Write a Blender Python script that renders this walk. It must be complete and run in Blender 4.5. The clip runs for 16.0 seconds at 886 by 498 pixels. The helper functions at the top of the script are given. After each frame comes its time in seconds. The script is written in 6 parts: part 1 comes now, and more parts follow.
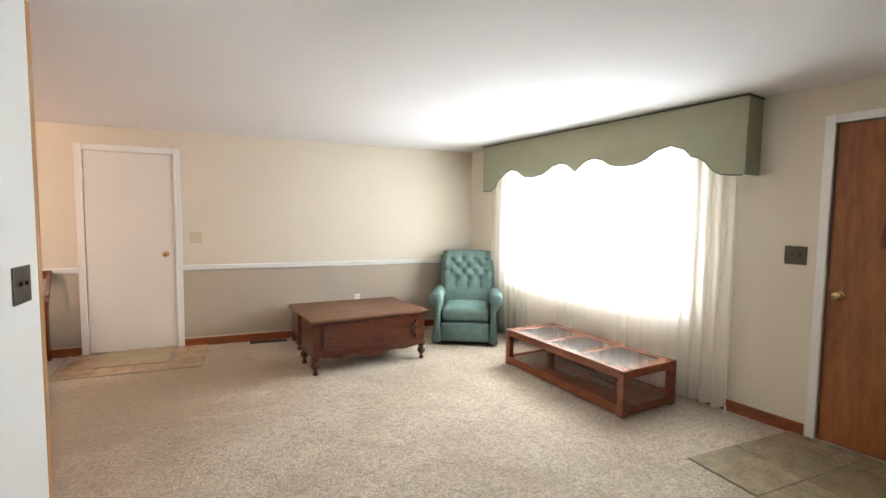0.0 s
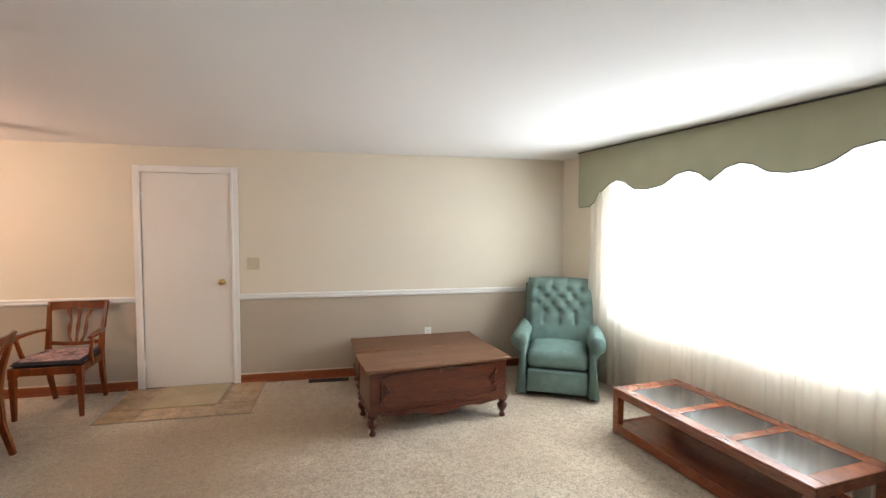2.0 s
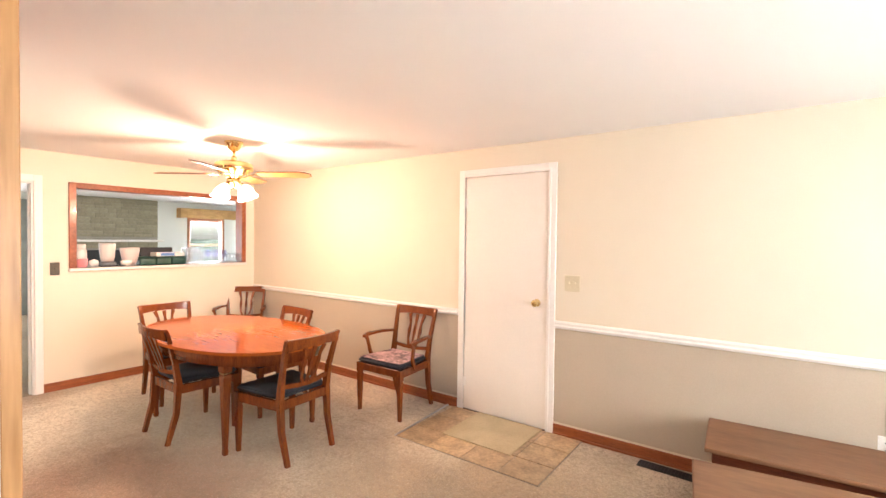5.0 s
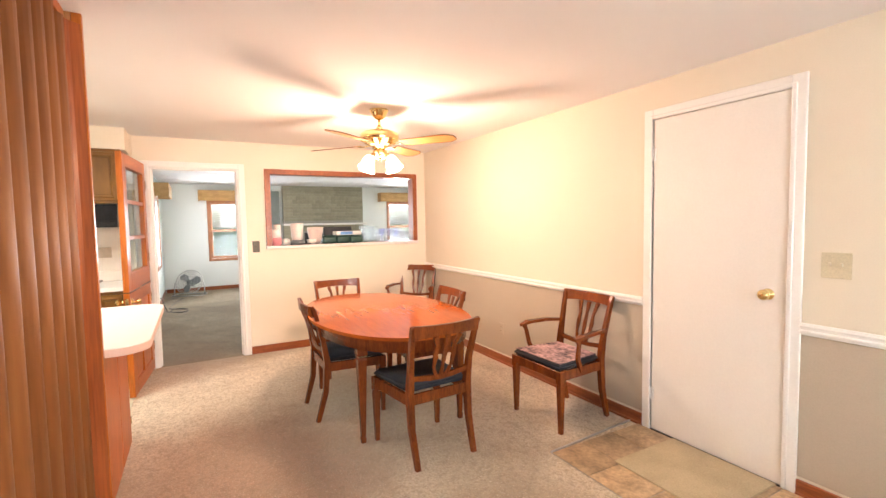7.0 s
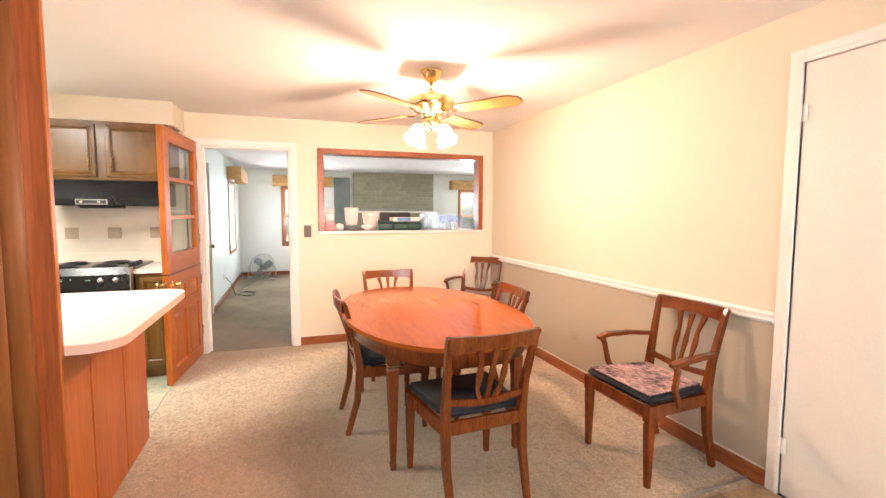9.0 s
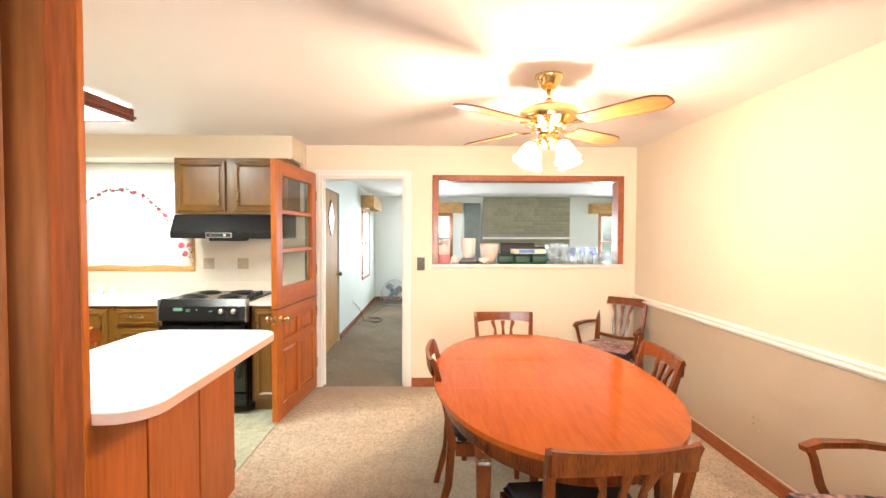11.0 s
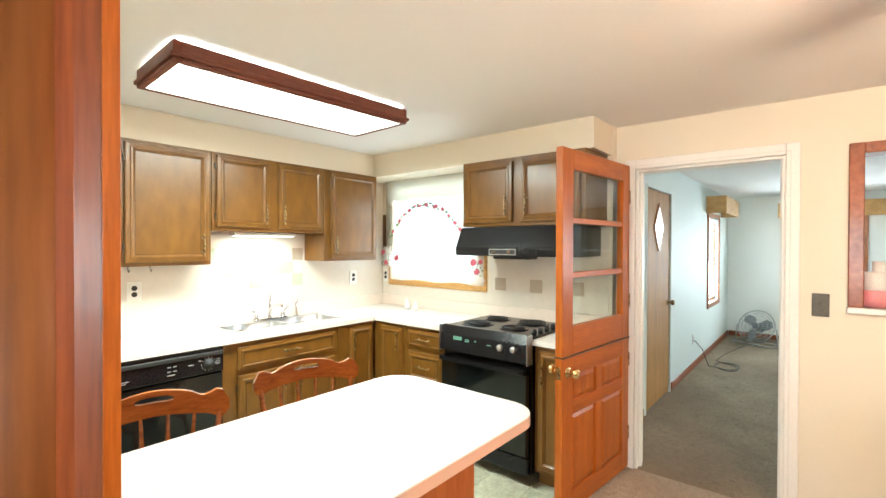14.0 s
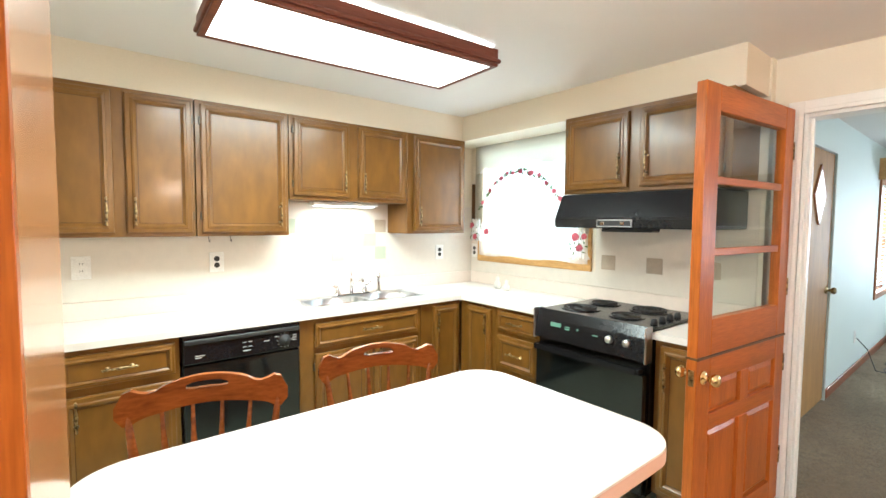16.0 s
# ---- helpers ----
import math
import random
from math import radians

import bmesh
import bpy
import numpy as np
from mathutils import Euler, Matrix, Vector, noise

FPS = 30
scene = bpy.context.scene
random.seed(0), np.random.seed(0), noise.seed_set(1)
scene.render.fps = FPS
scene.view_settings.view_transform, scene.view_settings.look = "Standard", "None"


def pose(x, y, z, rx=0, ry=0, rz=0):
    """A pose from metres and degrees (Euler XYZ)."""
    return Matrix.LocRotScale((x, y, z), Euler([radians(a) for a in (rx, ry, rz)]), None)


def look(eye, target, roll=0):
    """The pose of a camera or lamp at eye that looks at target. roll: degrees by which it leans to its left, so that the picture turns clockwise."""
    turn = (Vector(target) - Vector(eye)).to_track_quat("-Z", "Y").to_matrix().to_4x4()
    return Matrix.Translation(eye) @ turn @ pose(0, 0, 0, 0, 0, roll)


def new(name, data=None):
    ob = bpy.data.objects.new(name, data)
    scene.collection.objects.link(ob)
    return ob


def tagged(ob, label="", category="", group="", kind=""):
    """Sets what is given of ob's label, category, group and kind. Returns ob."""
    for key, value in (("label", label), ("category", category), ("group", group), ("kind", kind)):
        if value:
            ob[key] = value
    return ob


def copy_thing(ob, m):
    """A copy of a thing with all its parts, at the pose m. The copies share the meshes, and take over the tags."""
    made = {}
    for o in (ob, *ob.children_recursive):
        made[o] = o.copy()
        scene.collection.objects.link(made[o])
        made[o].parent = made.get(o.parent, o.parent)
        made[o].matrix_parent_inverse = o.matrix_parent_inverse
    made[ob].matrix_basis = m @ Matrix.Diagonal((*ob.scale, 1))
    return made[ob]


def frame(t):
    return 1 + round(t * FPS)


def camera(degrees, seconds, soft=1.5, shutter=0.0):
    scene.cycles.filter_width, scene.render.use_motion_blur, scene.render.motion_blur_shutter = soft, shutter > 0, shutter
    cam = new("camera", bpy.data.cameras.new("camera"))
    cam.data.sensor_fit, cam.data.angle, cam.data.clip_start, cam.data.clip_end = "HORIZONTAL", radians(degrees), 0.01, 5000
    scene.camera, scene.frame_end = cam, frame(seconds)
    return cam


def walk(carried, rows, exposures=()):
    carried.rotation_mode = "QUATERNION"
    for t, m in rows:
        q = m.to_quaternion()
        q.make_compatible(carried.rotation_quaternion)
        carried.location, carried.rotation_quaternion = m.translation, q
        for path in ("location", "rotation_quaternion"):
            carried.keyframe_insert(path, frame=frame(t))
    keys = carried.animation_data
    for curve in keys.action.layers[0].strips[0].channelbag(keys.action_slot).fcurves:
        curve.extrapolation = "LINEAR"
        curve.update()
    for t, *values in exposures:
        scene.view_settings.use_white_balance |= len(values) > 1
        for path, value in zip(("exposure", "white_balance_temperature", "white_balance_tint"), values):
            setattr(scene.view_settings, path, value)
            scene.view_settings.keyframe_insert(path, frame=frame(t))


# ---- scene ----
cam = camera(88.6, 16.0)
PATH = [
    (0, (0.805, 0.36, 1.461), (1.572, 2.202, 1.321), 0.7),
    (0.5, (0.856, 0.524, 1.463), (1.618, 2.368, 1.323), 0.7),
    (1, (0.925, 0.746, 1.485), (1.642, 2.608, 1.349), 0.5),
    (1.5, (1.001, 0.964, 1.517), (1.613, 2.865, 1.404), 0.3),
    (2, (1.104, 1.17, 1.585), (1.529, 3.122, 1.485), 0.2),
    (2.5, (1.25, 1.414, 1.613), (1.407, 3.406, 1.528), 0.2),
    (3, (1.352, 1.648, 1.646), (1.242, 3.643, 1.573), 0.3),
    (3.5, (1.472, 1.896, 1.62), (1.038, 3.848, 1.567), 0.6),
    (4, (1.507, 2.151, 1.579), (0.778, 4.012, 1.534), 1.1),
    (4.5, (1.456, 2.347, 1.541), (0.508, 4.108, 1.509), 1.3),
    (5, (1.485, 2.579, 1.536), (0.3, 4.189, 1.493), 0.7),
    (7.5, (1.102, 3.433, 1.417), (-0.707, 4.275, 1.276), -0.7),
    (8, (0.989, 3.534, 1.391), (-0.854, 4.295, 1.239), -0.1),
    (10.3, (0.421, 3.904, 1.418), (-1.542, 4.277, 1.317), 0.0),
    (10.5, (0.383, 3.928, 1.432), (-1.593, 4.228, 1.347), 0.1),
    (11, (0.208, 4.019, 1.482), (-1.791, 4.062, 1.42), 0.2),
    (11.5, (0.013, 4.064, 1.525), (-1.972, 3.823, 1.483), 0.6),
    (12, (-0.202, 4.083, 1.554), (-2.13, 3.552, 1.518), 0.8),
    (12.5, (-0.446, 4.055, 1.562), (-2.29, 3.282, 1.544), 0.7),
    (13, (-0.663, 4.015, 1.54), (-2.416, 3.052, 1.545), 0.5),
    (13.5, (-0.832, 3.947, 1.525), (-2.488, 2.825, 1.528), 0.3),
    (14, (-0.982, 3.885, 1.519), (-2.525, 2.612, 1.502), 0.2),
    (14.5, (-1.097, 3.828, 1.515), (-2.526, 2.43, 1.469), 0.2),
    (15, (-1.182, 3.753, 1.509), (-2.518, 2.267, 1.429), 0.2),
    (15.5, (-1.246, 3.675, 1.491), (-2.529, 2.144, 1.392), 0.3),
    (16, (-1.291, 3.607, 1.472), (-2.543, 2.052, 1.355), 0.4),
]
EXPOSURES = [(0, -0.1, 5950, 12), (2.5, -0.42, 6050, 12), (3.5, -0.15, 6200, 14), (4.5, 0.4, 6400, 18), (5.0, 0.66, 6450, 18), (7.5, 0.56, 6420, 17), (8.5, 0.6, 6420, 17), (11.0, 0.64, 6250, 9), (12.5, 0.48, 6000, 4), (14.0, 0.40, 5900, 3), (16.0, 0.38, 5620, 4)]
walk(cam, [(t, look(eye, target, roll)) for t, eye, target, roll in PATH], EXPOSURES)

# ---- scene-body ----
# ---- world and lights ----
H = 2.34  # ceiling height
EAST = Matrix.Translation((4.25, 2.165, 0)) @ pose(0, 0, 0, 0, 0, 10.06)  # frame of the east wall: y along it, -x into the room


def sky():
    world = bpy.data.worlds.new("sky")
    scene.world = world
    world.use_nodes = True
    nt = world.node_tree
    tex = nt.nodes.new("ShaderNodeTexSky")
    tex.sky_type, tex.sun_disc = "NISHITA", False
    tex.sun_elevation, tex.sun_rotation = radians(55), radians(200)
    bg = nt.nodes["Background"]
    bg.inputs["Strength"].default_value = 0.12
    nt.links.new(tex.outputs[0], bg.inputs[0])


def lamp(name, kind, m, energy, color, size=0.1, size_y=None):
    data = bpy.data.lights.new(name, kind)
    data.energy, data.color = energy, color
    if kind == "AREA":
        data.shape = "RECTANGLE"
        data.size, data.size_y = size, size_y or size
    elif kind == "POINT":
        data.shadow_soft_size = size
    elif kind == "SUN":
        data.angle = size
    ob = new(name, data)
    ob.matrix_world = m
    return ob


sky()
lamp("sun", "SUN", look((0, -10, 14), (0, 0, 0)), 2.5, (1, 0.95, 0.88), radians(0.5))
DAY = (0.93, 0.97, 1.0)
lamp("daylight_east_window", "AREA", EAST @ pose(0.14, 1.95, 1.3, 0, 90, 0), 262, DAY, 1.1, 2.15)
lamp("daylight_kitchen_window", "AREA", pose(-4.30, 1.185, 1.64, 0, -90, 0), 20, DAY, 0.92, 1.1)
lamp("daylight_den_west", "AREA", pose(-10.28, 4.0, 1.3, 0, -90, 0), 85, DAY, 1.2, 0.8)
lamp("daylight_den_west_far", "AREA", pose(-10.28, 8.25, 1.3, 0, -90, 0), 150, DAY, 1.2, 0.8)
lamp("daylight_den_south", "AREA", pose(-8.7, 2.54, 1.3, 90, 0, 0), 42, DAY, 0.9, 1.2)
lamp("kitchen_tubes", "AREA", pose(-2.315, 1.725, 2.222, 0, 0, -2.5), 42, (0.97, 1.0, 0.86), 1.18, 0.42)
# added fill that brightens the den from out of view, without a fixture
lamp("den_fill_light", "AREA", pose(-5.3, 8.5, 2.28, 0, 0, 0), 45, (0.95, 1.0, 0.93), 1.2, 1.2)
FAN = (-2.25, 4.64)
for i in range(4):
    a = radians(25 + 90 * i)
    lamp("fan_bulb", "POINT", pose(FAN[0] + 0.085 * math.cos(a), FAN[1] + 0.085 * math.sin(a), 1.855), 16, (1, 0.67, 0.45), 0.018)


# ---- materials ----
def mat(name, color, rough=0.6, metal=0.0, spread=0.12, scale=6.0, fine=120.0, bump=0.05, depth=0.002, coat=0.0, stretch=(1, 1, 1), rand=0.0, emit=None, spec=0.5, dark=None):
    """A surface with blotches at one scale, grain at a finer one and a little relief."""
    m = bpy.data.materials.new(name)
    m.use_nodes = True
    nt = m.node_tree
    n, ln = nt.nodes, nt.links
    b = n["Principled BSDF"]
    b.inputs["Roughness"].default_value = rough
    b.inputs["Metallic"].default_value = metal
    b.inputs["Coat Weight"].default_value = coat
    b.inputs["Coat Roughness"].default_value = 0.12
    b.inputs["Specular IOR Level"].default_value = spec
    co = n.new("ShaderNodeTexCoord")
    mp = n.new("ShaderNodeMapping")
    mp.inputs["Scale"].default_value = stretch
    ln.new(co.outputs["Object"], mp.inputs["Vector"])
    big = n.new("ShaderNodeTexNoise")
    big.inputs["Scale"].default_value, big.inputs["Detail"].default_value = scale, 4
    small = n.new("ShaderNodeTexNoise")
    small.inputs["Scale"].default_value, small.inputs["Detail"].default_value = fine, 3
    for t in (big, small):
        ln.new(mp.outputs[0], t.inputs["Vector"])
    mix = n.new("ShaderNodeMath")
    mix.operation = "ADD"
    ln.new(big.outputs["Fac"], mix.inputs[0])
    ln.new(small.outputs["Fac"], mix.inputs[1])
    ramp = n.new("ShaderNodeValToRGB")
    lo = dark or tuple(c * (1 - spread) for c in color)
    hi = tuple(min(1, c * (1 + spread * 0.7)) for c in color)
    ramp.color_ramp.elements[0].position, ramp.color_ramp.elements[1].position = 0.36, 0.64
    ramp.color_ramp.elements[0].color, ramp.color_ramp.elements[1].color = (*lo, 1), (*hi, 1)
    half = n.new("ShaderNodeMath")
    half.operation = "MULTIPLY"
    half.inputs[1].default_value = 0.5
    ln.new(mix.outputs[0], half.inputs[0])
    ln.new(half.outputs[0], ramp.inputs[0])
    out = ramp.outputs[0]
    if rand:
        info = n.new("ShaderNodeObjectInfo")
        hsv = n.new("ShaderNodeHueSaturation")
        mr = n.new("ShaderNodeMapRange")
        mr.inputs["To Min"].default_value, mr.inputs["To Max"].default_value = 1 - rand, 1 + rand
        ln.new(info.outputs["Random"], mr.inputs["Value"])
        ln.new(mr.outputs[0], hsv.inputs["Value"])
        ln.new(out, hsv.inputs["Color"])
        out = hsv.outputs[0]
    ln.new(out, b.inputs["Base Color"])
    if bump:
        bp = n.new("ShaderNodeBump")
        bp.inputs["Strength"].default_value, bp.inputs["Distance"].default_value = bump, depth
        ln.new(small.outputs["Fac"], bp.inputs["Height"])
        ln.new(bp.outputs[0], b.inputs["Normal"])
    if emit:
        b.inputs["Emission Color"].default_value, b.inputs["Emission Strength"].default_value = (*emit[:3], 1), emit[3]
    return m


def wood(name, light, dark, rough=0.35, coat=0.3, scale=3.0, along=(14, 14, 0.8), rand=0.0, bump=0.04, spec=0.3):
    m = mat(name, light, rough, 0, 0.3, scale, scale * 9, bump, 0.001, coat, along, rand, spec=spec, dark=dark)
    return m


def glass(name, tint=(1, 1, 1), rough=0.0):
    m = bpy.data.materials.new(name)
    m.use_nodes = True
    b = m.node_tree.nodes["Principled BSDF"]
    b.inputs["Base Color"].default_value = (*tint, 1)
    b.inputs["Roughness"].default_value, b.inputs["Transmission Weight"].default_value, b.inputs["IOR"].default_value = rough, 1, 1.45
    return m


def thin_pane(name, tint=(0.92, 0.96, 0.95), power=4.0, base=0.035, rough=0.02):
    m = bpy.data.materials.new(name)
    m.use_nodes = True
    nt = m.node_tree
    nt.nodes.remove(nt.nodes["Principled BSDF"])
    tr, gl, mx, fr = (nt.nodes.new("ShaderNode" + k) for k in ("BsdfTransparent", "BsdfGlossy", "MixShader", "LayerWeight"))
    tr.inputs[0].default_value = (*tint, 1)
    gl.inputs["Roughness"].default_value = rough
    cube = nt.nodes.new("ShaderNodeMath")
    cube.operation, cube.inputs[1].default_value = "POWER", power
    gain = nt.nodes.new("ShaderNodeMath")
    gain.operation, gain.inputs[1].default_value, gain.inputs[2].default_value = "MULTIPLY_ADD", 0.6, base
    nt.links.new(fr.outputs["Facing"], cube.inputs[0])
    nt.links.new(cube.outputs[0], gain.inputs[0])
    nt.links.new(gain.outputs[0], mx.inputs[0])
    nt.links.new(tr.outputs[0], mx.inputs[1])
    nt.links.new(gl.outputs[0], mx.inputs[2])
    nt.links.new(mx.outputs[0], nt.nodes["Material Output"].inputs[0])
    return m


def sheer(name, color, clear):
    m = bpy.data.materials.new(name)
    m.use_nodes = True
    nt = m.node_tree
    nt.nodes.remove(nt.nodes["Principled BSDF"])
    tr, tl, df, m1, m2 = (nt.nodes.new("ShaderNode" + k) for k in ("BsdfTransparent", "BsdfTranslucent", "BsdfDiffuse", "MixShader", "MixShader"))
    tl.inputs[0].default_value = df.inputs[0].default_value = (*color, 1)
    tex = nt.nodes.new("ShaderNodeTexNoise")
    tex.inputs["Scale"].default_value = 300
    mr = nt.nodes.new("ShaderNodeMapRange")
    mr.inputs["To Min"].default_value, mr.inputs["To Max"].default_value = clear * 0.7, clear * 1.3
    nt.links.new(tex.outputs["Fac"], mr.inputs["Value"])
    m1.inputs[0].default_value = 0.55
    nt.links.new(df.outputs[0], m1.inputs[1])
    nt.links.new(tl.outputs[0], m1.inputs[2])
    nt.links.new(mr.outputs[0], m2.inputs[0])
    nt.links.new(m1.outputs[0], m2.inputs[1])
    nt.links.new(tr.outputs[0], m2.inputs[2])
    nt.links.new(m2.outputs[0], nt.nodes["Material Output"].inputs[0])
    return m


CREAM = mat("cream_paint", (0.74, 0.668, 0.54), 0.75, spread=0.035, scale=1.2, fine=160, bump=0.08)
TAN = mat("tan_paint", (0.47, 0.40, 0.31), 0.7, spread=0.05, scale=1.5, fine=160, bump=0.08)
KCREAM = mat("kitchen_paint", (0.78, 0.71, 0.58), 0.6, spread=0.03, scale=1.2, fine=160, bump=0.06)
DENWHITE = mat("den_white_paint", (0.82, 0.84, 0.81), 0.6, spread=0.03, scale=1.2, fine=160, bump=0.06)
MINT = mat("pale_mint_paint", (0.72, 0.79, 0.76), 0.6, spread=0.03, scale=1.2, fine=160, bump=0.06)
CEIL = mat("ceiling_paint", (0.80, 0.785, 0.77), 0.9, spread=0.02, scale=1.0, fine=220, bump=0.2)
WHITE = mat("white_gloss_paint", (0.80, 0.76, 0.70), 0.4, spread=0.03, scale=2, fine=90, bump=0.03)
TRIM = mat("white_trim_paint", (0.85, 0.83, 0.79), 0.4, spread=0.03, scale=3, fine=90, bump=0.03)


def carpet(name, pale, dirty, fleck, amount, spots=()):
    """Cut pile: tufts of two sizes, darker gaps between them and soiled patches; spots also carry painted shade."""
    m = bpy.data.materials.new(name)
    m.use_nodes = True
    nt = m.node_tree
    n, ln = nt.nodes, nt.links
    b = n["Principled BSDF"]
    b.inputs["Roughness"].default_value, b.inputs["Specular IOR Level"].default_value = 0.95, 0.1
    b.inputs["Sheen Weight"].default_value = 0.15
    co = n.new("ShaderNodeTexCoord")

    def noise_at(scale, detail, rough=0.5, warp=0.0):
        t = n.new("ShaderNodeTexNoise")
        t.inputs["Scale"].default_value, t.inputs["Detail"].default_value, t.inputs["Roughness"].default_value, t.inputs["Distortion"].default_value = scale, detail, rough, warp
        ln.new(co.outputs["Object"], t.inputs["Vector"])
        return t.outputs["Fac"]

    def ramp(fac, a, c, lo, hi):
        r = n.new("ShaderNodeMapRange")
        r.inputs["From Min"].default_value, r.inputs["From Max"].default_value, r.inputs["To Min"].default_value, r.inputs["To Max"].default_value = a, c, lo, hi
        ln.new(fac, r.inputs["Value"])
        return r.outputs[0]

    def mixed(fac, c0, c1):
        x = n.new("ShaderNodeMix")
        x.data_type = "RGBA"
        ln.new(fac, x.inputs["Factor"])
        for k, c in (("A", c0), ("B", c1)):
            s = [i for i in x.inputs if i.name == k and i.type == "RGBA"][0]
            if isinstance(c, tuple):
                s.default_value = (*c, 1)
            else:
                ln.new(c, s)
        return [o for o in x.outputs if o.type == "RGBA"][0]

    soil_and_shade = mixed(ramp(noise_at(0.55, 3, 0.55, 0.4), 0.42, 0.62, 0.0, amount), pale, dirty)
    for x, y, r, shade in spots:      # trodden zones with ragged edges, table shade and warm bounce painted in
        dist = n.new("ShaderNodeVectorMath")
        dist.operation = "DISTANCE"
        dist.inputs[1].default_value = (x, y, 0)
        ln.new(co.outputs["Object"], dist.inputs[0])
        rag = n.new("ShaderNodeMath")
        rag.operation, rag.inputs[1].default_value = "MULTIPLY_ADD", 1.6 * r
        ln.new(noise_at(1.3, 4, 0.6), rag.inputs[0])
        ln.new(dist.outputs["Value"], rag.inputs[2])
        soil_and_shade = mixed(ramp(rag.outputs[0], 1.35 * r, 2.0 * r, 0.75, 0.0), soil_and_shade, shade)
    worn = mixed(ramp(noise_at(3.2, 4, 0.6, 0.8), 0.35, 0.70, 0.0, 0.45), soil_and_shade, tuple(c * 0.8 for c in dirty))
    tufts = noise_at(62, 5, 0.8, 0.4)
    clumps = noise_at(24, 3, 0.7, 0.6)
    worn = mixed(ramp(clumps, 0.36, 0.52, 0.55, 0.0), worn, tuple(c * 0.62 for c in dirty))
    worn = mixed(ramp(noise_at(1.7, 5, 0.7, 1.2), 0.50, 0.66, 0.0, 0.35), worn, tuple(c * 0.7 for c in dirty))
    out = mixed(ramp(tufts, 0.38, 0.54, 0.85, 0.0), worn, fleck)
    out2 = mixed(ramp(noise_at(105, 2, 0.6), 0.60, 0.72, 0.0, 0.5), out, tuple(min(1, c * 1.25) for c in pale))
    ln.new(out2, b.inputs["Base Color"])
    bp = n.new("ShaderNodeBump")
    bp.inputs["Strength"].default_value, bp.inputs["Distance"].default_value = 1.0, 0.009
    lift = n.new("ShaderNodeMath")
    lift.operation = "ADD"
    ln.new(tufts, lift.inputs[0])
    ln.new(clumps, lift.inputs[1])
    ln.new(lift.outputs[0], bp.inputs["Height"])
    ln.new(bp.outputs[0], b.inputs["Normal"])
    return m


# spot under the table adds its shade to the soil; the reddish one, door bounce
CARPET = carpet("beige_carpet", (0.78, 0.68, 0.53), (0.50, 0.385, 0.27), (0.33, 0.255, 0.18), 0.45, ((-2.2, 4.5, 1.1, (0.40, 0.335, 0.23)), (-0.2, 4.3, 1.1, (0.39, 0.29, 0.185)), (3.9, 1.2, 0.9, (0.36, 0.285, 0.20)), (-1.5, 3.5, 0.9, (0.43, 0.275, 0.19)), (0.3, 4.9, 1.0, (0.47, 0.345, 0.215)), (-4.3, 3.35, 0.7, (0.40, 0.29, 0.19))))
DENCARPET = carpet("grey_green_carpet", (0.43, 0.335, 0.215), (0.24, 0.172, 0.10), (0.16, 0.125, 0.08), 0.9)
LINO = mat("mottled_green_vinyl", (0.50, 0.52, 0.40), 0.4, spread=0.25, scale=14, fine=60, bump=0.04, rand=0.06)
GROUT = mat("grey_grout", (0.36, 0.33, 0.28), 0.85)
# slate with the warm light of the north entry in its colour
SLATE = mat("lit_tan_slate", (0.42, 0.29, 0.165), 0.35, spread=0.4, scale=9, fine=50, bump=0.25, depth=0.004, rand=0.22)
BASEW = wood("stained_baseboard", (0.30, 0.088, 0.030), (0.19, 0.052, 0.019), 0.4, 0.2, 2, (1, 1, 14))
DOORW = wood("varnished_door_wood", (0.31, 0.115, 0.036), (0.23, 0.078, 0.023), 0.4, 0.2, 1.2, (3, 3, 0.6))
ORANGE = wood("orange_stained_pine", (0.41, 0.114, 0.0155), (0.31, 0.080, 0.011), 0.32, 0.05, 2, (10, 10, 0.7), bump=0.05, spec=0.22)
ORANGEH = wood("orange_stained_pine_rail", (0.40, 0.110, 0.0155), (0.31, 0.080, 0.011), 0.32, 0.05, 2, (0.7, 10, 10), spec=0.22)
ACCORD = wood("folding_door_woodgrain", (0.25, 0.093, 0.026), (0.19, 0.064, 0.017), 0.5, 0.0, 1.4, (3, 3, 0.25), bump=0.0)
PANEL = wood("red_brown_veneer", (0.42, 0.115, 0.024), (0.35, 0.09, 0.018), 0.42, 0.0, 1.2, (5, 5, 0.4))
CAB = wood("walnut_stained_cabinet", (0.172, 0.077, 0.012), (0.135, 0.058, 0.0092), 0.33, 0.12, 0.9, (2, 2, 0.8), bump=0.012, spec=0.45)
CABIN = wood("dark_wood_and_crease_shade", (0.10, 0.045, 0.015), (0.06, 0.028, 0.01), 0.4, 0.2, 1.6, (5, 5, 0.6))
TABLE = wood("polished_cherry_top", (0.305, 0.069, 0.0088), (0.275, 0.060, 0.0078), 0.13, 0.0, 1.2, (0.7, 6, 6), bump=0.012, spec=0.18)
CHAIRW = wood("cherry_chair_wood", (0.185, 0.044, 0.0085), (0.095, 0.021, 0.0048), 0.24, 0.15, 3, (8, 8, 1))
MAPLE = wood("maple_chair_wood", (0.31, 0.095, 0.022), (0.20, 0.054, 0.013), 0.26, 0.3, 1.6, (1, 6, 6), bump=0.0)
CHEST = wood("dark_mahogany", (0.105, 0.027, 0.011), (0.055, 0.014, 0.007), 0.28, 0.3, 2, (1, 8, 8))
# lid tone: a paler, greyer brown than the chest body
CHESTTOP = wood("paler_mahogany_lid", (0.18, 0.09, 0.045), (0.15, 0.07, 0.034), 0.5, 0.0, 1.6, (0.8, 6, 6))
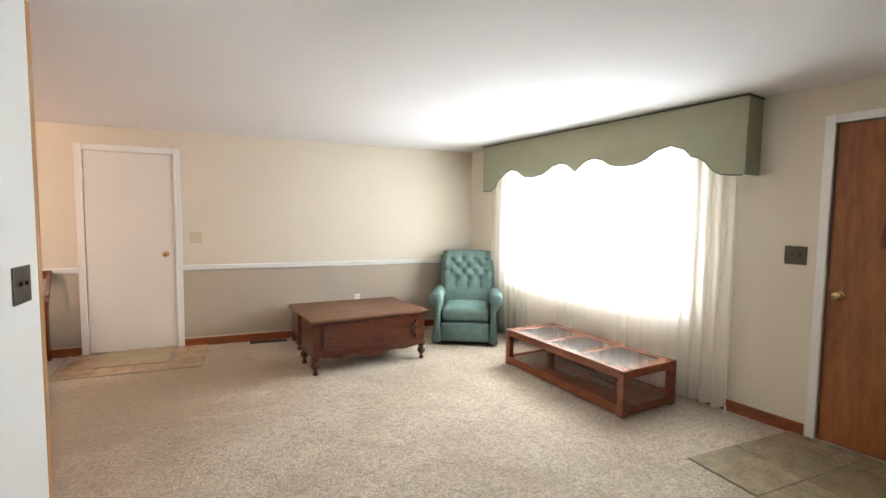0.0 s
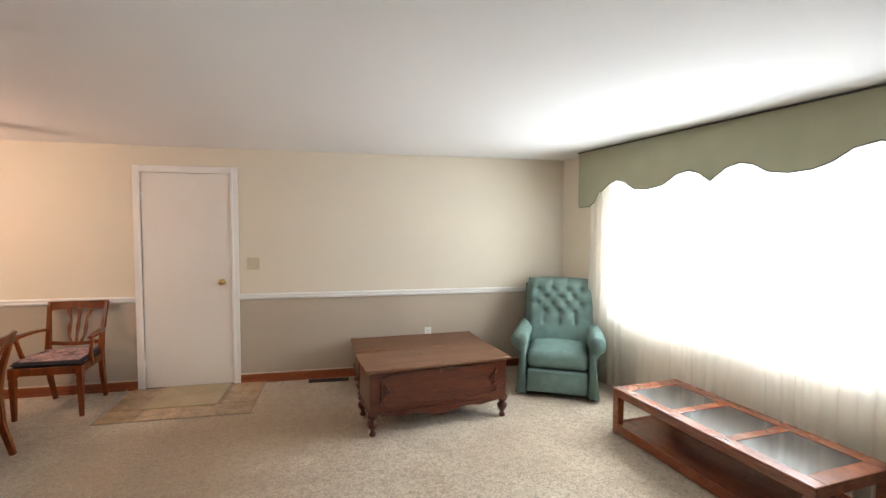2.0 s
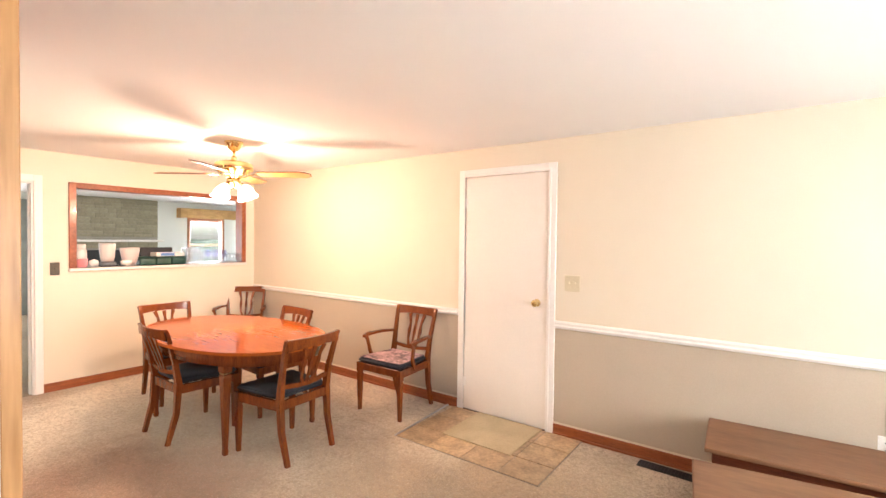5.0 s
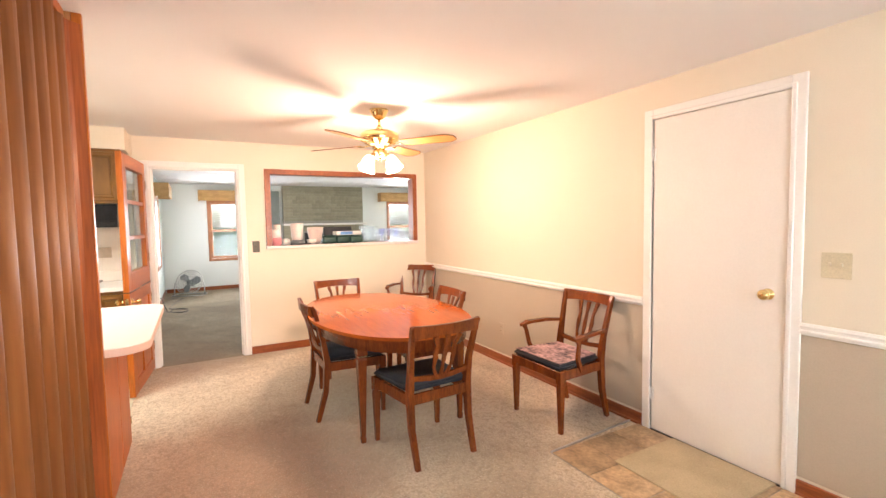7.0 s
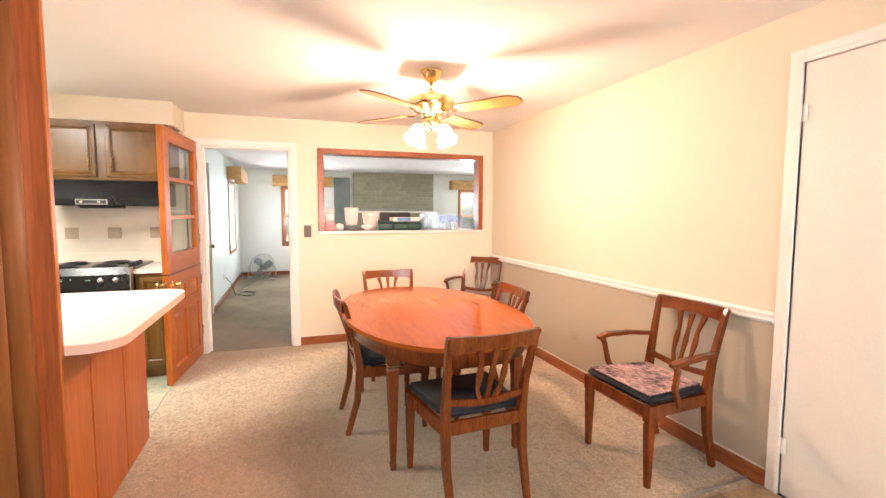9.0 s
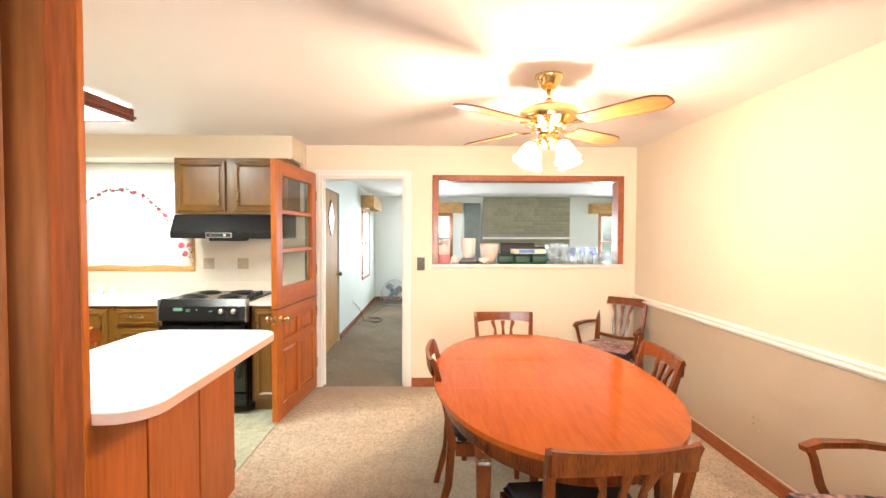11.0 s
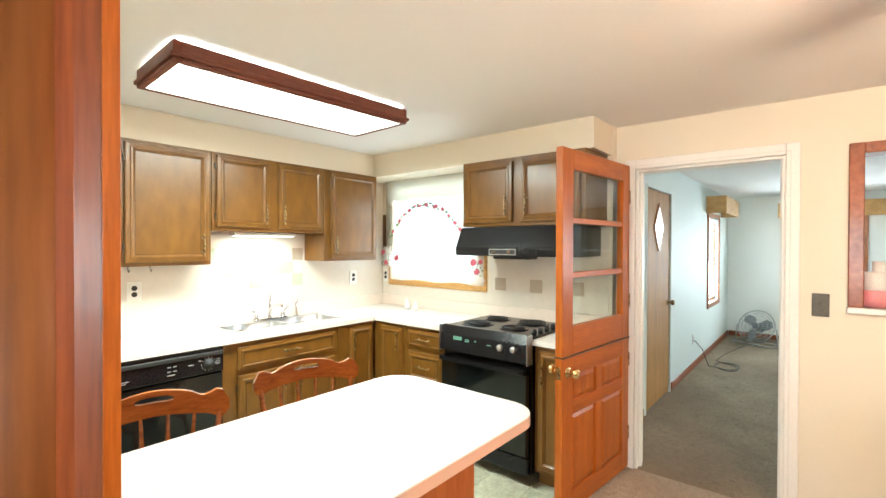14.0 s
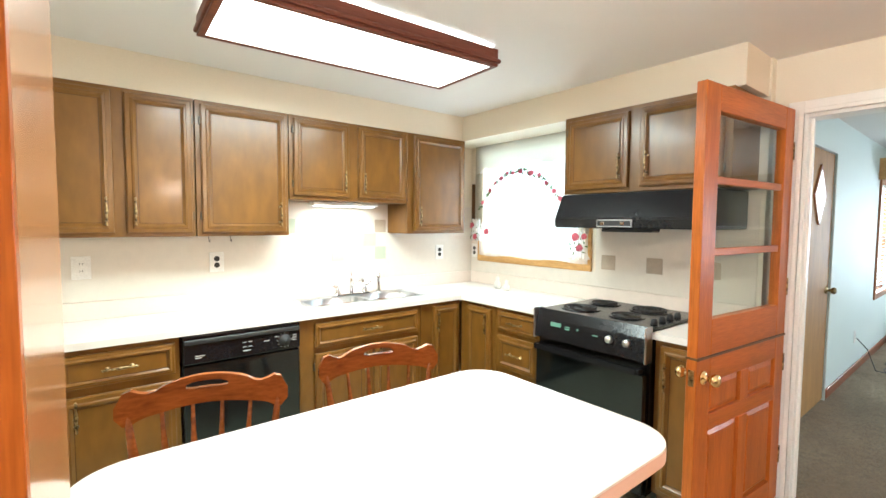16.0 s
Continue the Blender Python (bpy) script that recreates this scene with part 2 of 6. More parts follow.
COFFEE = wood("red_oak_veneer", (0.24, 0.072, 0.028), (0.155, 0.042, 0.017), 0.24, 0.5, 2, (6, 0.9, 6), bump=0.01)
BEAM = wood("dark_red_fixture_frame", (0.17, 0.055, 0.035), (0.12, 0.035, 0.022), 0.45, 0.1, 2, (1, 10, 10))
OAK = wood("pale_oak_trim", (0.55, 0.33, 0.12), (0.42, 0.22, 0.07), 0.4, 0.2, 2, (10, 1, 10))
NAVY = mat("black_navy_velvet", (0.016, 0.018, 0.024), 0.75, spread=0.4, scale=9, fine=200, bump=0.1)
FLORAL = mat("worn_floral_velvet", (0.42, 0.27, 0.27), 0.8, spread=0.75, scale=9, fine=40, bump=0.1, dark=(0.03, 0.022, 0.035))
TEAL = mat("sage_teal_chenille", (0.15, 0.225, 0.20), 0.92, spread=0.22, scale=10, fine=260, bump=0.5, depth=0.003, spec=0.2)
SAGE = mat("sage_valance_fabric", (0.36, 0.36, 0.245), 0.85, spread=0.06, scale=5, fine=320, bump=0.2)
SAGED = mat("dark_green_cord", (0.06, 0.065, 0.05), 0.7)
SHEER = sheer("ivory_sheer", (0.88, 0.84, 0.76), 0.30)
LACE = sheer("white_lace", (0.9, 0.89, 0.86), 0.42)
COUNTER = mat("off_white_laminate", (0.84, 0.79, 0.74), 0.28, spread=0.03, scale=30, fine=250, bump=0.01)
EDGE = mat("pink_laminate_edge", (0.72, 0.47, 0.37), 0.35, spread=0.03)
BACKSPL = mat("speckled_backsplash", (0.70, 0.64, 0.56), 0.3, spread=0.04, scale=20, fine=200, bump=0.02)
GTILE = mat("sage_wall_tile", (0.46, 0.50, 0.38), 0.3, spread=0.05)
BTILE = mat("beige_wall_tile", (0.46, 0.38, 0.29), 0.3, spread=0.08, scale=25)
STEEL = mat("brushed_steel", (0.60, 0.61, 0.63), 0.34, 1.0, spread=0.08, scale=4, fine=90, stretch=(1, 12, 1), bump=0.03)
CHROME = mat("chrome", (0.8, 0.8, 0.8), 0.08, 1.0, spread=0.02)
BRASS = mat("polished_brass", (0.80, 0.60, 0.28), 0.16, 1.0, spread=0.08, scale=12)
OLDBRASS = mat("dull_brass", (0.52, 0.38, 0.19), 0.3, 1.0, spread=0.2, scale=30, fine=60, dark=(0.06, 0.045, 0.03))
BLACKM = mat("black_enamel", (0.009, 0.009, 0.011), 0.22, spread=0.3, scale=5, spec=0.35)
BLACKG = mat("black_oven_glass", (0.008, 0.010, 0.010), 0.06, spread=0.2, scale=3)
BLACKR = mat("matt_black", (0.02, 0.02, 0.022), 0.55, spread=0.2)
IRON = mat("burner_coil", (0.035, 0.033, 0.032), 0.5, 0.4)
MARK = mat("pale_print", (0.6, 0.6, 0.58), 0.5)
BRONZE = mat("dark_bronze_plate", (0.09, 0.075, 0.055), 0.4, 0.7, spread=0.25, scale=30)
ALMOND = mat("almond_plastic", (0.62, 0.55, 0.38), 0.4)
OUTLETW = mat("white_plastic", (0.82, 0.80, 0.76), 0.35)
HOLE = mat("dark_socket", (0.03, 0.025, 0.02), 0.6)
PANE = thin_pane("window_glass")
SMOKE = thin_pane("smoked_glass", (0.17, 0.18, 0.205), 2.0, 0.14, 0.16)
CLEAR = glass("clear_glass")
BLUEG = glass("violet_glass", (0.45, 0.45, 0.75))
SHADE = mat("frosted_glass_shade", (0.95, 0.9, 0.82), 0.4, emit=(1, 0.86, 0.66, 7.0))
DIFFUSER = mat("acrylic_diffuser", (0.9, 0.9, 0.86), 0.5, emit=(0.97, 1.0, 0.88, 5.0))
MATR = mat("olive_door_mat", (0.47, 0.39, 0.25), 0.95, spread=0.2, scale=4, fine=160, bump=0.8, depth=0.006)
STONE = mat("grey_green_stone", (0.33, 0.295, 0.205), 0.8, spread=0.2, scale=5, fine=40, bump=0.4, depth=0.005, rand=0.10)
GREY = mat("slate_grey_panel", (0.20, 0.22, 0.20), 0.7, spread=0.2, scale=5)
FANGREY = mat("grey_fan_plastic", (0.16, 0.18, 0.19), 0.45, spread=0.15)
WIRE = mat("chromed_wire", (0.5, 0.5, 0.5), 0.3, 0.9)
PINK = mat("pink_plastic", (0.80, 0.30, 0.32), 0.4)
GREENP = mat("dark_green_tray", (0.02, 0.07, 0.055), 0.45)
BLUEP = mat("blue_print", (0.12, 0.28, 0.62), 0.45)
ROSE = mat("rose_print", (0.50, 0.10, 0.14), 0.8, spread=0.3, scale=30)
LEAFP = mat("leaf_print", (0.12, 0.17, 0.07), 0.8, spread=0.3, scale=30)
GRASS = mat("lawn", (0.07, 0.12, 0.035), 0.95, spread=0.35, scale=0.6, fine=8, bump=0.6, depth=0.05)
BLIND = mat("white_blind_slat", (0.85, 0.85, 0.82), 0.45)


# ---- helpers for the meshes ----
def bx(bm, x0, x1, y0, y1, z0, z1, bevel=0.0, seg=1, m=None):
    r = bmesh.ops.create_cube(bm, size=1, matrix=Matrix.Translation(((x0 + x1) / 2, (y0 + y1) / 2, (z0 + z1) / 2)) @ Matrix.Diagonal((abs(x1 - x0), abs(y1 - y0), abs(z1 - z0), 1)))
    vs = r["verts"]
    if bevel:
        es = list({e for v in vs for e in v.link_edges})
        r = bmesh.ops.bevel(bm, geom=es, offset=bevel, segments=seg, affect="EDGES", profile=0.5)
        vs = r["verts"]
    if m is not None:
        bmesh.ops.transform(bm, matrix=m, verts=vs)
    return vs


def box(*a, **k):
    bm = bmesh.new()
    bx(bm, *a, **k)
    return bm


def lathe(bm, prof, seg=16, m=None, caps=True):
    """Turns (radius, z) pairs round z."""
    rings = []
    for r, z in prof:
        rings.append([bm.verts.new((r * math.cos(2 * math.pi * i / seg), r * math.sin(2 * math.pi * i / seg), z)) for i in range(seg)])
    for a, b in zip(rings, rings[1:]):
        for i in range(seg):
            bm.faces.new((a[i], a[(i + 1) % seg], b[(i + 1) % seg], b[i]))
    if caps:
        bm.faces.new(rings[0][::-1])
        bm.faces.new(rings[-1])
    vs = [v for r in rings for v in r]
    if m is not None:
        bmesh.ops.transform(bm, matrix=m, verts=vs)
    return vs


def prism(bm, pts, z0, z1, m=None):
    """A polygon in x, y between two heights."""
    lo = [bm.verts.new((x, y, z0)) for x, y in pts]
    hi = [bm.verts.new((x, y, z1)) for x, y in pts]
    n = len(pts)
    bm.faces.new(lo[::-1])
    bm.faces.new(hi)
    for i in range(n):
        bm.faces.new((lo[i], lo[(i + 1) % n], hi[(i + 1) % n], hi[i]))
    if m is not None:
        bmesh.ops.transform(bm, matrix=m, verts=lo + hi)
    return lo + hi


def sweep(bm, pts, w, d=None, square=True, seg=8, m=None, side=(1, 0, 0)):
    """A bar along points; w, d: widths (numbers or one a point)."""
    n = len(pts)
    ws = w if hasattr(w, "__len__") else [w] * n
    ds = d if hasattr(d, "__len__") else [d] * n if d else ws
    rings = []
    for i, p in enumerate(pts):
        p = Vector(p)
        t = (Vector(pts[min(i + 1, n - 1)]) - Vector(pts[max(i - 1, 0)])).normalized()
        s = Vector(side)
        s = (s - t * s.dot(t))
        if s.length < 1e-3:
            s = Vector((0, 1, 0)) - t * t.y
        s.normalize()
        u = t.cross(s)
        if square:
            ring = [p + s * a * ws[i] / 2 + u * b * ds[i] / 2 for a, b in ((-1, -1), (1, -1), (1, 1), (-1, 1))]
        else:
            ring = [p + s * math.cos(2 * math.pi * k / seg) * ws[i] / 2 + u * math.sin(2 * math.pi * k / seg) * ds[i] / 2 for k in range(seg)]
        rings.append([bm.verts.new(q) for q in ring])
    k = len(rings[0])
    for a, b in zip(rings, rings[1:]):
        for i in range(k):
            bm.faces.new((a[i], a[(i + 1) % k], b[(i + 1) % k], b[i]))
    bm.faces.new(rings[0][::-1])
    bm.faces.new(rings[-1])
    vs = [v for r in rings for v in r]
    if m is not None:
        bmesh.ops.transform(bm, matrix=m, verts=vs)
    return vs


def part(name, bm, material, parent=None, label="", smooth=False, m=None, data=None):
    if data is None:
        bmesh.ops.recalc_face_normals(bm, faces=bm.faces)
        data = bpy.data.meshes.new(name)
        bm.to_mesh(data)
        bm.free()
        data.materials.append(material)
        if smooth:
            for p in data.polygons:
                p.use_smooth = True
    ob = new(name, data)
    if parent is not None:
        ob.parent = parent
    if m is not None:
        ob.matrix_basis = m
    if label:
        tagged(ob, label)
    return ob


def thing(name, label, category, m=None, group=""):
    ob = new(name)
    ob.empty_display_size = 0.1
    if m is not None:
        ob.matrix_basis = m
    return tagged(ob, label, category, group)


def struct(name, bm, material, label="", m=None, smooth=False):
    return tagged(part(name, bm, material, None, label, smooth, m), label, "", "", "structure")


def cuts(s0, s1, z0, z1, holes):
    """The rectangles that are left of a wall when holes (s0, s1, z0, z1) are taken out."""
    ss = sorted({s0, s1, *[h[0] for h in holes], *[h[1] for h in holes]})
    zs = sorted({z0, z1, *[h[2] for h in holes], *[h[3] for h in holes]})
    out = []
    for a, b in zip(ss, ss[1:]):
        if a < s0 or b > s1:
            continue
        run = None
        for c, d in zip(zs, zs[1:]):
            if c < z0 or d > z1:
                continue
            free = not any(h[0] < (a + b) / 2 < h[1] and h[2] < (c + d) / 2 < h[3] for h in holes)
            if free and run:
                run[3] = d
            elif free:
                run = [a, b, c, d]
                out.append(run)
            else:
                run = None
    return out


def wall(name, axis, at, thick, s0, s1, z0, z1, holes, material, label="", m=None):
    """A wall whose face lies at x or y = at and whose body goes on by thick; axis: the one that it runs along."""
    bm = bmesh.new()
    for a, b, c, d in cuts(s0, s1, z0, z1, holes):
        if axis == "y":
            bx(bm, at, at + thick, a, b, c, d)
        else:
            bx(bm, a, b, at, at + thick, c, d)
    return struct(name, bm, material, label, m)


# ---- structure ----
NB = 0.95  # where the plain closing walls in the south stand
struct("floor", box(-4.2, 4.7, -1.3, 6.1, -0.12, 0.0), CARPET, "beige cut-pile carpet, soiled, with table shade and bounce in its colour")
struct("floor_den", box(-10.2, -4.2, 2.6, 9.7, -0.12, 0.0), DENCARPET, "worn grey-green carpet of the den")
struct("ceiling", box(-4.3, 4.9, -1.3, 6.1, H, H + 0.12), CEIL, "white painted ceiling")
struct("ceiling_den", box(-10.3, -4.3, 2.6, 9.7, H - 0.002, H + 0.12), CEIL, "white ceiling of the den")

ND0, ND1, NDZ = -0.778, 0.016, 2.090      # north door opening
wall("wall_north", "x", 6.0, 0.12, -4.33, 3.75, 0, H, [(ND0, ND1, -1, NDZ)], CREAM, "cream painted wall above the chair rail")
for a, b in ((-4.2, ND0 - 0.065), (ND1 + 0.065, 3.62)):
    struct("wall_north_lower", box(a, b, 5.996, 6.0, 0.10, 0.845), TAN, "tan painted wall below the chair rail")
    bm = bmesh.new()
    bx(bm, a, b, 5.982, 6.0, 0.845, 0.905, 0.004)
    bx(bm, a, b, 5.968, 5.984, 0.857, 0.872, 0.004)
    bx(bm, a, b, 5.972, 5.984, 0.884, 0.898, 0.004)
    struct("chair_rail", bm, TRIM, "white moulded chair rail")
    bm = box(a, b, 5.985, 6.0, 0, 0.085, 0.003)
    bx(bm, a, b, 5.978, 5.99, 0, 0.02, 0.003)
    struct("baseboard", bm, BASEW, "reddish stained wooden baseboard")

PY0, PY1, PZ0, PZ1 = 4.06, 5.83, 1.20, 2.015   # pass-through
WD0, WD1, WDZ = 2.93, 3.745, 2.035             # opening to the den
wall("wall_west", "y", -4.2, -0.13, 2.80, 6.0, 0, H, [(PY0, PY1, PZ0, PZ1), (WD0, WD1, -1, WDZ)], KCREAM, "cream painted wall with the pass-through")
bm = bmesh.new()
for a, b, c, d in cuts(2.70, 9.6, 0, H, [(PY0, PY1, PZ0, PZ1), (WD0, WD1, -1, WDZ)]):
    bx(bm, -4.336, -4.33, a, b, c, d)
struct("wall_den_east", bm, MINT, "pale mint wall of the den")
struct("baseboard", box(-4.2, -4.185, 3.81, 5.985, 0, 0.085, 0.003), BASEW, "reddish stained wooden baseboard")

# kitchen walls
KX, KY = -4.13, 0.50
wall("wall_kitchen_west", "y", KX, -0.14, 0.38, 2.80, 0, H, [(0.66, 1.71, 1.19, 2.10)], KCREAM, "cream kitchen wall round the window")
wall("wall_kitchen_south", "x", KY, -0.12, -4.27, -0.65, 0, H, [], KCREAM, "cream kitchen wall behind the sink")
wall("wall_kitchen_east", "y", -0.65, 0.12, 0.38, 2.50, 0, H, [], KCREAM, "cream closing wall")
struct("soffit_south", box(-4.13, -0.65, 0.5, 0.74, 2.14, H), KCREAM, "painted soffit above the wall cabinets")
struct("soffit_west", box(-4.13, -3.80, 0.74, 2.79, 2.14, H), KCREAM, "painted soffit above the range cabinets")

# living room and hall walls
wall("wall_hall", "y", -0.06, -0.12, -1.3, 2.83, 0, H, [], mat("off_white_paint", (0.74, 0.73, 0.69), 0.6, spread=0.03, scale=1.2, fine=160, bump=0.08), "off-white painted hall wall")
wall("wall_hall_return", "x", 2.38, 0.12, -1.13, -0.18, 0, H, [], CREAM, "cream closing wall")
wall("wall_south", "x", -1.3, -0.12, -0.18, 5.1, 0, H, [], CREAM, "cream closing wall")
WS0, WS1, WZ0, WZ1 = 0.87, 3.04, 0.76, 2.02
wall("wall_east", "y", 0.0, 0.14, -3.6, 4.0, 0, H, [(WS0, WS1, WZ0, WZ1), (-0.95, -0.045, -1, 2.09)], CREAM, "cream painted wall with the picture window", EAST)
bm = bmesh.new()
bx(bm, -0.014, 0, 0.02, 3.87, 0, 0.085, 0.003)
struct("baseboard", bm, BASEW, "reddish stained wooden baseboard", EAST)
# den walls
DX, DY, DN = -10.1, 2.70, 9.6
wall("wall_den_south", "x", DY, -0.13, -10.23, -4.33, 0, H, [(-6.13, -5.27, -1, 2.05), (-9.1, -8.25, 0.66, 1.93)], MINT, "pale mint den wall")
wall("wall_den_west", "y", DX, -0.13, 2.57, DN + 0.1, 0, H, [(3.62, 4.40, 0.70, 1.93), (7.85, 8.65, 0.70, 1.93)], DENWHITE, "white painted den wall")
wall("wall_den_north", "x", DN, 0.1, -10.2, -4.2, 0, H, [], MINT, "pale mint closing wall")
struct("baseboard", box(-10.1, -6.2, 2.70, 2.714, 0, 0.08, 0.003), BASEW, "dark stained baseboard")
struct("baseboard", box(-5.2, -4.336, 2.70, 2.714, 0, 0.08, 0.003), BASEW, "dark stained baseboard")
struct("baseboard", box(-10.1, -10.086, 2.72, 5.2, 0, 0.08, 0.003), BASEW, "dark stained baseboard")
struct("ground", box(-300, 300, -300, 300, -0.6, -0.5), GRASS, "mown lawn outside the windows")


def casing(name, axis, at, out, s0, s1, z0, z1, w, t, material, label, m=None, bottom=False, inner=0.0):
    """Trim round an opening; out: the side it stands proud on."""
    bm = bmesh.new()
    def put(a, b, c, d, k):
        lo, hi = sorted((at, at + out * k))
        if axis == "y":
            bx(bm, lo, hi, a, b, c, d, 0.003)
        else:
            bx(bm, a, b, lo, hi, c, d, 0.003)
    for k, ww in ((t, w), (t + 0.006, w * 0.35)):
        put(s0 - ww, s0, z0 - (ww if bottom else 0), z1 + ww, k)
        put(s1, s1 + ww, z0 - (ww if bottom else 0), z1 + ww, k)
        put(s0, s1, z1, z1 + ww, k)
        if bottom:
            put(s0, s1, z0 - ww, z0, k)
    return struct(name, bm, material, label, m)


casing("door_trim_north", "x", 6.0, -1, ND0, ND1, 0, NDZ, 0.065, 0.016, TRIM, "white painted door casing")
casing("door_trim_west", "y", -4.2, 1, WD0, WD1, 0, WDZ, 0.065, 0.016, TRIM, "white painted casing round the den opening")
casing("door_trim_east", "y", 0.0, -1, -0.95, -0.045, 0, 2.09, 0.055, 0.016, TRIM, "white painted front door casing", EAST)
bm = bmesh.new()
for y0, y1 in ((WD0 - 0.001, WD0 + 0.018), (WD1 - 0.018, WD1 + 0.001)):
    bx(bm, -4.335, -4.197, y0, y1, 0, WDZ, 0.002)
bx(bm, -4.335, -4.197, WD0 + 0.018, WD1 - 0.018, WDZ - 0.018, WDZ, 0.002)
for y0, y1 in ((WD0 + 0.018, WD0 + 0.03), (WD1 - 0.03, WD1 - 0.018)):
    bx(bm, -4.28, -4.25, y0, y1, 0, WDZ - 0.018)
struct("door_jamb_west", bm, TRIM, "white painted jamb")
# pass-through frame, in stained wood, with a pale sill
bm = bmesh.new()
bx(bm, -4.34, -4.182, PY0 - 0.05, PY0 + 0.012, PZ0, PZ1 + 0.045, 0.004)
bx(bm, -4.34, -4.182, PY1 - 0.012, PY1 + 0.045, PZ0, PZ1 + 0.045, 0.004)
bx(bm, -4.34, -4.182, PY0 + 0.012, PY1 - 0.012, PZ1 - 0.012, PZ1 + 0.045, 0.004)
struct("pass_through_frame", bm, wood("reddish_frame_wood", (0.33, 0.105, 0.04), (0.22, 0.06, 0.022), 0.35, 0.3, 2, (8, 2, 2)), "reddish stained frame of the pass-through")
struct("pass_through_sill", box(-4.72, -4.165, PY0 - 0.055, PY1 + 0.05, PZ0 - 0.032, PZ0, 0.005), COUNTER, "off-white laminate serving ledge")

# den windows and valances
def window(name, axis, at, out, s0, s1, z0, z1, material, slats, m=None):
    """A sash window in an opening, with a frame, a meeting rail, panes and a blind."""
    th = tagged(new(name), "stained wooden sash window with a raised blind" if slats else "wooden window", "", "", "structure")
    if m is not None:
        th.matrix_basis = m
    def put(bm, a, b, c, d, k0, k1, bv=0.003):
        lo, hi = sorted((at + out * k0, at + out * k1))
        if axis == "y":
            bx(bm, lo, hi, a, b, c, d, bv)
        else:
            bx(bm, a, b, lo, hi, c, d, bv)
    bm = bmesh.new()
    w = 0.06
    put(bm, s0 - w, s0, z0 - w, z1 + w, 0, 0.018)
    put(bm, s1, s1 + w, z0 - w, z1 + w, 0, 0.018)
    put(bm, s0, s1, z1, z1 + w, 0, 0.018)
    put(bm, s0, s1, z0 - w, z0, 0, 0.018)
    part("window_frame", bm, material, th)
    bm = bmesh.new()
    for a, b, c, d in ((s0, s0 + 0.035, z0, z1), (s1 - 0.035, s1, z0, z1), (s0 + 0.035, s1 - 0.035, z0, z0 + 0.045), (s0 + 0.035, s1 - 0.035, z1 - 0.035, z1), (s0 + 0.035, s1 - 0.035, (z0 + z1) / 2 - 0.02, (z0 + z1) / 2 + 0.02)):
        put(bm, a, b, c, d, -0.07, -0.04)
    part("sash", bm, material, th)
    bm = bmesh.new()
    put(bm, s0 + 0.03, s1 - 0.03, z0 + 0.03, z1 - 0.03, -0.058, -0.054, 0)
    part("pane", bm, PANE, th).visible_shadow = False
    if slats:
        for i in range(int((z1 - z0 - 0.04) / 0.045)):
            bm = bmesh.new()
            z = z1 - 0.03 - i * 0.045
            put(bm, s0 + 0.01, s1 - 0.01, z - 0.001, z + 0.001, -0.034, -0.002, 0)
            part("slat", bm, BLIND, th)
    return th


RAWOAK = wood("honey_oak_box", (0.50, 0.30, 0.11), (0.36, 0.19, 0.06), 0.45, 0.1, 2, (3, 3, 8))
WINW = wood("reddish_sash_wood", (0.36, 0.15, 0.06), (0.25, 0.09, 0.035), 0.4, 0.2, 2, (8, 8, 1))
window("window_1", "y", DX, 1, 3.62, 4.40, 0.70, 1.93, WINW, True)
window("window_2", "y", DX, 1, 7.85, 8.65, 0.70, 1.93, WINW, True)
window("window_3", "x", DY, 1, -9.1, -8.25, 0.70, 1.93, WINW, True)
for i, (x0, x1, y0, y1) in enumerate(((DX, DX + 0.24, 3.40, 4.66), (DX, DX + 0.24, 7.55, 8.95), (-9.35, -8.10, DY, DY + 0.24))):
    th = thing("box_valance", "honey-stained wooden box valance above a den window", "valance", pose((x0 + x1) / 2, (y0 + y1) / 2, 1.97), "wooden valances of the den")
    a, b = (x1 - x0) / 2, (y1 - y0) / 2
    bm = bmesh.new()
    if i < 2:
        bx(bm, a - 0.02, a, -b, b, 0, 0.23, 0.002)
        bx(bm, -a, a - 0.02, -b, -b + 0.02, 0, 0.23, 0.002)
        bx(bm, -a, a - 0.02, b - 0.02, b, 0, 0.23, 0.002)
    else:
        bx(bm, -a, a, b - 0.02, b, 0, 0.23, 0.002)
        bx(bm, -a, -a + 0.02, -b, b - 0.02, 0, 0.23, 0.002)
        bx(bm, a - 0.02, a, -b, b - 0.02, 0, 0.23, 0.002)
    part("board", bm, RAWOAK, th)
    part("top", box(-a + 0.021, a - 0.021, -b + 0.021, b - 0.021, 0.205, 0.225), RAWOAK, th)

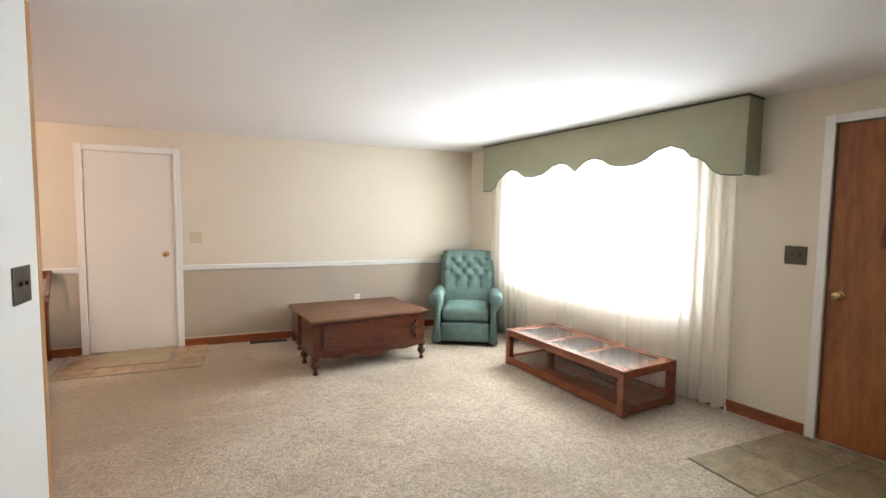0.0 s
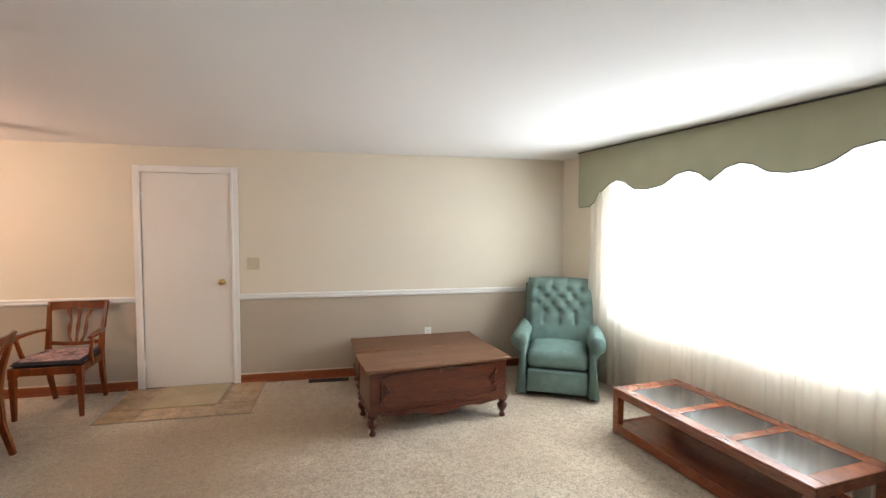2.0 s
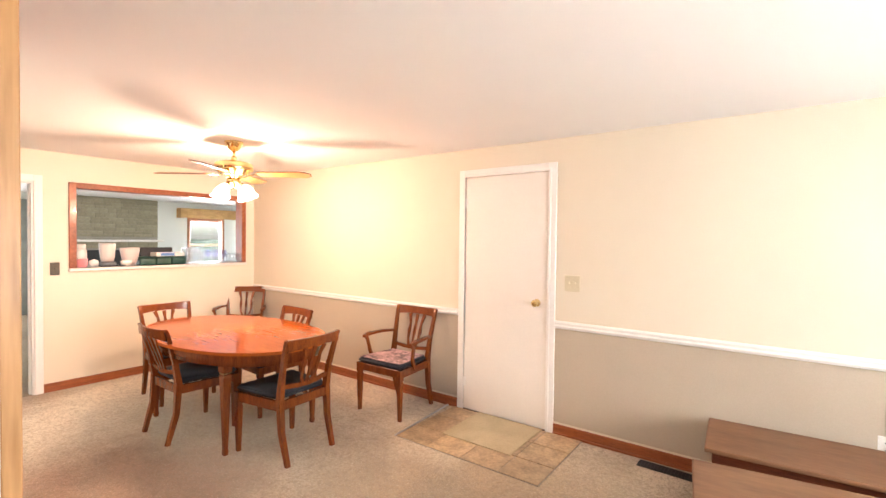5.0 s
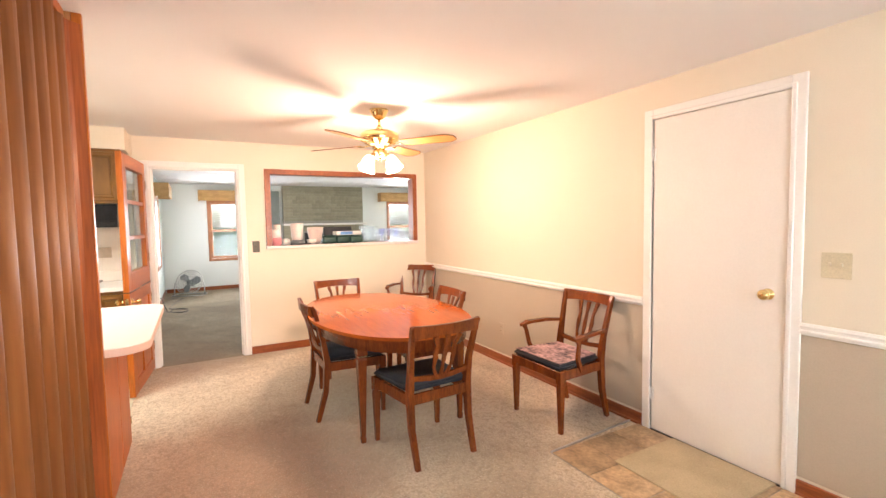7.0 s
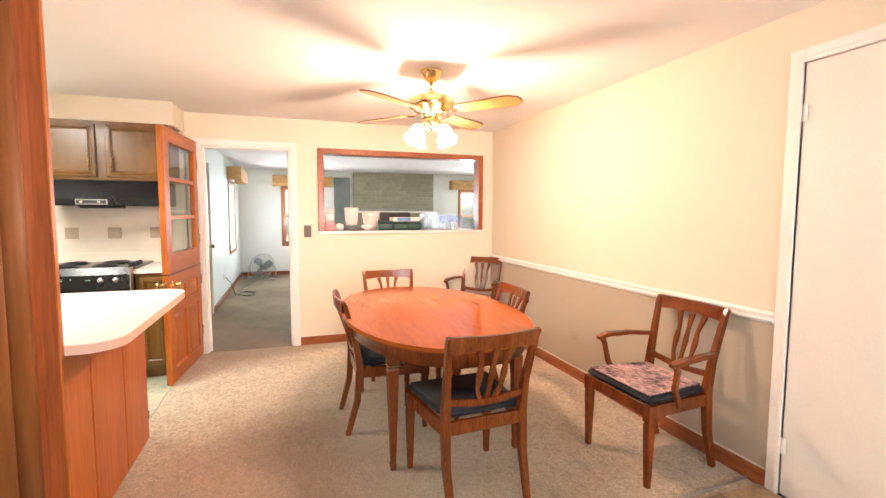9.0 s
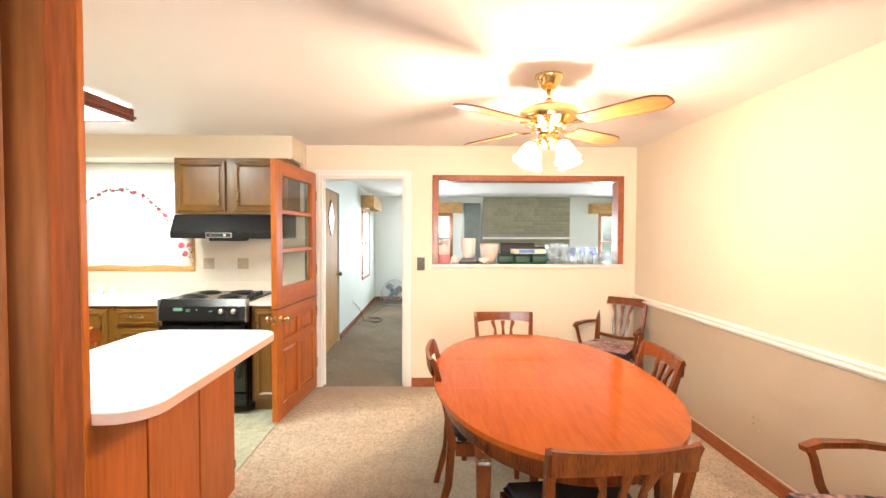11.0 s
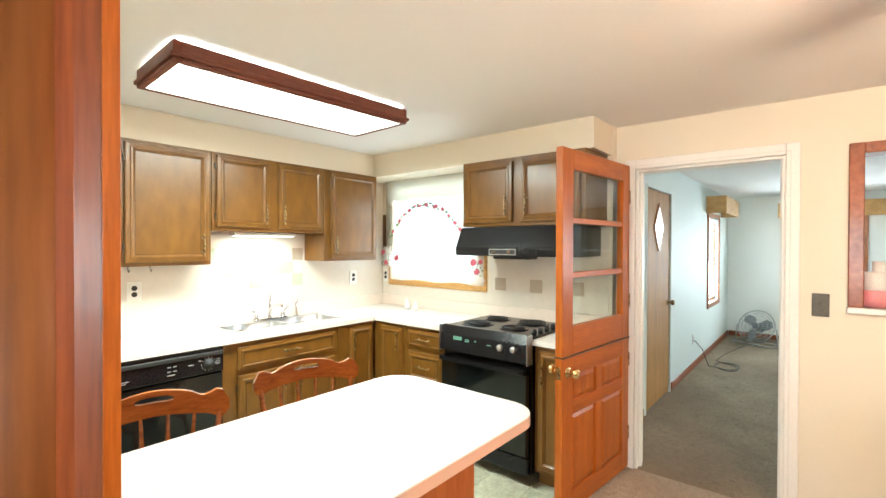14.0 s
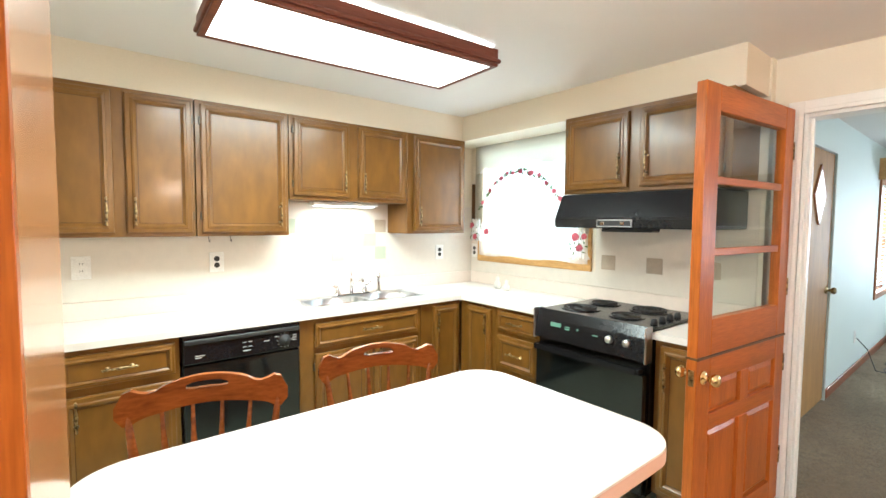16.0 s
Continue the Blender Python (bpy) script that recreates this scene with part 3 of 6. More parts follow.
# stone chimney breast
fp = tagged(new("chimney_breast"), "grey-green stone chimney breast with a pale mantel shelf", "", "", "structure")
part("backing", box(DX, DX + 0.10, 5.15, 7.10, 0, H - 0.004), GROUT, fp)
rnd = random.Random(21)
z, row = 0.0, 0
protos = {}
while z < H - 0.03:      # coursed stones, left out where the firebox stands
    hh = min(rnd.choice((0.062, 0.075, 0.092)), H - 0.006 - z)
    y = 5.15
    while y < 7.09:
        ll = min(rnd.choice((0.16, 0.22, 0.30, 0.38)), 7.10 - y)
        if 7.10 - y - ll < 0.08:
            ll = 7.10 - y
        if not (z < 1.22 and y + ll > 5.62 and y < 6.75) and not 1.33 < z < 1.44:
            key = (round(ll, 3), round(hh, 3))
            if key not in protos:
                bm = box(0, 0.016, 0.002, ll - 0.002, 0.002, hh - 0.002, 0.004)
                bmesh.ops.recalc_face_normals(bm, faces=bm.faces)
                protos[key] = bpy.data.meshes.new("stone")
                bm.to_mesh(protos[key])
                bm.free()
                protos[key].materials.append(STONE)
            part("stone", None, None, fp, m=pose(DX + 0.10 + rnd.uniform(-0.006, 0.006), y, z), data=protos[key])
        y += ll
    z += hh
part("mantel_shelf", box(DX + 0.10, DX + 0.34, 5.12, 7.13, 1.395, 1.44, 0.006), COUNTER, fp, "pale mantel shelf")
part("firebox", box(DX + 0.125, DX + 0.14, 5.62, 6.75, 0.0, 1.22, 0.01), BLACKR, fp, "black fireplace opening")
part("grey_panel", box(DX, DX + 0.08, 4.72, 5.08, 0, 2.2, 0.004), GREY, fp, "slate grey panel beside the chimney")

# door leaves
def knob(parent, m, material=BRASS, label="polished brass knob"):
    bm = bmesh.new()
    lathe(bm, [(0.030, 0), (0.031, 0.004), (0.026, 0.009), (0.011, 0.012), (0.010, 0.030), (0.020, 0.036), (0.028, 0.046), (0.0285, 0.056), (0.022, 0.066), (0.006, 0.070)], 20)
    return part("knob", bm, material, parent, label, True, m)


door = tagged(new("door_1"), "closed flush white-painted door with a brass knob", "", "", "structure")
part("leaf", box(ND0 + 0.004, ND1 - 0.004, 5.992, 6.03, 0.012, NDZ - 0.004, 0.002), WHITE, door)
knob(door, pose(-0.072, 5.992, 1.03, 90))
for z in (0.26, 1.86):
    bm = bmesh.new()
    lathe(bm, [(0.007, -0.045), (0.008, -0.04), (0.008, 0.04), (0.007, 0.045)], 10)
    bx(bm, -0.03, 0.03, 0.004, 0.007, -0.04, 0.04)
    part("hinge", bm, TRIM, door, "painted-over hinge", False, pose(ND0 - 0.002, 5.978, z))
# solid black strip in place of the shade in the gap under the leaf
struct("door_foot_strip", box(ND0, ND1, 5.985, 6.05, 0, 0.010), BLACKR, "black strip painting the dark gap under the closed door")

door = tagged(new("door_2"), "varnished brown front door with an arched relief and brass knob", "", "", "structure")
door.matrix_basis = EAST
part("leaf", box(0.010, 0.055, -0.945, -0.05, 0.012, 2.086, 0.002), DOORW, door)
bm = bmesh.new()
for r, t in ((0.20, 0.022), (0.16, 0.012)):
    pts = [(0.004, -0.50 + r * math.cos(a), 1.47 + 1.1 * r * math.sin(a)) for a in np.linspace(0, math.pi, 17)] + [(0.004, -0.50 - r, 1.30), (0.004, -0.50, 1.22), (0.004, -0.50 + r, 1.30), (0.004, -0.50 + r, 1.47)]
    sweep(bm, pts, t, 0.014, side=(0, 0.01, 1))
part("moulding", bm, DOORW, door, "arched wooden moulding")
knob(door, pose(0.010, -0.118, 0.99, 0, -90))
struct("door_foot_strip", box(-0.01, 0.06, -0.95, -0.045, 0, 0.012), STEEL, "metal door sill", EAST)

door = tagged(new("door_3"), "yellow-brown wooden den door with a small diamond window", "", "", "structure")
DENDOOR = wood("yellow_brown_birch", (0.38, 0.20, 0.058), (0.29, 0.145, 0.040), 0.6, 0.0, 1.5, (5, 5, 0.4))
part("leaf", box(-6.125, -5.275, 2.655, 2.697, 0.012, 2.045, 0.002), DENDOOR, door)
bm = bmesh.new()
c = (-5.69, 1.70)
pts = [(c[0] + dx, 2.70, c[1] + dz) for dx, dz in ((0, 0.22), (0.16, 0), (0, -0.22), (-0.16, 0), (0, 0.22))]
for p, q in zip(pts, pts[1:]):
    sweep(bm, [p, q], 0.018, 0.026, side=(0, 1, 0))
part("diamond_moulding", bm, WINW, door)
# the pane emits in place of daylight coming through it
bm = bmesh.new()
prism(bm, [(c[0], c[1] + 0.205), (c[0] + 0.147, c[1]), (c[0], c[1] - 0.205), (c[0] - 0.147, c[1])], -2.708, -2.699, Matrix.Rotation(radians(90), 4, "X"))
part("diamond_pane", bm, mat("daylight_glow_glass", (0.85, 0.82, 0.76), 0.2, emit=(1, 0.97, 0.92, 1.6)), door, "leaded diamond pane with daylight glow put into it")
knob(door, pose(-6.05, 2.697, 0.94, -90), OLDBRASS, "dull brass knob")
for z in (0.25, 1.0, 1.80):
    part("hinge", box(-5.29, -5.262, 2.697, 2.701, z - 0.045, z + 0.045), OLDBRASS, door)
casing("door_trim_den", "x", DY, 1, -6.13, -5.27, 0, 2.05, 0.03, 0.008, MINT, "mint painted den door casing")

# wooden post, partition end and folding door between dining area and hall
post = tagged(new("partition_post"), "orange-brown wooden post capping the partition", "", "", "structure")
bm = bmesh.new()
prism(bm, [(-1.21, 2.487), (-1.21, 2.90), (-1.237, 2.90), (-1.264, 2.487)], 0, H)
part("post", bm, wood("tan_varnished_pine", (0.50, 0.235, 0.09), (0.38, 0.16, 0.055), 0.22, 0.6, 1.5, (6, 6, 0.4)), post)
part("cap", box(-1.2385, -1.2115, 2.901, 2.936, 0, H, 0.001), ORANGE, post, "bright orange-stained edge strip")
wall("partition", "y", -1.21, 0.09, 2.49, 2.86, 0, H, [], KCREAM, "partition wall behind the post")
bm = bmesh.new()
bx(bm, -0.19, -0.058, 2.83, 2.872, 0, H, 0.003)
struct("hall_jamb", bm, wood("tan_jamb_wood", (0.42, 0.23, 0.095), (0.33, 0.165, 0.06), 0.45, 0.1, 1.2, (5, 5, 0.4)), "tan varnished wooden jamb at the end of the hall wall")
fold = thing("folding_door", "closed accordion folding door in reddish-brown woodgrain", "folding door", pose(0, 0, 0))
edges = []
n, x0, x1 = 7, -1.21, -0.181
for i in range(n):
    a, b = x0 + (x1 - x0) * i / n, x0 + (x1 - x0) * (i + 1) / n
    bm = bmesh.new()
    front = []
    for k in range(9):
        t = k / 8
        front.append((a + (b - a) * t, 2.835 + 0.055 * math.sin(math.pi * t) ** 0.7))
    front = [q for q in front if q[0] > -1.206] or front
    back = [(x, 2.826 - (y - 2.835) * 0.8) for x, y in front[::-1]]
    prism(bm, front + back, 0.015, H - 0.045)
    part("panel", bm, ACCORD, fold, "", True)
bm = bmesh.new()
prism(bm, [(-1.2113, 2.84), (-1.155, 2.84), (-1.155, 2.884), (-1.18, 2.899), (-1.2113, 2.931)], 0.015, H - 0.045)
# reddish wood, with the door's shadow darkened into its colour
part("lead_panel", bm, wood("shaded_lead_wood", (0.27, 0.068, 0.017), (0.19, 0.042, 0.011), 0.35, 0.1, 1.6, (6, 6, 0.4)), fold, "flat reddish lead strip, darkened for shadow")
part("track", box(-1.205, -0.19, 2.82, 2.88, H - 0.044, H - 0.001), ORANGE, fold, "wooden head track")

# tiled entries: each tile a piece
def tiles(name, xs, ys, material, seedn, m=None, gap=0.006, h=0.010, label=""):
    rnd = random.Random(seedn)
    base = tagged(new(name), label, "", "", "structure")
    if m is not None:
        base.matrix_basis = m
    part("grout", box(xs[0], xs[-1], ys[0], ys[-1], 0.001, h - 0.004), GROUT, base)
    for a, b in zip(xs, xs[1:]):
        for c, d in zip(ys, ys[1:]):
            dz = rnd.uniform(-0.001, 0.001)
            part("tile", box(a + gap / 2, b - gap / 2, c + gap / 2, d - gap / 2, 0.002, h + dz, 0.0015), material, base)
    return base


# ---- living room ----
def fabric_pleats(bm, s0, s1, z0, z1, x, amp, pitch, seedn, rows=10, flare=1.5):
    """A hanging of soft folds along y."""
    rnd = random.Random(seedn)
    n = int((s1 - s0) / pitch * 8)
    ph = [rnd.uniform(-0.9, 0.9) for _ in range(64)]
    grid = []
    for j in range(rows + 1):
        t = j / rows
        z = z1 + (z0 - z1) * t
        row = []
        for i in range(n + 1):
            s = s0 + (s1 - s0) * i / n
            u = (s - s0) / pitch
            k = int(u) % 63
            phase = ph[k] * (1 - (u % 1)) + ph[k + 1] * (u % 1)
            w = math.sin(2 * math.pi * u + phase) + 0.35 * math.sin(4.3 * math.pi * u + 2 * phase)
            row.append(bm.verts.new((x + amp * (0.55 + 0.45 * t * flare) * w, s + 0.01 * t * math.sin(7 * u), z + (0.008 * math.sin(5 * u) if j == rows else 0))))
        grid.append(row)
    for a, b in zip(grid, grid[1:]):
        for i in range(n):
            bm.faces.new((a[i], a[i + 1], b[i + 1], b[i]))


win = window("window_4", "y", 0.0, -1, WS0, WS1, WZ0, WZ1, TRIM, False, EAST)
curtain = thing("sheer_curtain", "floor-length pleated ivory sheer curtain across the picture window", "curtain", EAST)
bm = bmesh.new()
fabric_pleats(bm, 0.47, 3.30, 0.035, 2.25, -0.10, 0.022, 0.095, 4)
part("fabric", bm, SHEER, curtain, "", True)
bm = bmesh.new()
sweep(bm, [(-0.10, 0.45, 2.262), (-0.10, 3.32, 2.262)], 0.02, square=False, side=(0, 0, 1))
part("rod", bm, WIRE, curtain)
bm = bmesh.new()
sweep(bm, [(-0.10, 0.478, 2.2), (-0.095, 0.474, 0.6), (-0.10, 0.478, 0.06)], 0.004, square=False, seg=6)
lathe(bm, [(0.004, 0), (0.009, 0.01), (0.007, 0.05), (0.002, 0.055)], 8, pose(-0.10, 0.478, 0.012))
part("pull_cord", bm, OUTLETW, curtain)

# valance with a scalloped lower edge; the profile repeats the wave of the real one
val = thing("fabric_valance", "sage green fabric box valance with scalloped lower edge", "valance", EAST)
WAVE = [(0.40, 1.785), (0.48, 1.79), (0.55, 1.80), (0.60, 1.83), (0.66, 1.90), (0.71, 1.935), (0.76, 1.945), (0.82, 2.01), (0.93, 2.052), (1.05, 2.03), (1.15, 1.965), (1.25, 1.935), (1.38, 1.928), (1.50, 1.95), (1.60, 2.01), (1.69, 2.03), (1.79, 2.005), (1.905, 1.925), (2.0, 1.995), (2.09, 2.022), (2.2, 2.0), (2.32, 1.93), (2.48, 1.908), (2.62, 1.92), (2.74, 1.99), (2.83, 2.018), (2.93, 1.99), (3.02, 1.93), (3.06, 1.925), (3.12, 1.83), (3.2, 1.79), (3.34, 1.785)]
ZT = 2.325
bm = bmesh.new()
lo = [bm.verts.new((-0.22, s, z)) for s, z in WAVE]
hi = [bm.verts.new((-0.22, s, ZT)) for s, z in WAVE]
lo2 = [bm.verts.new((-0.20, s, z)) for s, z in WAVE]
hi2 = [bm.verts.new((-0.20, s, ZT)) for s, z in WAVE]
for i in range(len(WAVE) - 1):
    bm.faces.new((lo[i], lo[i + 1], hi[i + 1], hi[i]))
    bm.faces.new((lo2[i], hi2[i], hi2[i + 1], lo2[i + 1]))
    bm.faces.new((lo[i], lo2[i], lo2[i + 1], lo[i + 1]))
bx(bm, -0.22, -0.001, 0.38, 0.40, 1.785, ZT, 0.006, 2)
bx(bm, -0.22, -0.001, 3.34, 3.36, 1.785, ZT, 0.006, 2)
part("face", bm, SAGE, val)
bm = bmesh.new()
bx(bm, -0.235, -0.001, 0.37, 3.37, ZT, ZT + 0.012, 0.004)
part("top_moulding", bm, SAGED, val, "dark top moulding")
bm = bmesh.new()
sweep(bm, [(-0.215, s, z - 0.003) for s, z in WAVE], 0.011, square=False, seg=6, side=(1, 0, 0))
part("welt", bm, SAGED, val, "dark corded edge")


def plate(name, m, w, h, material, label, kind="switch", group=""):
    """A wall plate that faces local -y, with its toggles or sockets."""
    th = thing(name, label, "switch plate" if kind == "switch" else "outlet", m, group)
    part("cover", box(-w / 2, w / 2, -0.006, 0, -h / 2, h / 2, 0.0025, 2), material, th)
    n = 2 if kind == "switch" and w > 0.1 else 1
    for i in range(n):
        x = (i - (n - 1) / 2) * 0.046
        if kind == "switch":
            part("toggle", box(x - 0.005, x + 0.005, -0.018, -0.006, -0.004, 0.014, 0.002), material, th)
        elif kind == "switch_dark":
            part("toggle", box(x - 0.005, x + 0.005, -0.018, -0.006, -0.004, 0.014, 0.002), ALMOND, th)
        else:
            for z in (-0.02, 0.02):
                bm = bmesh.new()
                lathe(bm, [(0.0165, 0), (0.0165, 0.003), (0.014, 0.004)], 14, pose(x, -0.006, z, 90))
                part("socket", bm, HOLE if kind == "dark" else material, th, "dark socket" if kind == "dark" else "")
                if kind != "dark":
                    bm = bmesh.new()
                    for q in (-0.006, 0.006):
                        bx(bm, x + q - 0.0012, x + q + 0.0012, -0.0112, -0.0095, z - 0.002, z + 0.007)
                    part("slots", bm, HOLE, th)
    for z in ((h / 2 - 0.018, -h / 2 + 0.018) if kind == "switch" else (0,)):
        bm = bmesh.new()
        lathe(bm, [(0.003, 0), (0.0025, 0.0015)], 8, pose(0, -0.006, z, 90))
        part("screw", bm, material, th)
    return th


plate("switch_plate", pose(0.215, 6.0, 1.205), 0.12, 0.125, ALMOND, "almond double switch plate beside the white door")
plate("switch_plate", EAST @ pose(0, 0.13, 1.23, 0, 0, -90), 0.13, 0.125, BRONZE, "dark bronze double switch plate beside the front door")
plate("switch_plate", pose(-4.2, 3.90, 1.20, 0, 0, 90), 0.075, 0.125, BRONZE, "dark bronze single switch plate by the den opening")
plate("switch_plate", pose(-0.06, 2.67, 1.17, 0, 0, 90), 0.15, 0.15, BRONZE, "dark bronze switch plate on the hall wall")
plate("wall_outlet", pose(1.99, 6.0, 0.43), 0.072, 0.115, OUTLETW, "white duplex outlet above the chests", "light")
plate("wall_outlet", pose(-2.5, 5.996, 0.35), 0.072, 0.115, TAN, "painted-over outlet behind the table", "plain")
bm = bmesh.new()
sweep(bm, [(1.985, 5.995, 0.49), (1.984, 5.993, 0.56), (1.986, 5.995, 0.68)], 0.004, square=False, seg=6)
tagged(part("telephone_wire", bm, TAN), "thin wire above the outlet", "cable")
vent = thing("floor_vent", "black slotted floor vent beside the chest", "vent", pose(0.94, 5.905, 0.0, 0, 0, -2))
part("frame", box(-0.20, 0.20, -0.05, 0.05, 0.0, 0.004), BLACKR, vent)
for i in range(18):
    part("slat", box(-0.185 + i * 0.021, -0.178 + i * 0.021, -0.04, 0.04, 0.004, 0.009), BLACKR, vent)


def turned_leg(bm, h, m):
    lathe(bm, [(0.016, 0), (0.024, 0.008), (0.027, 0.02), (0.018, 0.032), (0.015, 0.045), (0.026, 0.060), (0.038, 0.080), (0.041, 0.098), (0.034, 0.116), (0.020, 0.126), (0.023, 0.133), (0.036, 0.141), (0.040, 0.150), (0.038, h)], 20, m)


def chest(m, label, carved, z0, z1, depth, w):
    th = thing("blanket_chest", label, "chest", m, "mahogany chests")
    d = depth
    bm = bmesh.new()
    bx(bm, -w, w, -d, d, z0, z1, 0.004)
    bx(bm, -w - 0.012, w + 0.012, -d - 0.012, d + 0.012, z0, z0 + 0.022, 0.006, 2)
    part("body", bm, CHEST, th)
    part("lid", box(-w - 0.035, w + 0.035, -d - 0.03, d + 0.03, z1 + 0.002, z1 + 0.027, 0.007, 2), CHESTTOP, th, "paler brown lid")
    for sx in (-1, 1):
        for sy in (-1, 1):
            bm = bmesh.new()
            turned_leg(bm, z0 + 0.004, pose(sx * (w - 0.022), sy * (d - 0.022), 0))
            part("leg", bm, CHEST, th, "", True)
    if not carved:
        return th
    y = -d - 0.001
    bm = bmesh.new()   # framed panel with indented corners
    a, b, lo, hi = 0.40, 0.475, z0 + 0.045, z1 - 0.025
    ring = [(-b, lo + 0.03), (-b, hi - 0.03), (-a, hi), (a, hi), (b, hi - 0.03), (b, lo + 0.03), (a, lo), (-a, lo), (-b, lo + 0.03)]
    sweep(bm, [(p, y - 0.003, q) for p, q in ring], 0.018, 0.016, side=(0, 1, 0))
    part("panel_moulding", bm, CHEST, th)
    for sx in (-1, 1):
        bm = bmesh.new()
        for k, (cx, cz, r) in enumerate(((0.0, 0.035, 0.022), (0.006, -0.03, 0.026), (0.02, 0.07, 0.014), (0.022, -0.068, 0.016), (-0.03, 0.0, 0.012))):
            pts = [(sx * (0.455 + cx) + r * math.cos(t) * (0.35 + 0.65 * t / 6), y - 0.005, (lo + hi) / 2 + cz + r * math.sin(t + k) * (0.35 + 0.65 * t / 6)) for t in np.linspace(0, 6, 14)]
            sweep(bm, pts, 0.016, 0.013, side=(0, 1, 0))
        part("carving", bm, CHEST, th, "carved scrollwork", True)
    bm = bmesh.new()
    pts = []
    for t in np.linspace(-1, 1, 33):
        x = t * (w - 0.08)
        drop = 0.012 + 0.045 * math.exp(-(x / 0.16) ** 2) + 0.018 * math.exp(-((abs(x) - 0.34) / 0.07) ** 2)
        pts.append((x, drop))
    for (xa, da), (xb, db) in zip(pts, pts[1:]):
        vs = [bm.verts.new(p) for p in ((xa, y, z0), (xb, y, z0), (xb, y, z0 - db), (xa, y, z0 - da), (xa, y + 0.02, z0), (xb, y + 0.02, z0), (xb, y + 0.02, z0 - db), (xa, y + 0.02, z0 - da))]
        for f in ((0, 1, 2, 3), (4, 7, 6, 5), (3, 2, 6, 7)):
            bm.faces.new([vs[i] for i in f])
    bmesh.ops.remove_doubles(bm, verts=bm.verts, dist=1e-5)
    part("apron", bm, CHEST, th, "scalloped lower apron")
    bm = bmesh.new()
    lathe(bm, [(0.012, 0), (0.013, 0.003), (0.009, 0.005)], 12, pose(0, y, z1 - 0.03, 90))
    part("lock", bm, OLDBRASS, th)
    return th


chest(pose(1.815, 4.832, 0, 0, 0, 8), "dark mahogany blanket chest on turned legs with carved front, paler lid", True, 0.165, 0.488, 0.225, 0.568)
chest(pose(1.82, 5.672, 0, 0, 0, 3.5), "dark mahogany low chest with a plain paler lid against the wall", False, 0.152, 0.402, 0.225, 0.61)

# coffee table with three smoked glass panes
ct = thing("coffee_table", "long low red-oak coffee table with three smoked glass panes", "coffee table", pose(3.50, 3.575, 0, 0, 0, 6.0))
w, l, h = 0.305, 0.715, 0.354
bm = bmesh.new()
bars = [(-w, -w + 0.085, -l, l), (w - 0.085, w, -l, l), (-w + 0.085, w - 0.085, -l, -l + 0.10), (-w + 0.085, w - 0.085, l - 0.10, l), (-w + 0.085, w - 0.085, -0.235, -0.175), (-w + 0.085, w - 0.085, 0.175, 0.235)]
for a, b, c, d in bars:
    bx(bm, a, b, c, d, h - 0.022, h, 0.004)
part("top_frame", bm, COFFEE, ct)
for c, d in ((-l + 0.10, -0.235), (-0.175, 0.175), (0.235, l - 0.10)):
    part("glass_pane", box(-w + 0.086, w - 0.086, c + 0.001, d - 0.001, h - 0.012, h - 0.006), SMOKE, ct, "smoked glass pane")
bm = bmesh.new()
for sx in (-1, 1):
    bx(bm, *sorted((sx * (w - 0.004), sx * (w - 0.03))), -l + 0.055, l - 0.055, h - 0.065, h - 0.022, 0.002)
for sy in (-1, 1):
    bx(bm, -w + 0.055, w - 0.055, *sorted((sy * (l - 0.004), sy * (l - 0.03))), h - 0.065, h - 0.022, 0.002)
part("upper_rail", bm, COFFEE, ct)
for sx in (-1, 1):
    for sy in (-1, 1):
        part("leg", box(*sorted((sx * w, sx * (w - 0.058))), *sorted((sy * l, sy * (l - 0.058))), 0, h - 0.023, 0.004), COFFEE, ct)
part("lower_shelf", box(-w + 0.004, w - 0.004, -l + 0.004, l - 0.004, 0.055, 0.075, 0.002), COFFEE, ct)
bm = bmesh.new()
for sx in (-1, 1):
    bx(bm, *sorted((sx * (w - 0.002), sx * (w - 0.024))), -l + 0.058, l - 0.058, 0.012, 0.085, 0.003)
for sy in (-1, 1):
    bx(bm, -w + 0.058, w - 0.058, *sorted((sy * (l - 0.002), sy * (l - 0.024))), 0.012, 0.085, 0.003)
part("lower_rail", bm, COFFEE, ct)


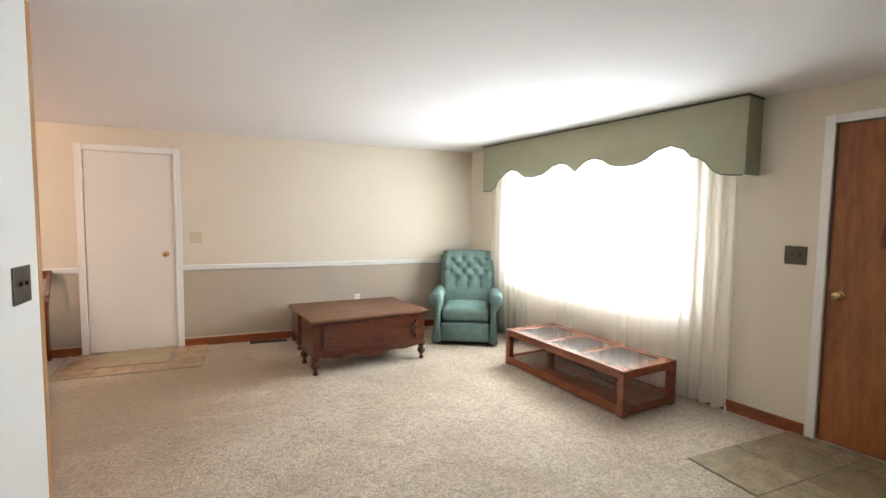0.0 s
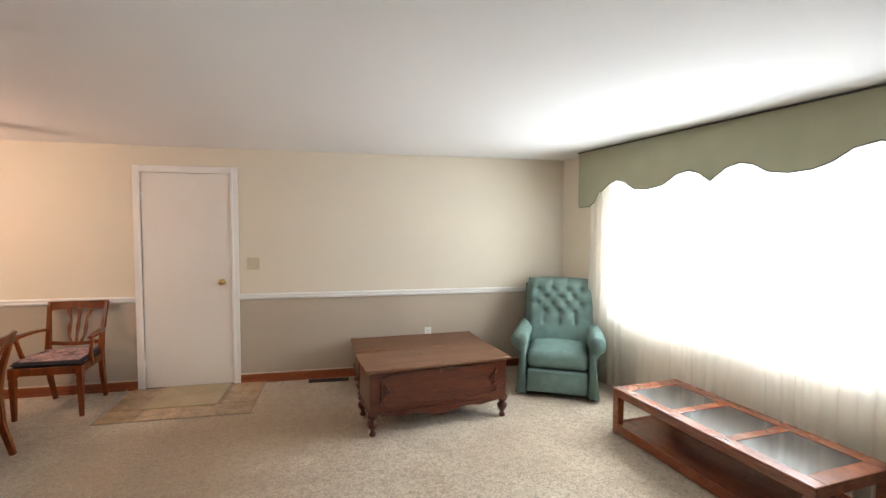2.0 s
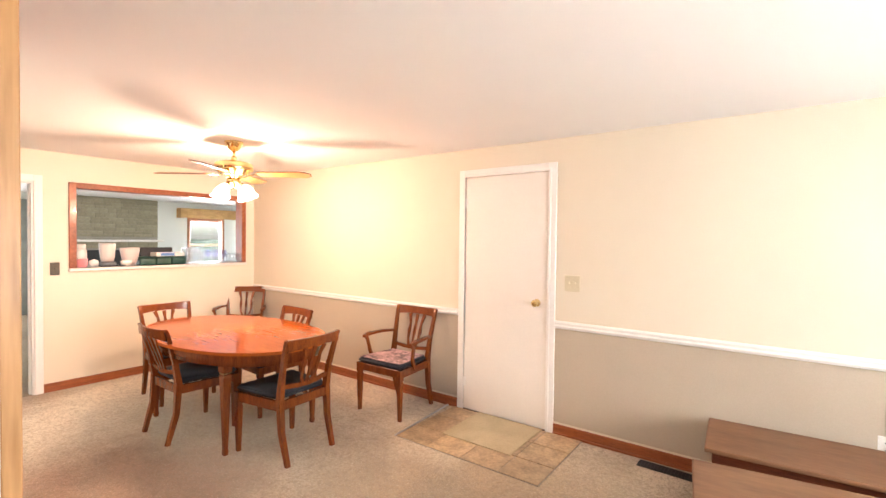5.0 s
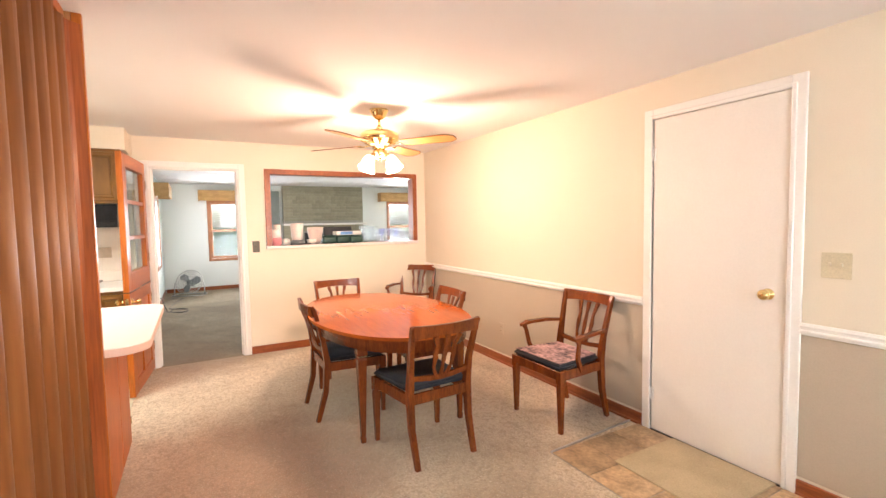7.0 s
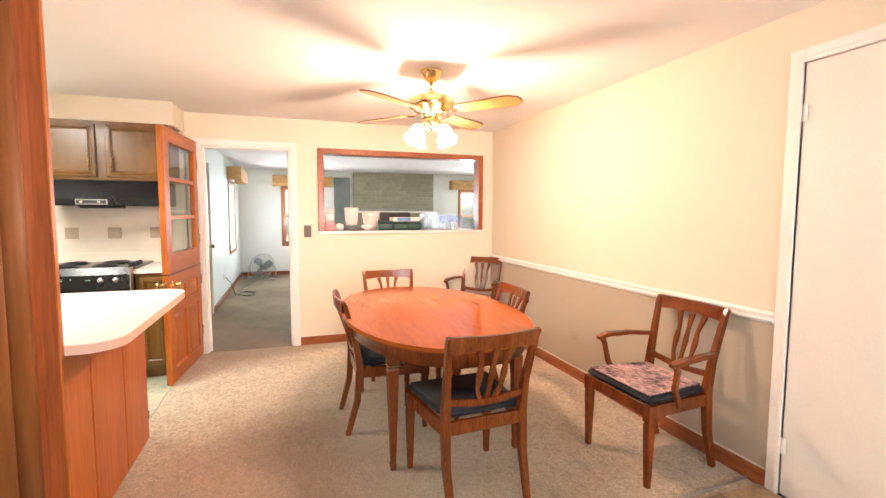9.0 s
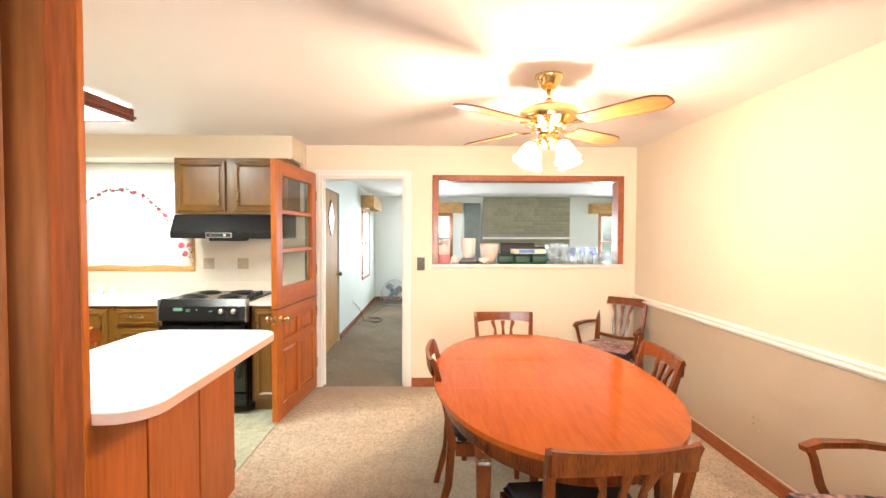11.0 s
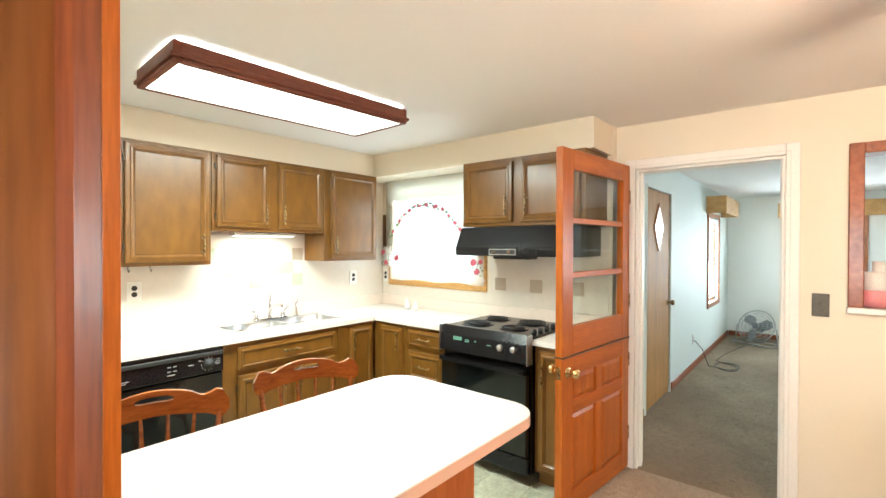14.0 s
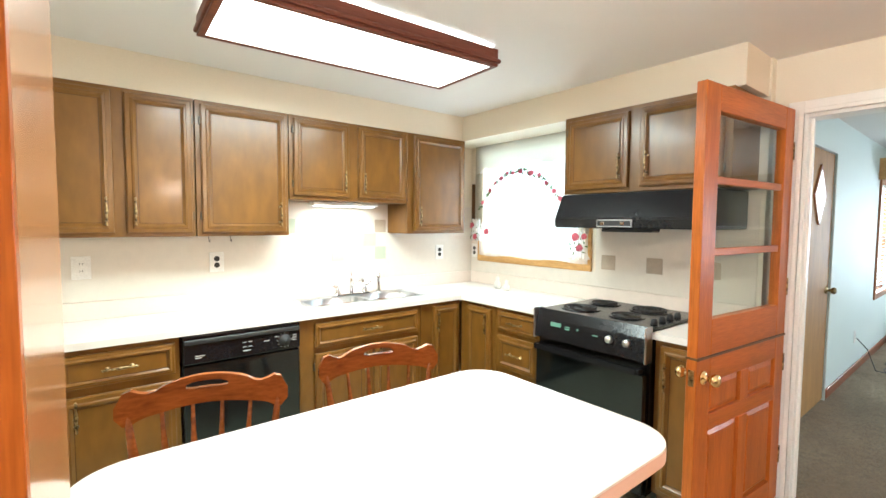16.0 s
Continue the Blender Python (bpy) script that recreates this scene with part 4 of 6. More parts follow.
# tufted recliner
def recliner(m):
    th = thing("recliner", "sage-teal recliner with tufted back and rolled arms beside the window", "armchair", m)
    W = 0.275
    # seat cushion
    def pillow(x0, x1, y0, y1, z0, z1, r, seg=3):
        bm = box(x0, x1, y0, y1, z0, z1, r, seg=seg)
        return bm
    bm = pillow(-W, W, -0.40, 0.20, 0.27, 0.43, 0.055, 4)
    bmesh.ops.subdivide_edges(bm, edges=[e for e in bm.edges if e.calc_length() > 0.25], cuts=5, use_grid_fill=True)
    for v in bm.verts:
        if v.co.z > 0.40:
            v.co.z += 0.025 * math.cos(v.co.x / W * 1.5) * math.cos((v.co.y + 0.1) / 0.3 * 1.3)
    part("seat_cushion", bm, TEAL, th, "", True)
    part("footrest", pillow(-W + 0.004, W - 0.004, -0.415, -0.34, 0.055, 0.265, 0.022, 3), TEAL, th, "folded footrest panel", True)
    part("base", box(-W - 0.07, W + 0.07, -0.34, 0.36, 0.03, 0.20, 0.01), TEAL, th)
    bm = bmesh.new()
    for x in (-0.3, 0.3):
        bx(bm, x - 0.03, x + 0.03, -0.33, 0.34, 0, 0.03)
    part("feet", bm, BLACKR, th)
    for sx in (-1, 1):
        bm = bmesh.new()
        prof = []
        for t in np.linspace(-0.35, 1.22, 15) * math.pi:
            prof.append((sx * (W + 0.07 + 0.078 * math.cos(t)), 0.53 + 0.078 * math.sin(t)))
        prof = [(sx * (W + 0.10), 0.04), (sx * (W + 0.062), 0.40)] + prof + [(sx * (W + 0.012), 0.42), (sx * (W + 0.005), 0.04)]
        ys = [(-0.425, 0.90), (-0.405, 1.0), (-0.2, 1.0), (0.1, 0.97), (0.36, 0.93)]
        cx, cz = sx * (W + 0.07), 0.4
        rings = [[bm.verts.new((cx + (px - cx) * k, y, (cz + (pz - cz) * k) if pz > 0.1 else pz)) for px, pz in prof] for y, k in ys]
        for a, b in zip(rings, rings[1:]):
            for i in range(len(a)):
                bm.faces.new((a[i], a[(i + 1) % len(a)], b[(i + 1) % len(a)], b[i]))
        bm.faces.new(rings[0][::-1])
        bm.faces.new(rings[-1])
        part("arm", bm, TEAL, th, "rolled arm", True)
    # tufted back: a dense sheet, puffed between the buttons
    nx, nz, lean = 44, 44, math.tan(radians(14))
    WB = 0.345
    zb, zt = 0.36, 1.03
    buttons = [((i - (k - 1) / 2) * 0.145, z) for k, z in ((4, 0.925), (3, 0.85), (4, 0.775), (3, 0.70)) for i in range(k)]
    bm = bmesh.new()
    def depth(x, z):
        ex = min(1, (WB - abs(x)) / 0.07) if abs(x) < WB else 0
        ez = min(1, (zt - z) / 0.09) * min(1, (z - zb + 0.02) / 0.06)
        d = 0.15 * max(0, ex) ** 0.45 * max(0, ez) ** 0.4
        pit = 0
        for bxx, bz in buttons:
            r = math.hypot(x - bxx, (z - bz) * 1.0)
            pit = max(pit, 0.066 * math.exp(-(r / 0.026) ** 2), 0.034 * math.exp(-(r / 0.052) ** 2))
        for p, q in links:
            ax, az = p
            cx_, cz_ = q
            vx, vz = cx_ - ax, cz_ - az
            t = max(0, min(1, ((x - ax) * vx + (z - az) * vz) / (vx * vx + vz * vz)))
            r = math.hypot(x - ax - vx * t, z - az - vz * t)
            pit = max(pit, 0.028 * math.exp(-(r / 0.015) ** 2))
        return d - pit * (ex > 0.4)
    links = []
    for i, p in enumerate(buttons):
        for q in buttons[i + 1:]:
            if abs(abs(p[1] - q[1]) - 0.075) < 0.01 and abs(abs(p[0] - q[0]) - 0.0725) < 0.01:
                links.append((p, q))
    for x in (-0.2175, -0.0725, 0.0725, 0.2175):
        links.append(((x, 0.925), (x * 1.1, 1.02)))
    for x in (-0.145, 0, 0.145):
        links.append(((x, 0.70), (x * 1.1, 0.60)))
    for x in (-1, 1):
        for z in (0.925, 0.775):
            links.append(((x * 0.2175, z), (x * 0.31, z + 0.02)))
    grid = []
    for j in range(nz + 1):
        z = zb + (zt - zb) * j / nz
        half = WB if z < 0.9 else WB - 0.035 * ((z - 0.9) / 0.13) ** 2.5
        row = []
        for i in range(nx + 1):
            x = (2 * i / nx - 1)
            row.append(bm.verts.new((x * half, 0.19 + (z - 0.4) * lean - depth(x * (WB - 0.002), z) + 0.04, z + 0.015 * (1 - x * x) * (j / nz))))
        grid.append(row)
    for a, b in zip(grid, grid[1:]):
        for i in range(nx):
            bm.faces.new((a[i], a[i + 1], b[i + 1], b[i]))
    part("backrest", bm, TEAL, th, "button-tufted backrest", True)
    for bxx, bz in buttons:
        d = depth(bxx, bz)
        bm = bmesh.new()
        lathe(bm, [(0.011, 0), (0.009, 0.005), (0.003, 0.008)], 10, pose(bxx, 0.23 + (bz - 0.4) * lean - d + 0.003, bz + 0.008, 90 - 14))
        part("button", bm, TEAL, th)
    bm = bmesh.new()
    prism(bm, [(0.21, 0.10), (0.36, 0.10), (0.36 + 0.60 * lean, 0.96), (0.24 + 0.60 * lean, 0.975), (0.21 + 0.3 * lean, 0.6)], -0.362, -0.332)
    prism(bm, [(0.21, 0.10), (0.36, 0.10), (0.36 + 0.60 * lean, 0.96), (0.24 + 0.60 * lean, 0.975), (0.21 + 0.3 * lean, 0.6)], 0.332, 0.362)
    prism(bm, [(0.27, 0.2), (0.36, 0.10), (0.36 + 0.63 * lean, 1.02), (0.25 + 0.63 * lean, 1.03)], -0.332, 0.332)
    bmesh.ops.transform(bm, matrix=Matrix(((0, 0, 1, 0), (1, 0, 0, 0), (0, 1, 0, 0), (0, 0, 0, 1))), verts=bm.verts)
    bmesh.ops.bevel(bm, geom=list(bm.edges), offset=0.008, segments=2, affect="EDGES")
    part("back_shell", bm, TEAL, th, "upholstered outer back")
    return th


recliner(pose(3.185, 5.30, 0, 0, 0, -28))

mt = part("door_mat", box(-0.30, 0.30, -0.275, 0.275, 0, 0.010, 0.004), MATR, None, "", False, pose(-0.30, 5.70, 0.0105, 0, 0, 0))
tagged(mt, "small olive-beige door mat lying on the slate tiles", "door mat")


# ---- dining area ----
tb = thing("dining_table", "oval polished cherry dining table with square tapered legs", "dining table", pose(-2.17, 4.595, 0))
A, B = 0.945, 0.572
def oval(a, b, n=72):
    pts = []
    for i in range(n):
        t = 2 * math.pi * i / n
        c, q = math.cos(t), math.sin(t)
        pts.append((math.copysign(abs(c) ** 0.93, c) * a, math.copysign(abs(q) ** 0.93, q) * b))
    return pts
for x0, x1 in ((-2, -0.23), (-0.23, 0.23), (0.23, 2)):
    bm = bmesh.new()
    prism(bm, oval(A, B), 0.728, 0.750)
    for cx, nrm in ((x0 + 0.0006, -1), (x1 - 0.0006, 1)):
        g = list(bm.verts) + list(bm.edges) + list(bm.faces)
        r = bmesh.ops.bisect_plane(bm, geom=g, plane_co=(cx, 0, 0), plane_no=(nrm, 0, 0), clear_outer=True)
        bmesh.ops.holes_fill(bm, edges=[e for e in bm.edges if e.is_boundary])
    part("tabletop", bm, TABLE, tb, "polished cherry top section")
bm = bmesh.new()
outer, inner = oval(A - 0.045, B - 0.045), oval(A - 0.07, B - 0.07)
for z0, z1 in ((0.642, 0.728),):
    o0 = [bm.verts.new((x, y, z0)) for x, y in outer]; o1 = [bm.verts.new((x, y, z1)) for x, y in outer]
    i0 = [bm.verts.new((x, y, z0)) for x, y in inner]; i1 = [bm.verts.new((x, y, z1)) for x, y in inner]
    n = len(outer)
    for i in range(n):
        j = (i + 1) % n
        bm.faces.new((o0[i], o0[j], o1[j], o1[i])); bm.faces.new((i0[j], i0[i], i1[i], i1[j])); bm.faces.new((o0[j], o0[i], i0[i], i0[j]))
part("apron", bm, CHAIRW, tb, "", True)
for sx in (-1, 1):
    for sy in (-1, 1):
        m = pose(sx * 0.565, sy * 0.37, 0)
        bm = bmesh.new()
        sweep(bm, [(0, 0, 0.0), (0, 0, 0.035), (0, 0, 0.04), (0, 0, 0.56), (0, 0, 0.575)], [0.030, 0.036, 0.030, 0.060, 0.050], m=m)
        sweep(bm, [(0, 0, 0.590), (0, 0, 0.727)], 0.068, m=m)
        sweep(bm, [(0, 0, 0.572), (0, 0, 0.592)], 0.052, m=m)
        bmesh.ops.bevel(bm, geom=list(bm.edges), offset=0.003, segments=1, affect="EDGES")
        part("leg", bm, CHAIRW, tb)
        part("collar", box(-0.031, 0.031, -0.031, 0.031, 0.578, 0.586, 0.002), OLDBRASS, tb, "thin metal collar", False, m)


def dining_chair(arms, seat, H1):
    """Faces local -y ... the back stands at +y."""
    th = thing("dining_chair", "cherry dining armchair with worn floral velvet seat" if arms else "cherry dining chair with shaped slats and a black velvet seat", "chair", None, "dining chairs")
    bw, fw = 0.205, 0.235
    for sx in (-1, 1):
        bm = bmesh.new()
        sweep(bm, [(sx * 0.20, 0.275, 0), (sx * bw, 0.215, 0.22), (sx * bw, 0.20, 0.44), (sx * (bw + 0.004), 0.225, 0.60), (sx * (bw + 0.02), 0.285, H1 - 0.03), (sx * (bw + 0.024), 0.30, H1)], [0.028, 0.034, 0.040, 0.032, 0.026, 0.022], [0.030, 0.038, 0.044, 0.034, 0.026, 0.024])
        part("back_post", bm, CHAIRW, th)
        bm = bmesh.new()
        sweep(bm, [(sx * fw, -0.215, 0), (sx * fw, -0.215, 0.33)], [0.026, 0.042])
        sweep(bm, [(sx * fw, -0.215, 0.345), (sx * fw, -0.215, 0.43)], 0.046)
        sweep(bm, [(sx * fw, -0.215, 0.33), (sx * fw, -0.215, 0.345)], 0.036)
        part("front_leg", bm, CHAIRW, th)
    bm = bmesh.new()
    for k in range(8):
        ta, tb_ = -1 + k / 4, -1 + (k + 1) / 4
        xa, xb = ta * (bw + 0.022), tb_ * (bw + 0.022)
        ya, yb = 0.292 + 0.028 * (1 - ta * ta), 0.292 + 0.028 * (1 - tb_ * tb_)
        za, zb_ = H1 - 0.078 + 0.014 * (1 - ta * ta), H1 - 0.078 + 0.014 * (1 - tb_ * tb_)
        ua, ub = H1 + 0.004 * ta * ta, H1 + 0.004 * tb_ * tb_
        vs = [bm.verts.new(p) for p in ((xa, ya - 0.011, za), (xb, yb - 0.011, zb_), (xb, yb - 0.002, ub), (xa, ya - 0.002, ua), (xa, ya + 0.011, za), (xb, yb + 0.011, zb_), (xb, yb + 0.018, ub), (xa, ya + 0.018, ua))]
        for f in ((0, 1, 2, 3), (7, 6, 5, 4), (3, 2, 6, 7), (1, 0, 4, 5)):
            bm.faces.new([vs[i] for i in f])
    bmesh.ops.remove_doubles(bm, verts=bm.verts, dist=1e-4)
    part("crest_rail", bm, CHAIRW, th)
    bm = bmesh.new()
    sweep(bm, [(-bw, 0.215, 0.53), (-0.08, 0.222, 0.515), (0, 0.224, 0.512), (0.08, 0.222, 0.515), (bw, 0.215, 0.53)], 0.030, 0.020, side=(0, 0, 1))
    part("lower_rail", bm, CHAIRW, th)
    for k in (-1, 0, 1):
        bm = bmesh.new()
        zz = [0.525, 0.58, 0.66, 0.72, H1 - 0.07]
        t = lambda z: (z - 0.52) / (H1 - 0.59)
        xs = [k * (0.038 + 0.05 * t(z)) + k * 0.012 * math.sin(t(z) * 6.0) for z in zz]
        sweep(bm, [(x, 0.222 + 0.09 * t(z), z) for x, z in zip(xs, zz)], [0.026, 0.016, 0.030, 0.018, 0.034], 0.013)
        part("slat", bm, CHAIRW, th, "shaped back slat")
    bm = bmesh.new()
    bx(bm, -fw + 0.02, fw - 0.02, -0.232, -0.205, 0.365, 0.43, 0.003)
    bx(bm, -bw + 0.015, bw - 0.015, 0.19, 0.215, 0.365, 0.43, 0.003)
    for sx in (-1, 1):
        sweep(bm, [(sx * (fw + 0.004), -0.195, 0.3975), (sx * (bw + 0.004), 0.18, 0.3975)], 0.024, 0.065, side=(1, 0, 0))
    part("seat_frame", bm, CHAIRW, th)
    bm = bmesh.new()
    pts = [(-fw - 0.015, -0.235), (fw + 0.015, -0.235), (bw + 0.004, 0.185), (-bw - 0.004, 0.185)]
    prism(bm, pts, 0.431, 0.478)
    bmesh.ops.bevel(bm, geom=list(bm.edges), offset=0.018, segments=3, affect="EDGES")
    st = part("seat", bm, NAVY, th, "black velvet seat with a floral top" if arms else "black velvet seat", True)
    if arms:
        bm = bmesh.new()
        prism(bm, [(x * 0.93, y * 0.93 - 0.002) for x, y in pts], 0.4775, 0.4815)
        part("seat_top", bm, FLORAL, st, "worn pinkish floral velvet top")
    if arms:
        for sx in (-1, 1):
            bm = bmesh.new()
            sweep(bm, [(sx * 0.222, 0.235, 0.648), (sx * 0.262, 0.10, 0.656), (sx * 0.282, -0.06, 0.652), (sx * 0.275, -0.13, 0.636)], [0.028, 0.034, 0.046, 0.036], [0.022, 0.024, 0.024, 0.022])
            part("arm", bm, CHAIRW, th)
            bm = bmesh.new()
            sweep(bm, [(sx * 0.238, -0.03, 0.40), (sx * 0.252, -0.075, 0.50), (sx * 0.273, -0.085, 0.60), (sx * 0.276, -0.105, 0.64)], [0.026, 0.024, 0.022, 0.026])
            part("arm_support", bm, CHAIRW, th)
    return th


side = dining_chair(False, NAVY, 0.855)
side.matrix_basis = pose(-1.398, 4.568, 0, 0, 0, -86)
for m in (pose(-2.27, 4.315, 0, 0, 0, 180), pose(-3.155, 4.587, 0, 0, 0, 90), pose(-2.245, 4.975, 0, 0, 0, -3)):
    copy_thing(side, m)
armed = dining_chair(True, FLORAL, 0.885)
armed.matrix_basis = pose(-1.275, 5.63, 0, 0, 0, 1)
copy_thing(armed, pose(-3.88, 5.63, 0, 0, 0, 46))

# ceiling fan
fan = thing("ceiling_fan", "brass ceiling fan with four wooden blades and four lit shades", "ceiling fan", pose(FAN[0], FAN[1], 0))
bm = bmesh.new()
lathe(bm, [(0.075, H), (0.076, H - 0.012), (0.062, H - 0.03), (0.058, H - 0.04), (0.045, H - 0.058), (0.028, H - 0.075)], 24)
part("canopy", bm, BRASS, fan, "", True)
bm = bmesh.new()
lathe(bm, [(0.012, H - 0.075), (0.012, 2.19)], 12)
lathe(bm, [(0.02, 2.215), (0.024, 2.20), (0.024, 2.18)], 12)
part("downrod", bm, BRASS, fan, "", True)
bm = bmesh.new()
lathe(bm, [(0.04, 2.172), (0.120, 2.168), (0.140, 2.160), (0.150, 2.151), (0.153, 2.146), (0.153, 2.102), (0.150, 2.096), (0.128, 2.088), (0.122, 2.074), (0.080, 2.060), (0.062, 2.050), (0.060, 2.035)], 40)
part("motor", bm, BRASS, fan, "polished brass motor housing", True)
bm = bmesh.new()
lathe(bm, [(0.05, 2.036), (0.058, 2.01), (0.055, 1.975), (0.035, 1.955), (0.012, 1.945)], 24)
part("switch_housing", bm, BRASS, fan, "", True)
BLADE = wood("honey_blade_wood", (0.50, 0.26, 0.08), (0.38, 0.17, 0.05), 0.3, 0.4, 2, (1, 8, 8))
BLADEE = mat("dark_blade_rim", (0.16, 0.07, 0.025), 0.4)
for i in range(4):
    a = 38 + 90 * i
    m = pose(0, 0, 2.085, 0, 0, a)
    bm = bmesh.new()
    sweep(bm, [(0.06, 0, -0.012), (0.13, 0, -0.026), (0.20, 0, -0.022)], [0.035, 0.03, 0.06], 0.006, side=(0, 1, 0))
    part("blade_iron", bm, BRASS, fan, "", False, m)
    out = [(0.165, -0.052), (0.50, -0.072), (0.55, -0.068), (0.60, -0.035), (0.605, 0), (0.60, 0.035), (0.55, 0.068), (0.50, 0.072), (0.165, 0.052)]
    mm = m @ pose(0.045, 0, -0.016, -11)
    bm = bmesh.new()
    prism(bm, out, -0.003, 0.003)
    part("blade", bm, BLADE, fan, "", False, mm)
    bm = bmesh.new()
    loop = [(x, y, 0) for x, y in out + [out[0]]]
    sweep(bm, loop, 0.007, 0.008, side=(0, 0, 1))
    part("blade_rim", bm, BLADEE, fan, "dark blade edge", False, mm)
for i in range(4):
    a = 25 + 90 * i
    m = pose(0, 0, 1.985, 0, 0, a) @ pose(0.05, 0, 0)
    bm = bmesh.new()
    sweep(bm, [(0, 0, 0), (0.035, 0, 0.004), (0.06, 0, -0.02)], 0.014, square=False)
    part("lamp_arm", bm, BRASS, fan, "", True, m)
    bm = bmesh.new()
    prof = [(0.022, 0), (0.034, -0.015), (0.046, -0.045), (0.050, -0.075), (0.060, -0.098), (0.066, -0.105)]
    seg = 24
    rings = []
    for k, (r, z) in enumerate(prof):
        rings.append([bm.verts.new((r * (1 + (0.06 * math.cos(8 * 2 * math.pi * j / seg) if k > 3 else 0)) * math.cos(2 * math.pi * j / seg), r * math.sin(2 * math.pi * j / seg), z)) for j in range(seg)])
    for p, q in zip(rings, rings[1:]):
        for j in range(seg):
            bm.faces.new((p[j], p[(j + 1) % seg], q[(j + 1) % seg], q[j]))
    sh = part("shade", bm, SHADE, fan, "glowing frosted tulip glass shade", True, m @ pose(0.062, 0, -0.02, 0, -24))
    sh.visible_shadow = False


# ---- kitchen ----
def raised_door(name, x0, x1, z0, z1, parent, handle, label="", y=0.0, thick=0.02):
    """A door or drawer front with a mitred moulding round its field; faces local -y, its back at y."""
    d = part(name, box(x0, x1, y - thick, y, z0, z1, 0.003), CAB, parent, label)
    w = min(0.052, (z1 - z0) * 0.24)
    bm = bmesh.new()
    rings = []
    for inset, out in ((0.004, -0.001), (0.006, 0.0035), (w * 0.45, 0.0045), (w * 0.55, 0.0095), (w * 0.72, 0.0105), (w * 0.80, 0.0065), (w, -0.0005)):
        a0, a1, c0, c1, q = x0 + inset, x1 - inset, z0 + inset, z1 - inset, y - thick - out
        rings.append([bm.verts.new(p) for p in ((a0, q, c0), (a1, q, c0), (a1, q, c1), (a0, q, c1))])
    for p, q in zip(rings, rings[1:]):
        for i in range(4):
            bm.faces.new((p[i], p[(i + 1) % 4], q[(i + 1) % 4], q[i]))
    part("moulding", bm, CAB, d)
    # thin dark strips stand in for the shade at the moulding's inner crease
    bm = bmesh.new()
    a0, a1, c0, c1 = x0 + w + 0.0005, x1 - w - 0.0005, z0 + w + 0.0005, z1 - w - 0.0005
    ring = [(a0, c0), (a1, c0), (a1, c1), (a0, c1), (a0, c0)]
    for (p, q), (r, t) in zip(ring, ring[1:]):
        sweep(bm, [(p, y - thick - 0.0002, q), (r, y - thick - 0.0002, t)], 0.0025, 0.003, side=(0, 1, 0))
    part("crease_shade", bm, CABIN, d, "dark line painted as crease shade round the field")
    if handle and handle[2]:
        hs = x1 + 0.002 if handle[0] < (x0 + x1) / 2 else x0 - 0.002
        for z in (z0 + 0.09 * (z1 - z0) + 0.03, z1 - 0.09 * (z1 - z0) - 0.03):
            part("hinge", box(hs - 0.006, hs + 0.006, y - thick * 0.8, y - 0.0005, z - 0.022, z + 0.022, 0.002), BRONZE, d, "small dark bronze hinge")
    if handle:
        bm = bmesh.new()
        hx, hz, vert = handle
        zs = (-0.064, -0.058, -0.050, -0.042, -0.036, -0.018, 0, 0.018, 0.036, 0.042, 0.050, 0.058, 0.064)
        pts = [(0, -0.022, z) if vert else (z, -0.022, 0) for z in zs]
        sweep(bm, pts, [0.004, 0.011, 0.006, 0.012, 0.006, 0.010, 0.014, 0.010, 0.006, 0.012, 0.006, 0.011, 0.004], square=False, seg=8, side=(1, 0, 0) if vert else (0, 0, 1))
        for s in (-0.042, 0.042):
            a = (0, 0, s) if vert else (s, 0, 0)
            sweep(bm, [a, (a[0], -0.022, a[2])], 0.007, square=False, seg=6, side=(1, 0, 0))
        for s in (-1, 1):
            o = (0, 0.001, s * 0.042) if vert else (s * 0.042, 0.001, 0)
            lathe(bm, [(0.009, 0), (0.008, 0.003), (0.003, 0.005)], 10, pose(o[0], o[1], o[2], 90))
        part("handle", bm, OLDBRASS, d, "antique brass pull", True, pose(hx, y - thick - 0.003, hz) @ Matrix.Scale(1.12, 4))
    return d


def cabinet(m, w, z0, z1, depth, doors, label, cat="wall cabinet", group="", toe=False, drawers=()):
    """doors: (x0, x1, z0, z1, handle); its back-left foot at m, its front towards local -y."""
    th = thing("wall_cabinet" if cat == "wall cabinet" else "base_cabinet", label, cat, m, group)
    bm = bmesh.new()
    if toe:
        bx(bm, 0, w, -depth, 0, z0 + 0.10, z1)
        bx(bm, 0, w, -depth + 0.06, 0, z0, z0 + 0.10)
    else:
        bx(bm, 0, w, -depth, 0, z0, z1, 0.002)
    part("body", bm, CAB, th)
    for x0, x1, c, d, h in doors:
        raised_door("door", x0, x1, c, d, th, h, y=-depth)
    for x0, x1, c, d in drawers:
        raised_door("drawer", x0, x1, c, d, th, ((x0 + x1) / 2, (c + d) / 2, False), y=-depth)
    return th


SW = lambda x: pose(x, KY + 0.0, 0, 0, 0, 180)   # against the south wall: local -y points north, x runs west
G1 = "kitchen wall cabinets"
UZ0, UZ1, UD = 1.385, 2.137, 0.28
cabinet(SW(-0.66), 0.44, UZ0, UZ1, UD, [(0.02, 0.42, UZ0 + 0.02, UZ1 - 0.02, (0.375, UZ0 + 0.13, True))], "walnut-stained wall cabinet with one raised-panel door", group=G1)
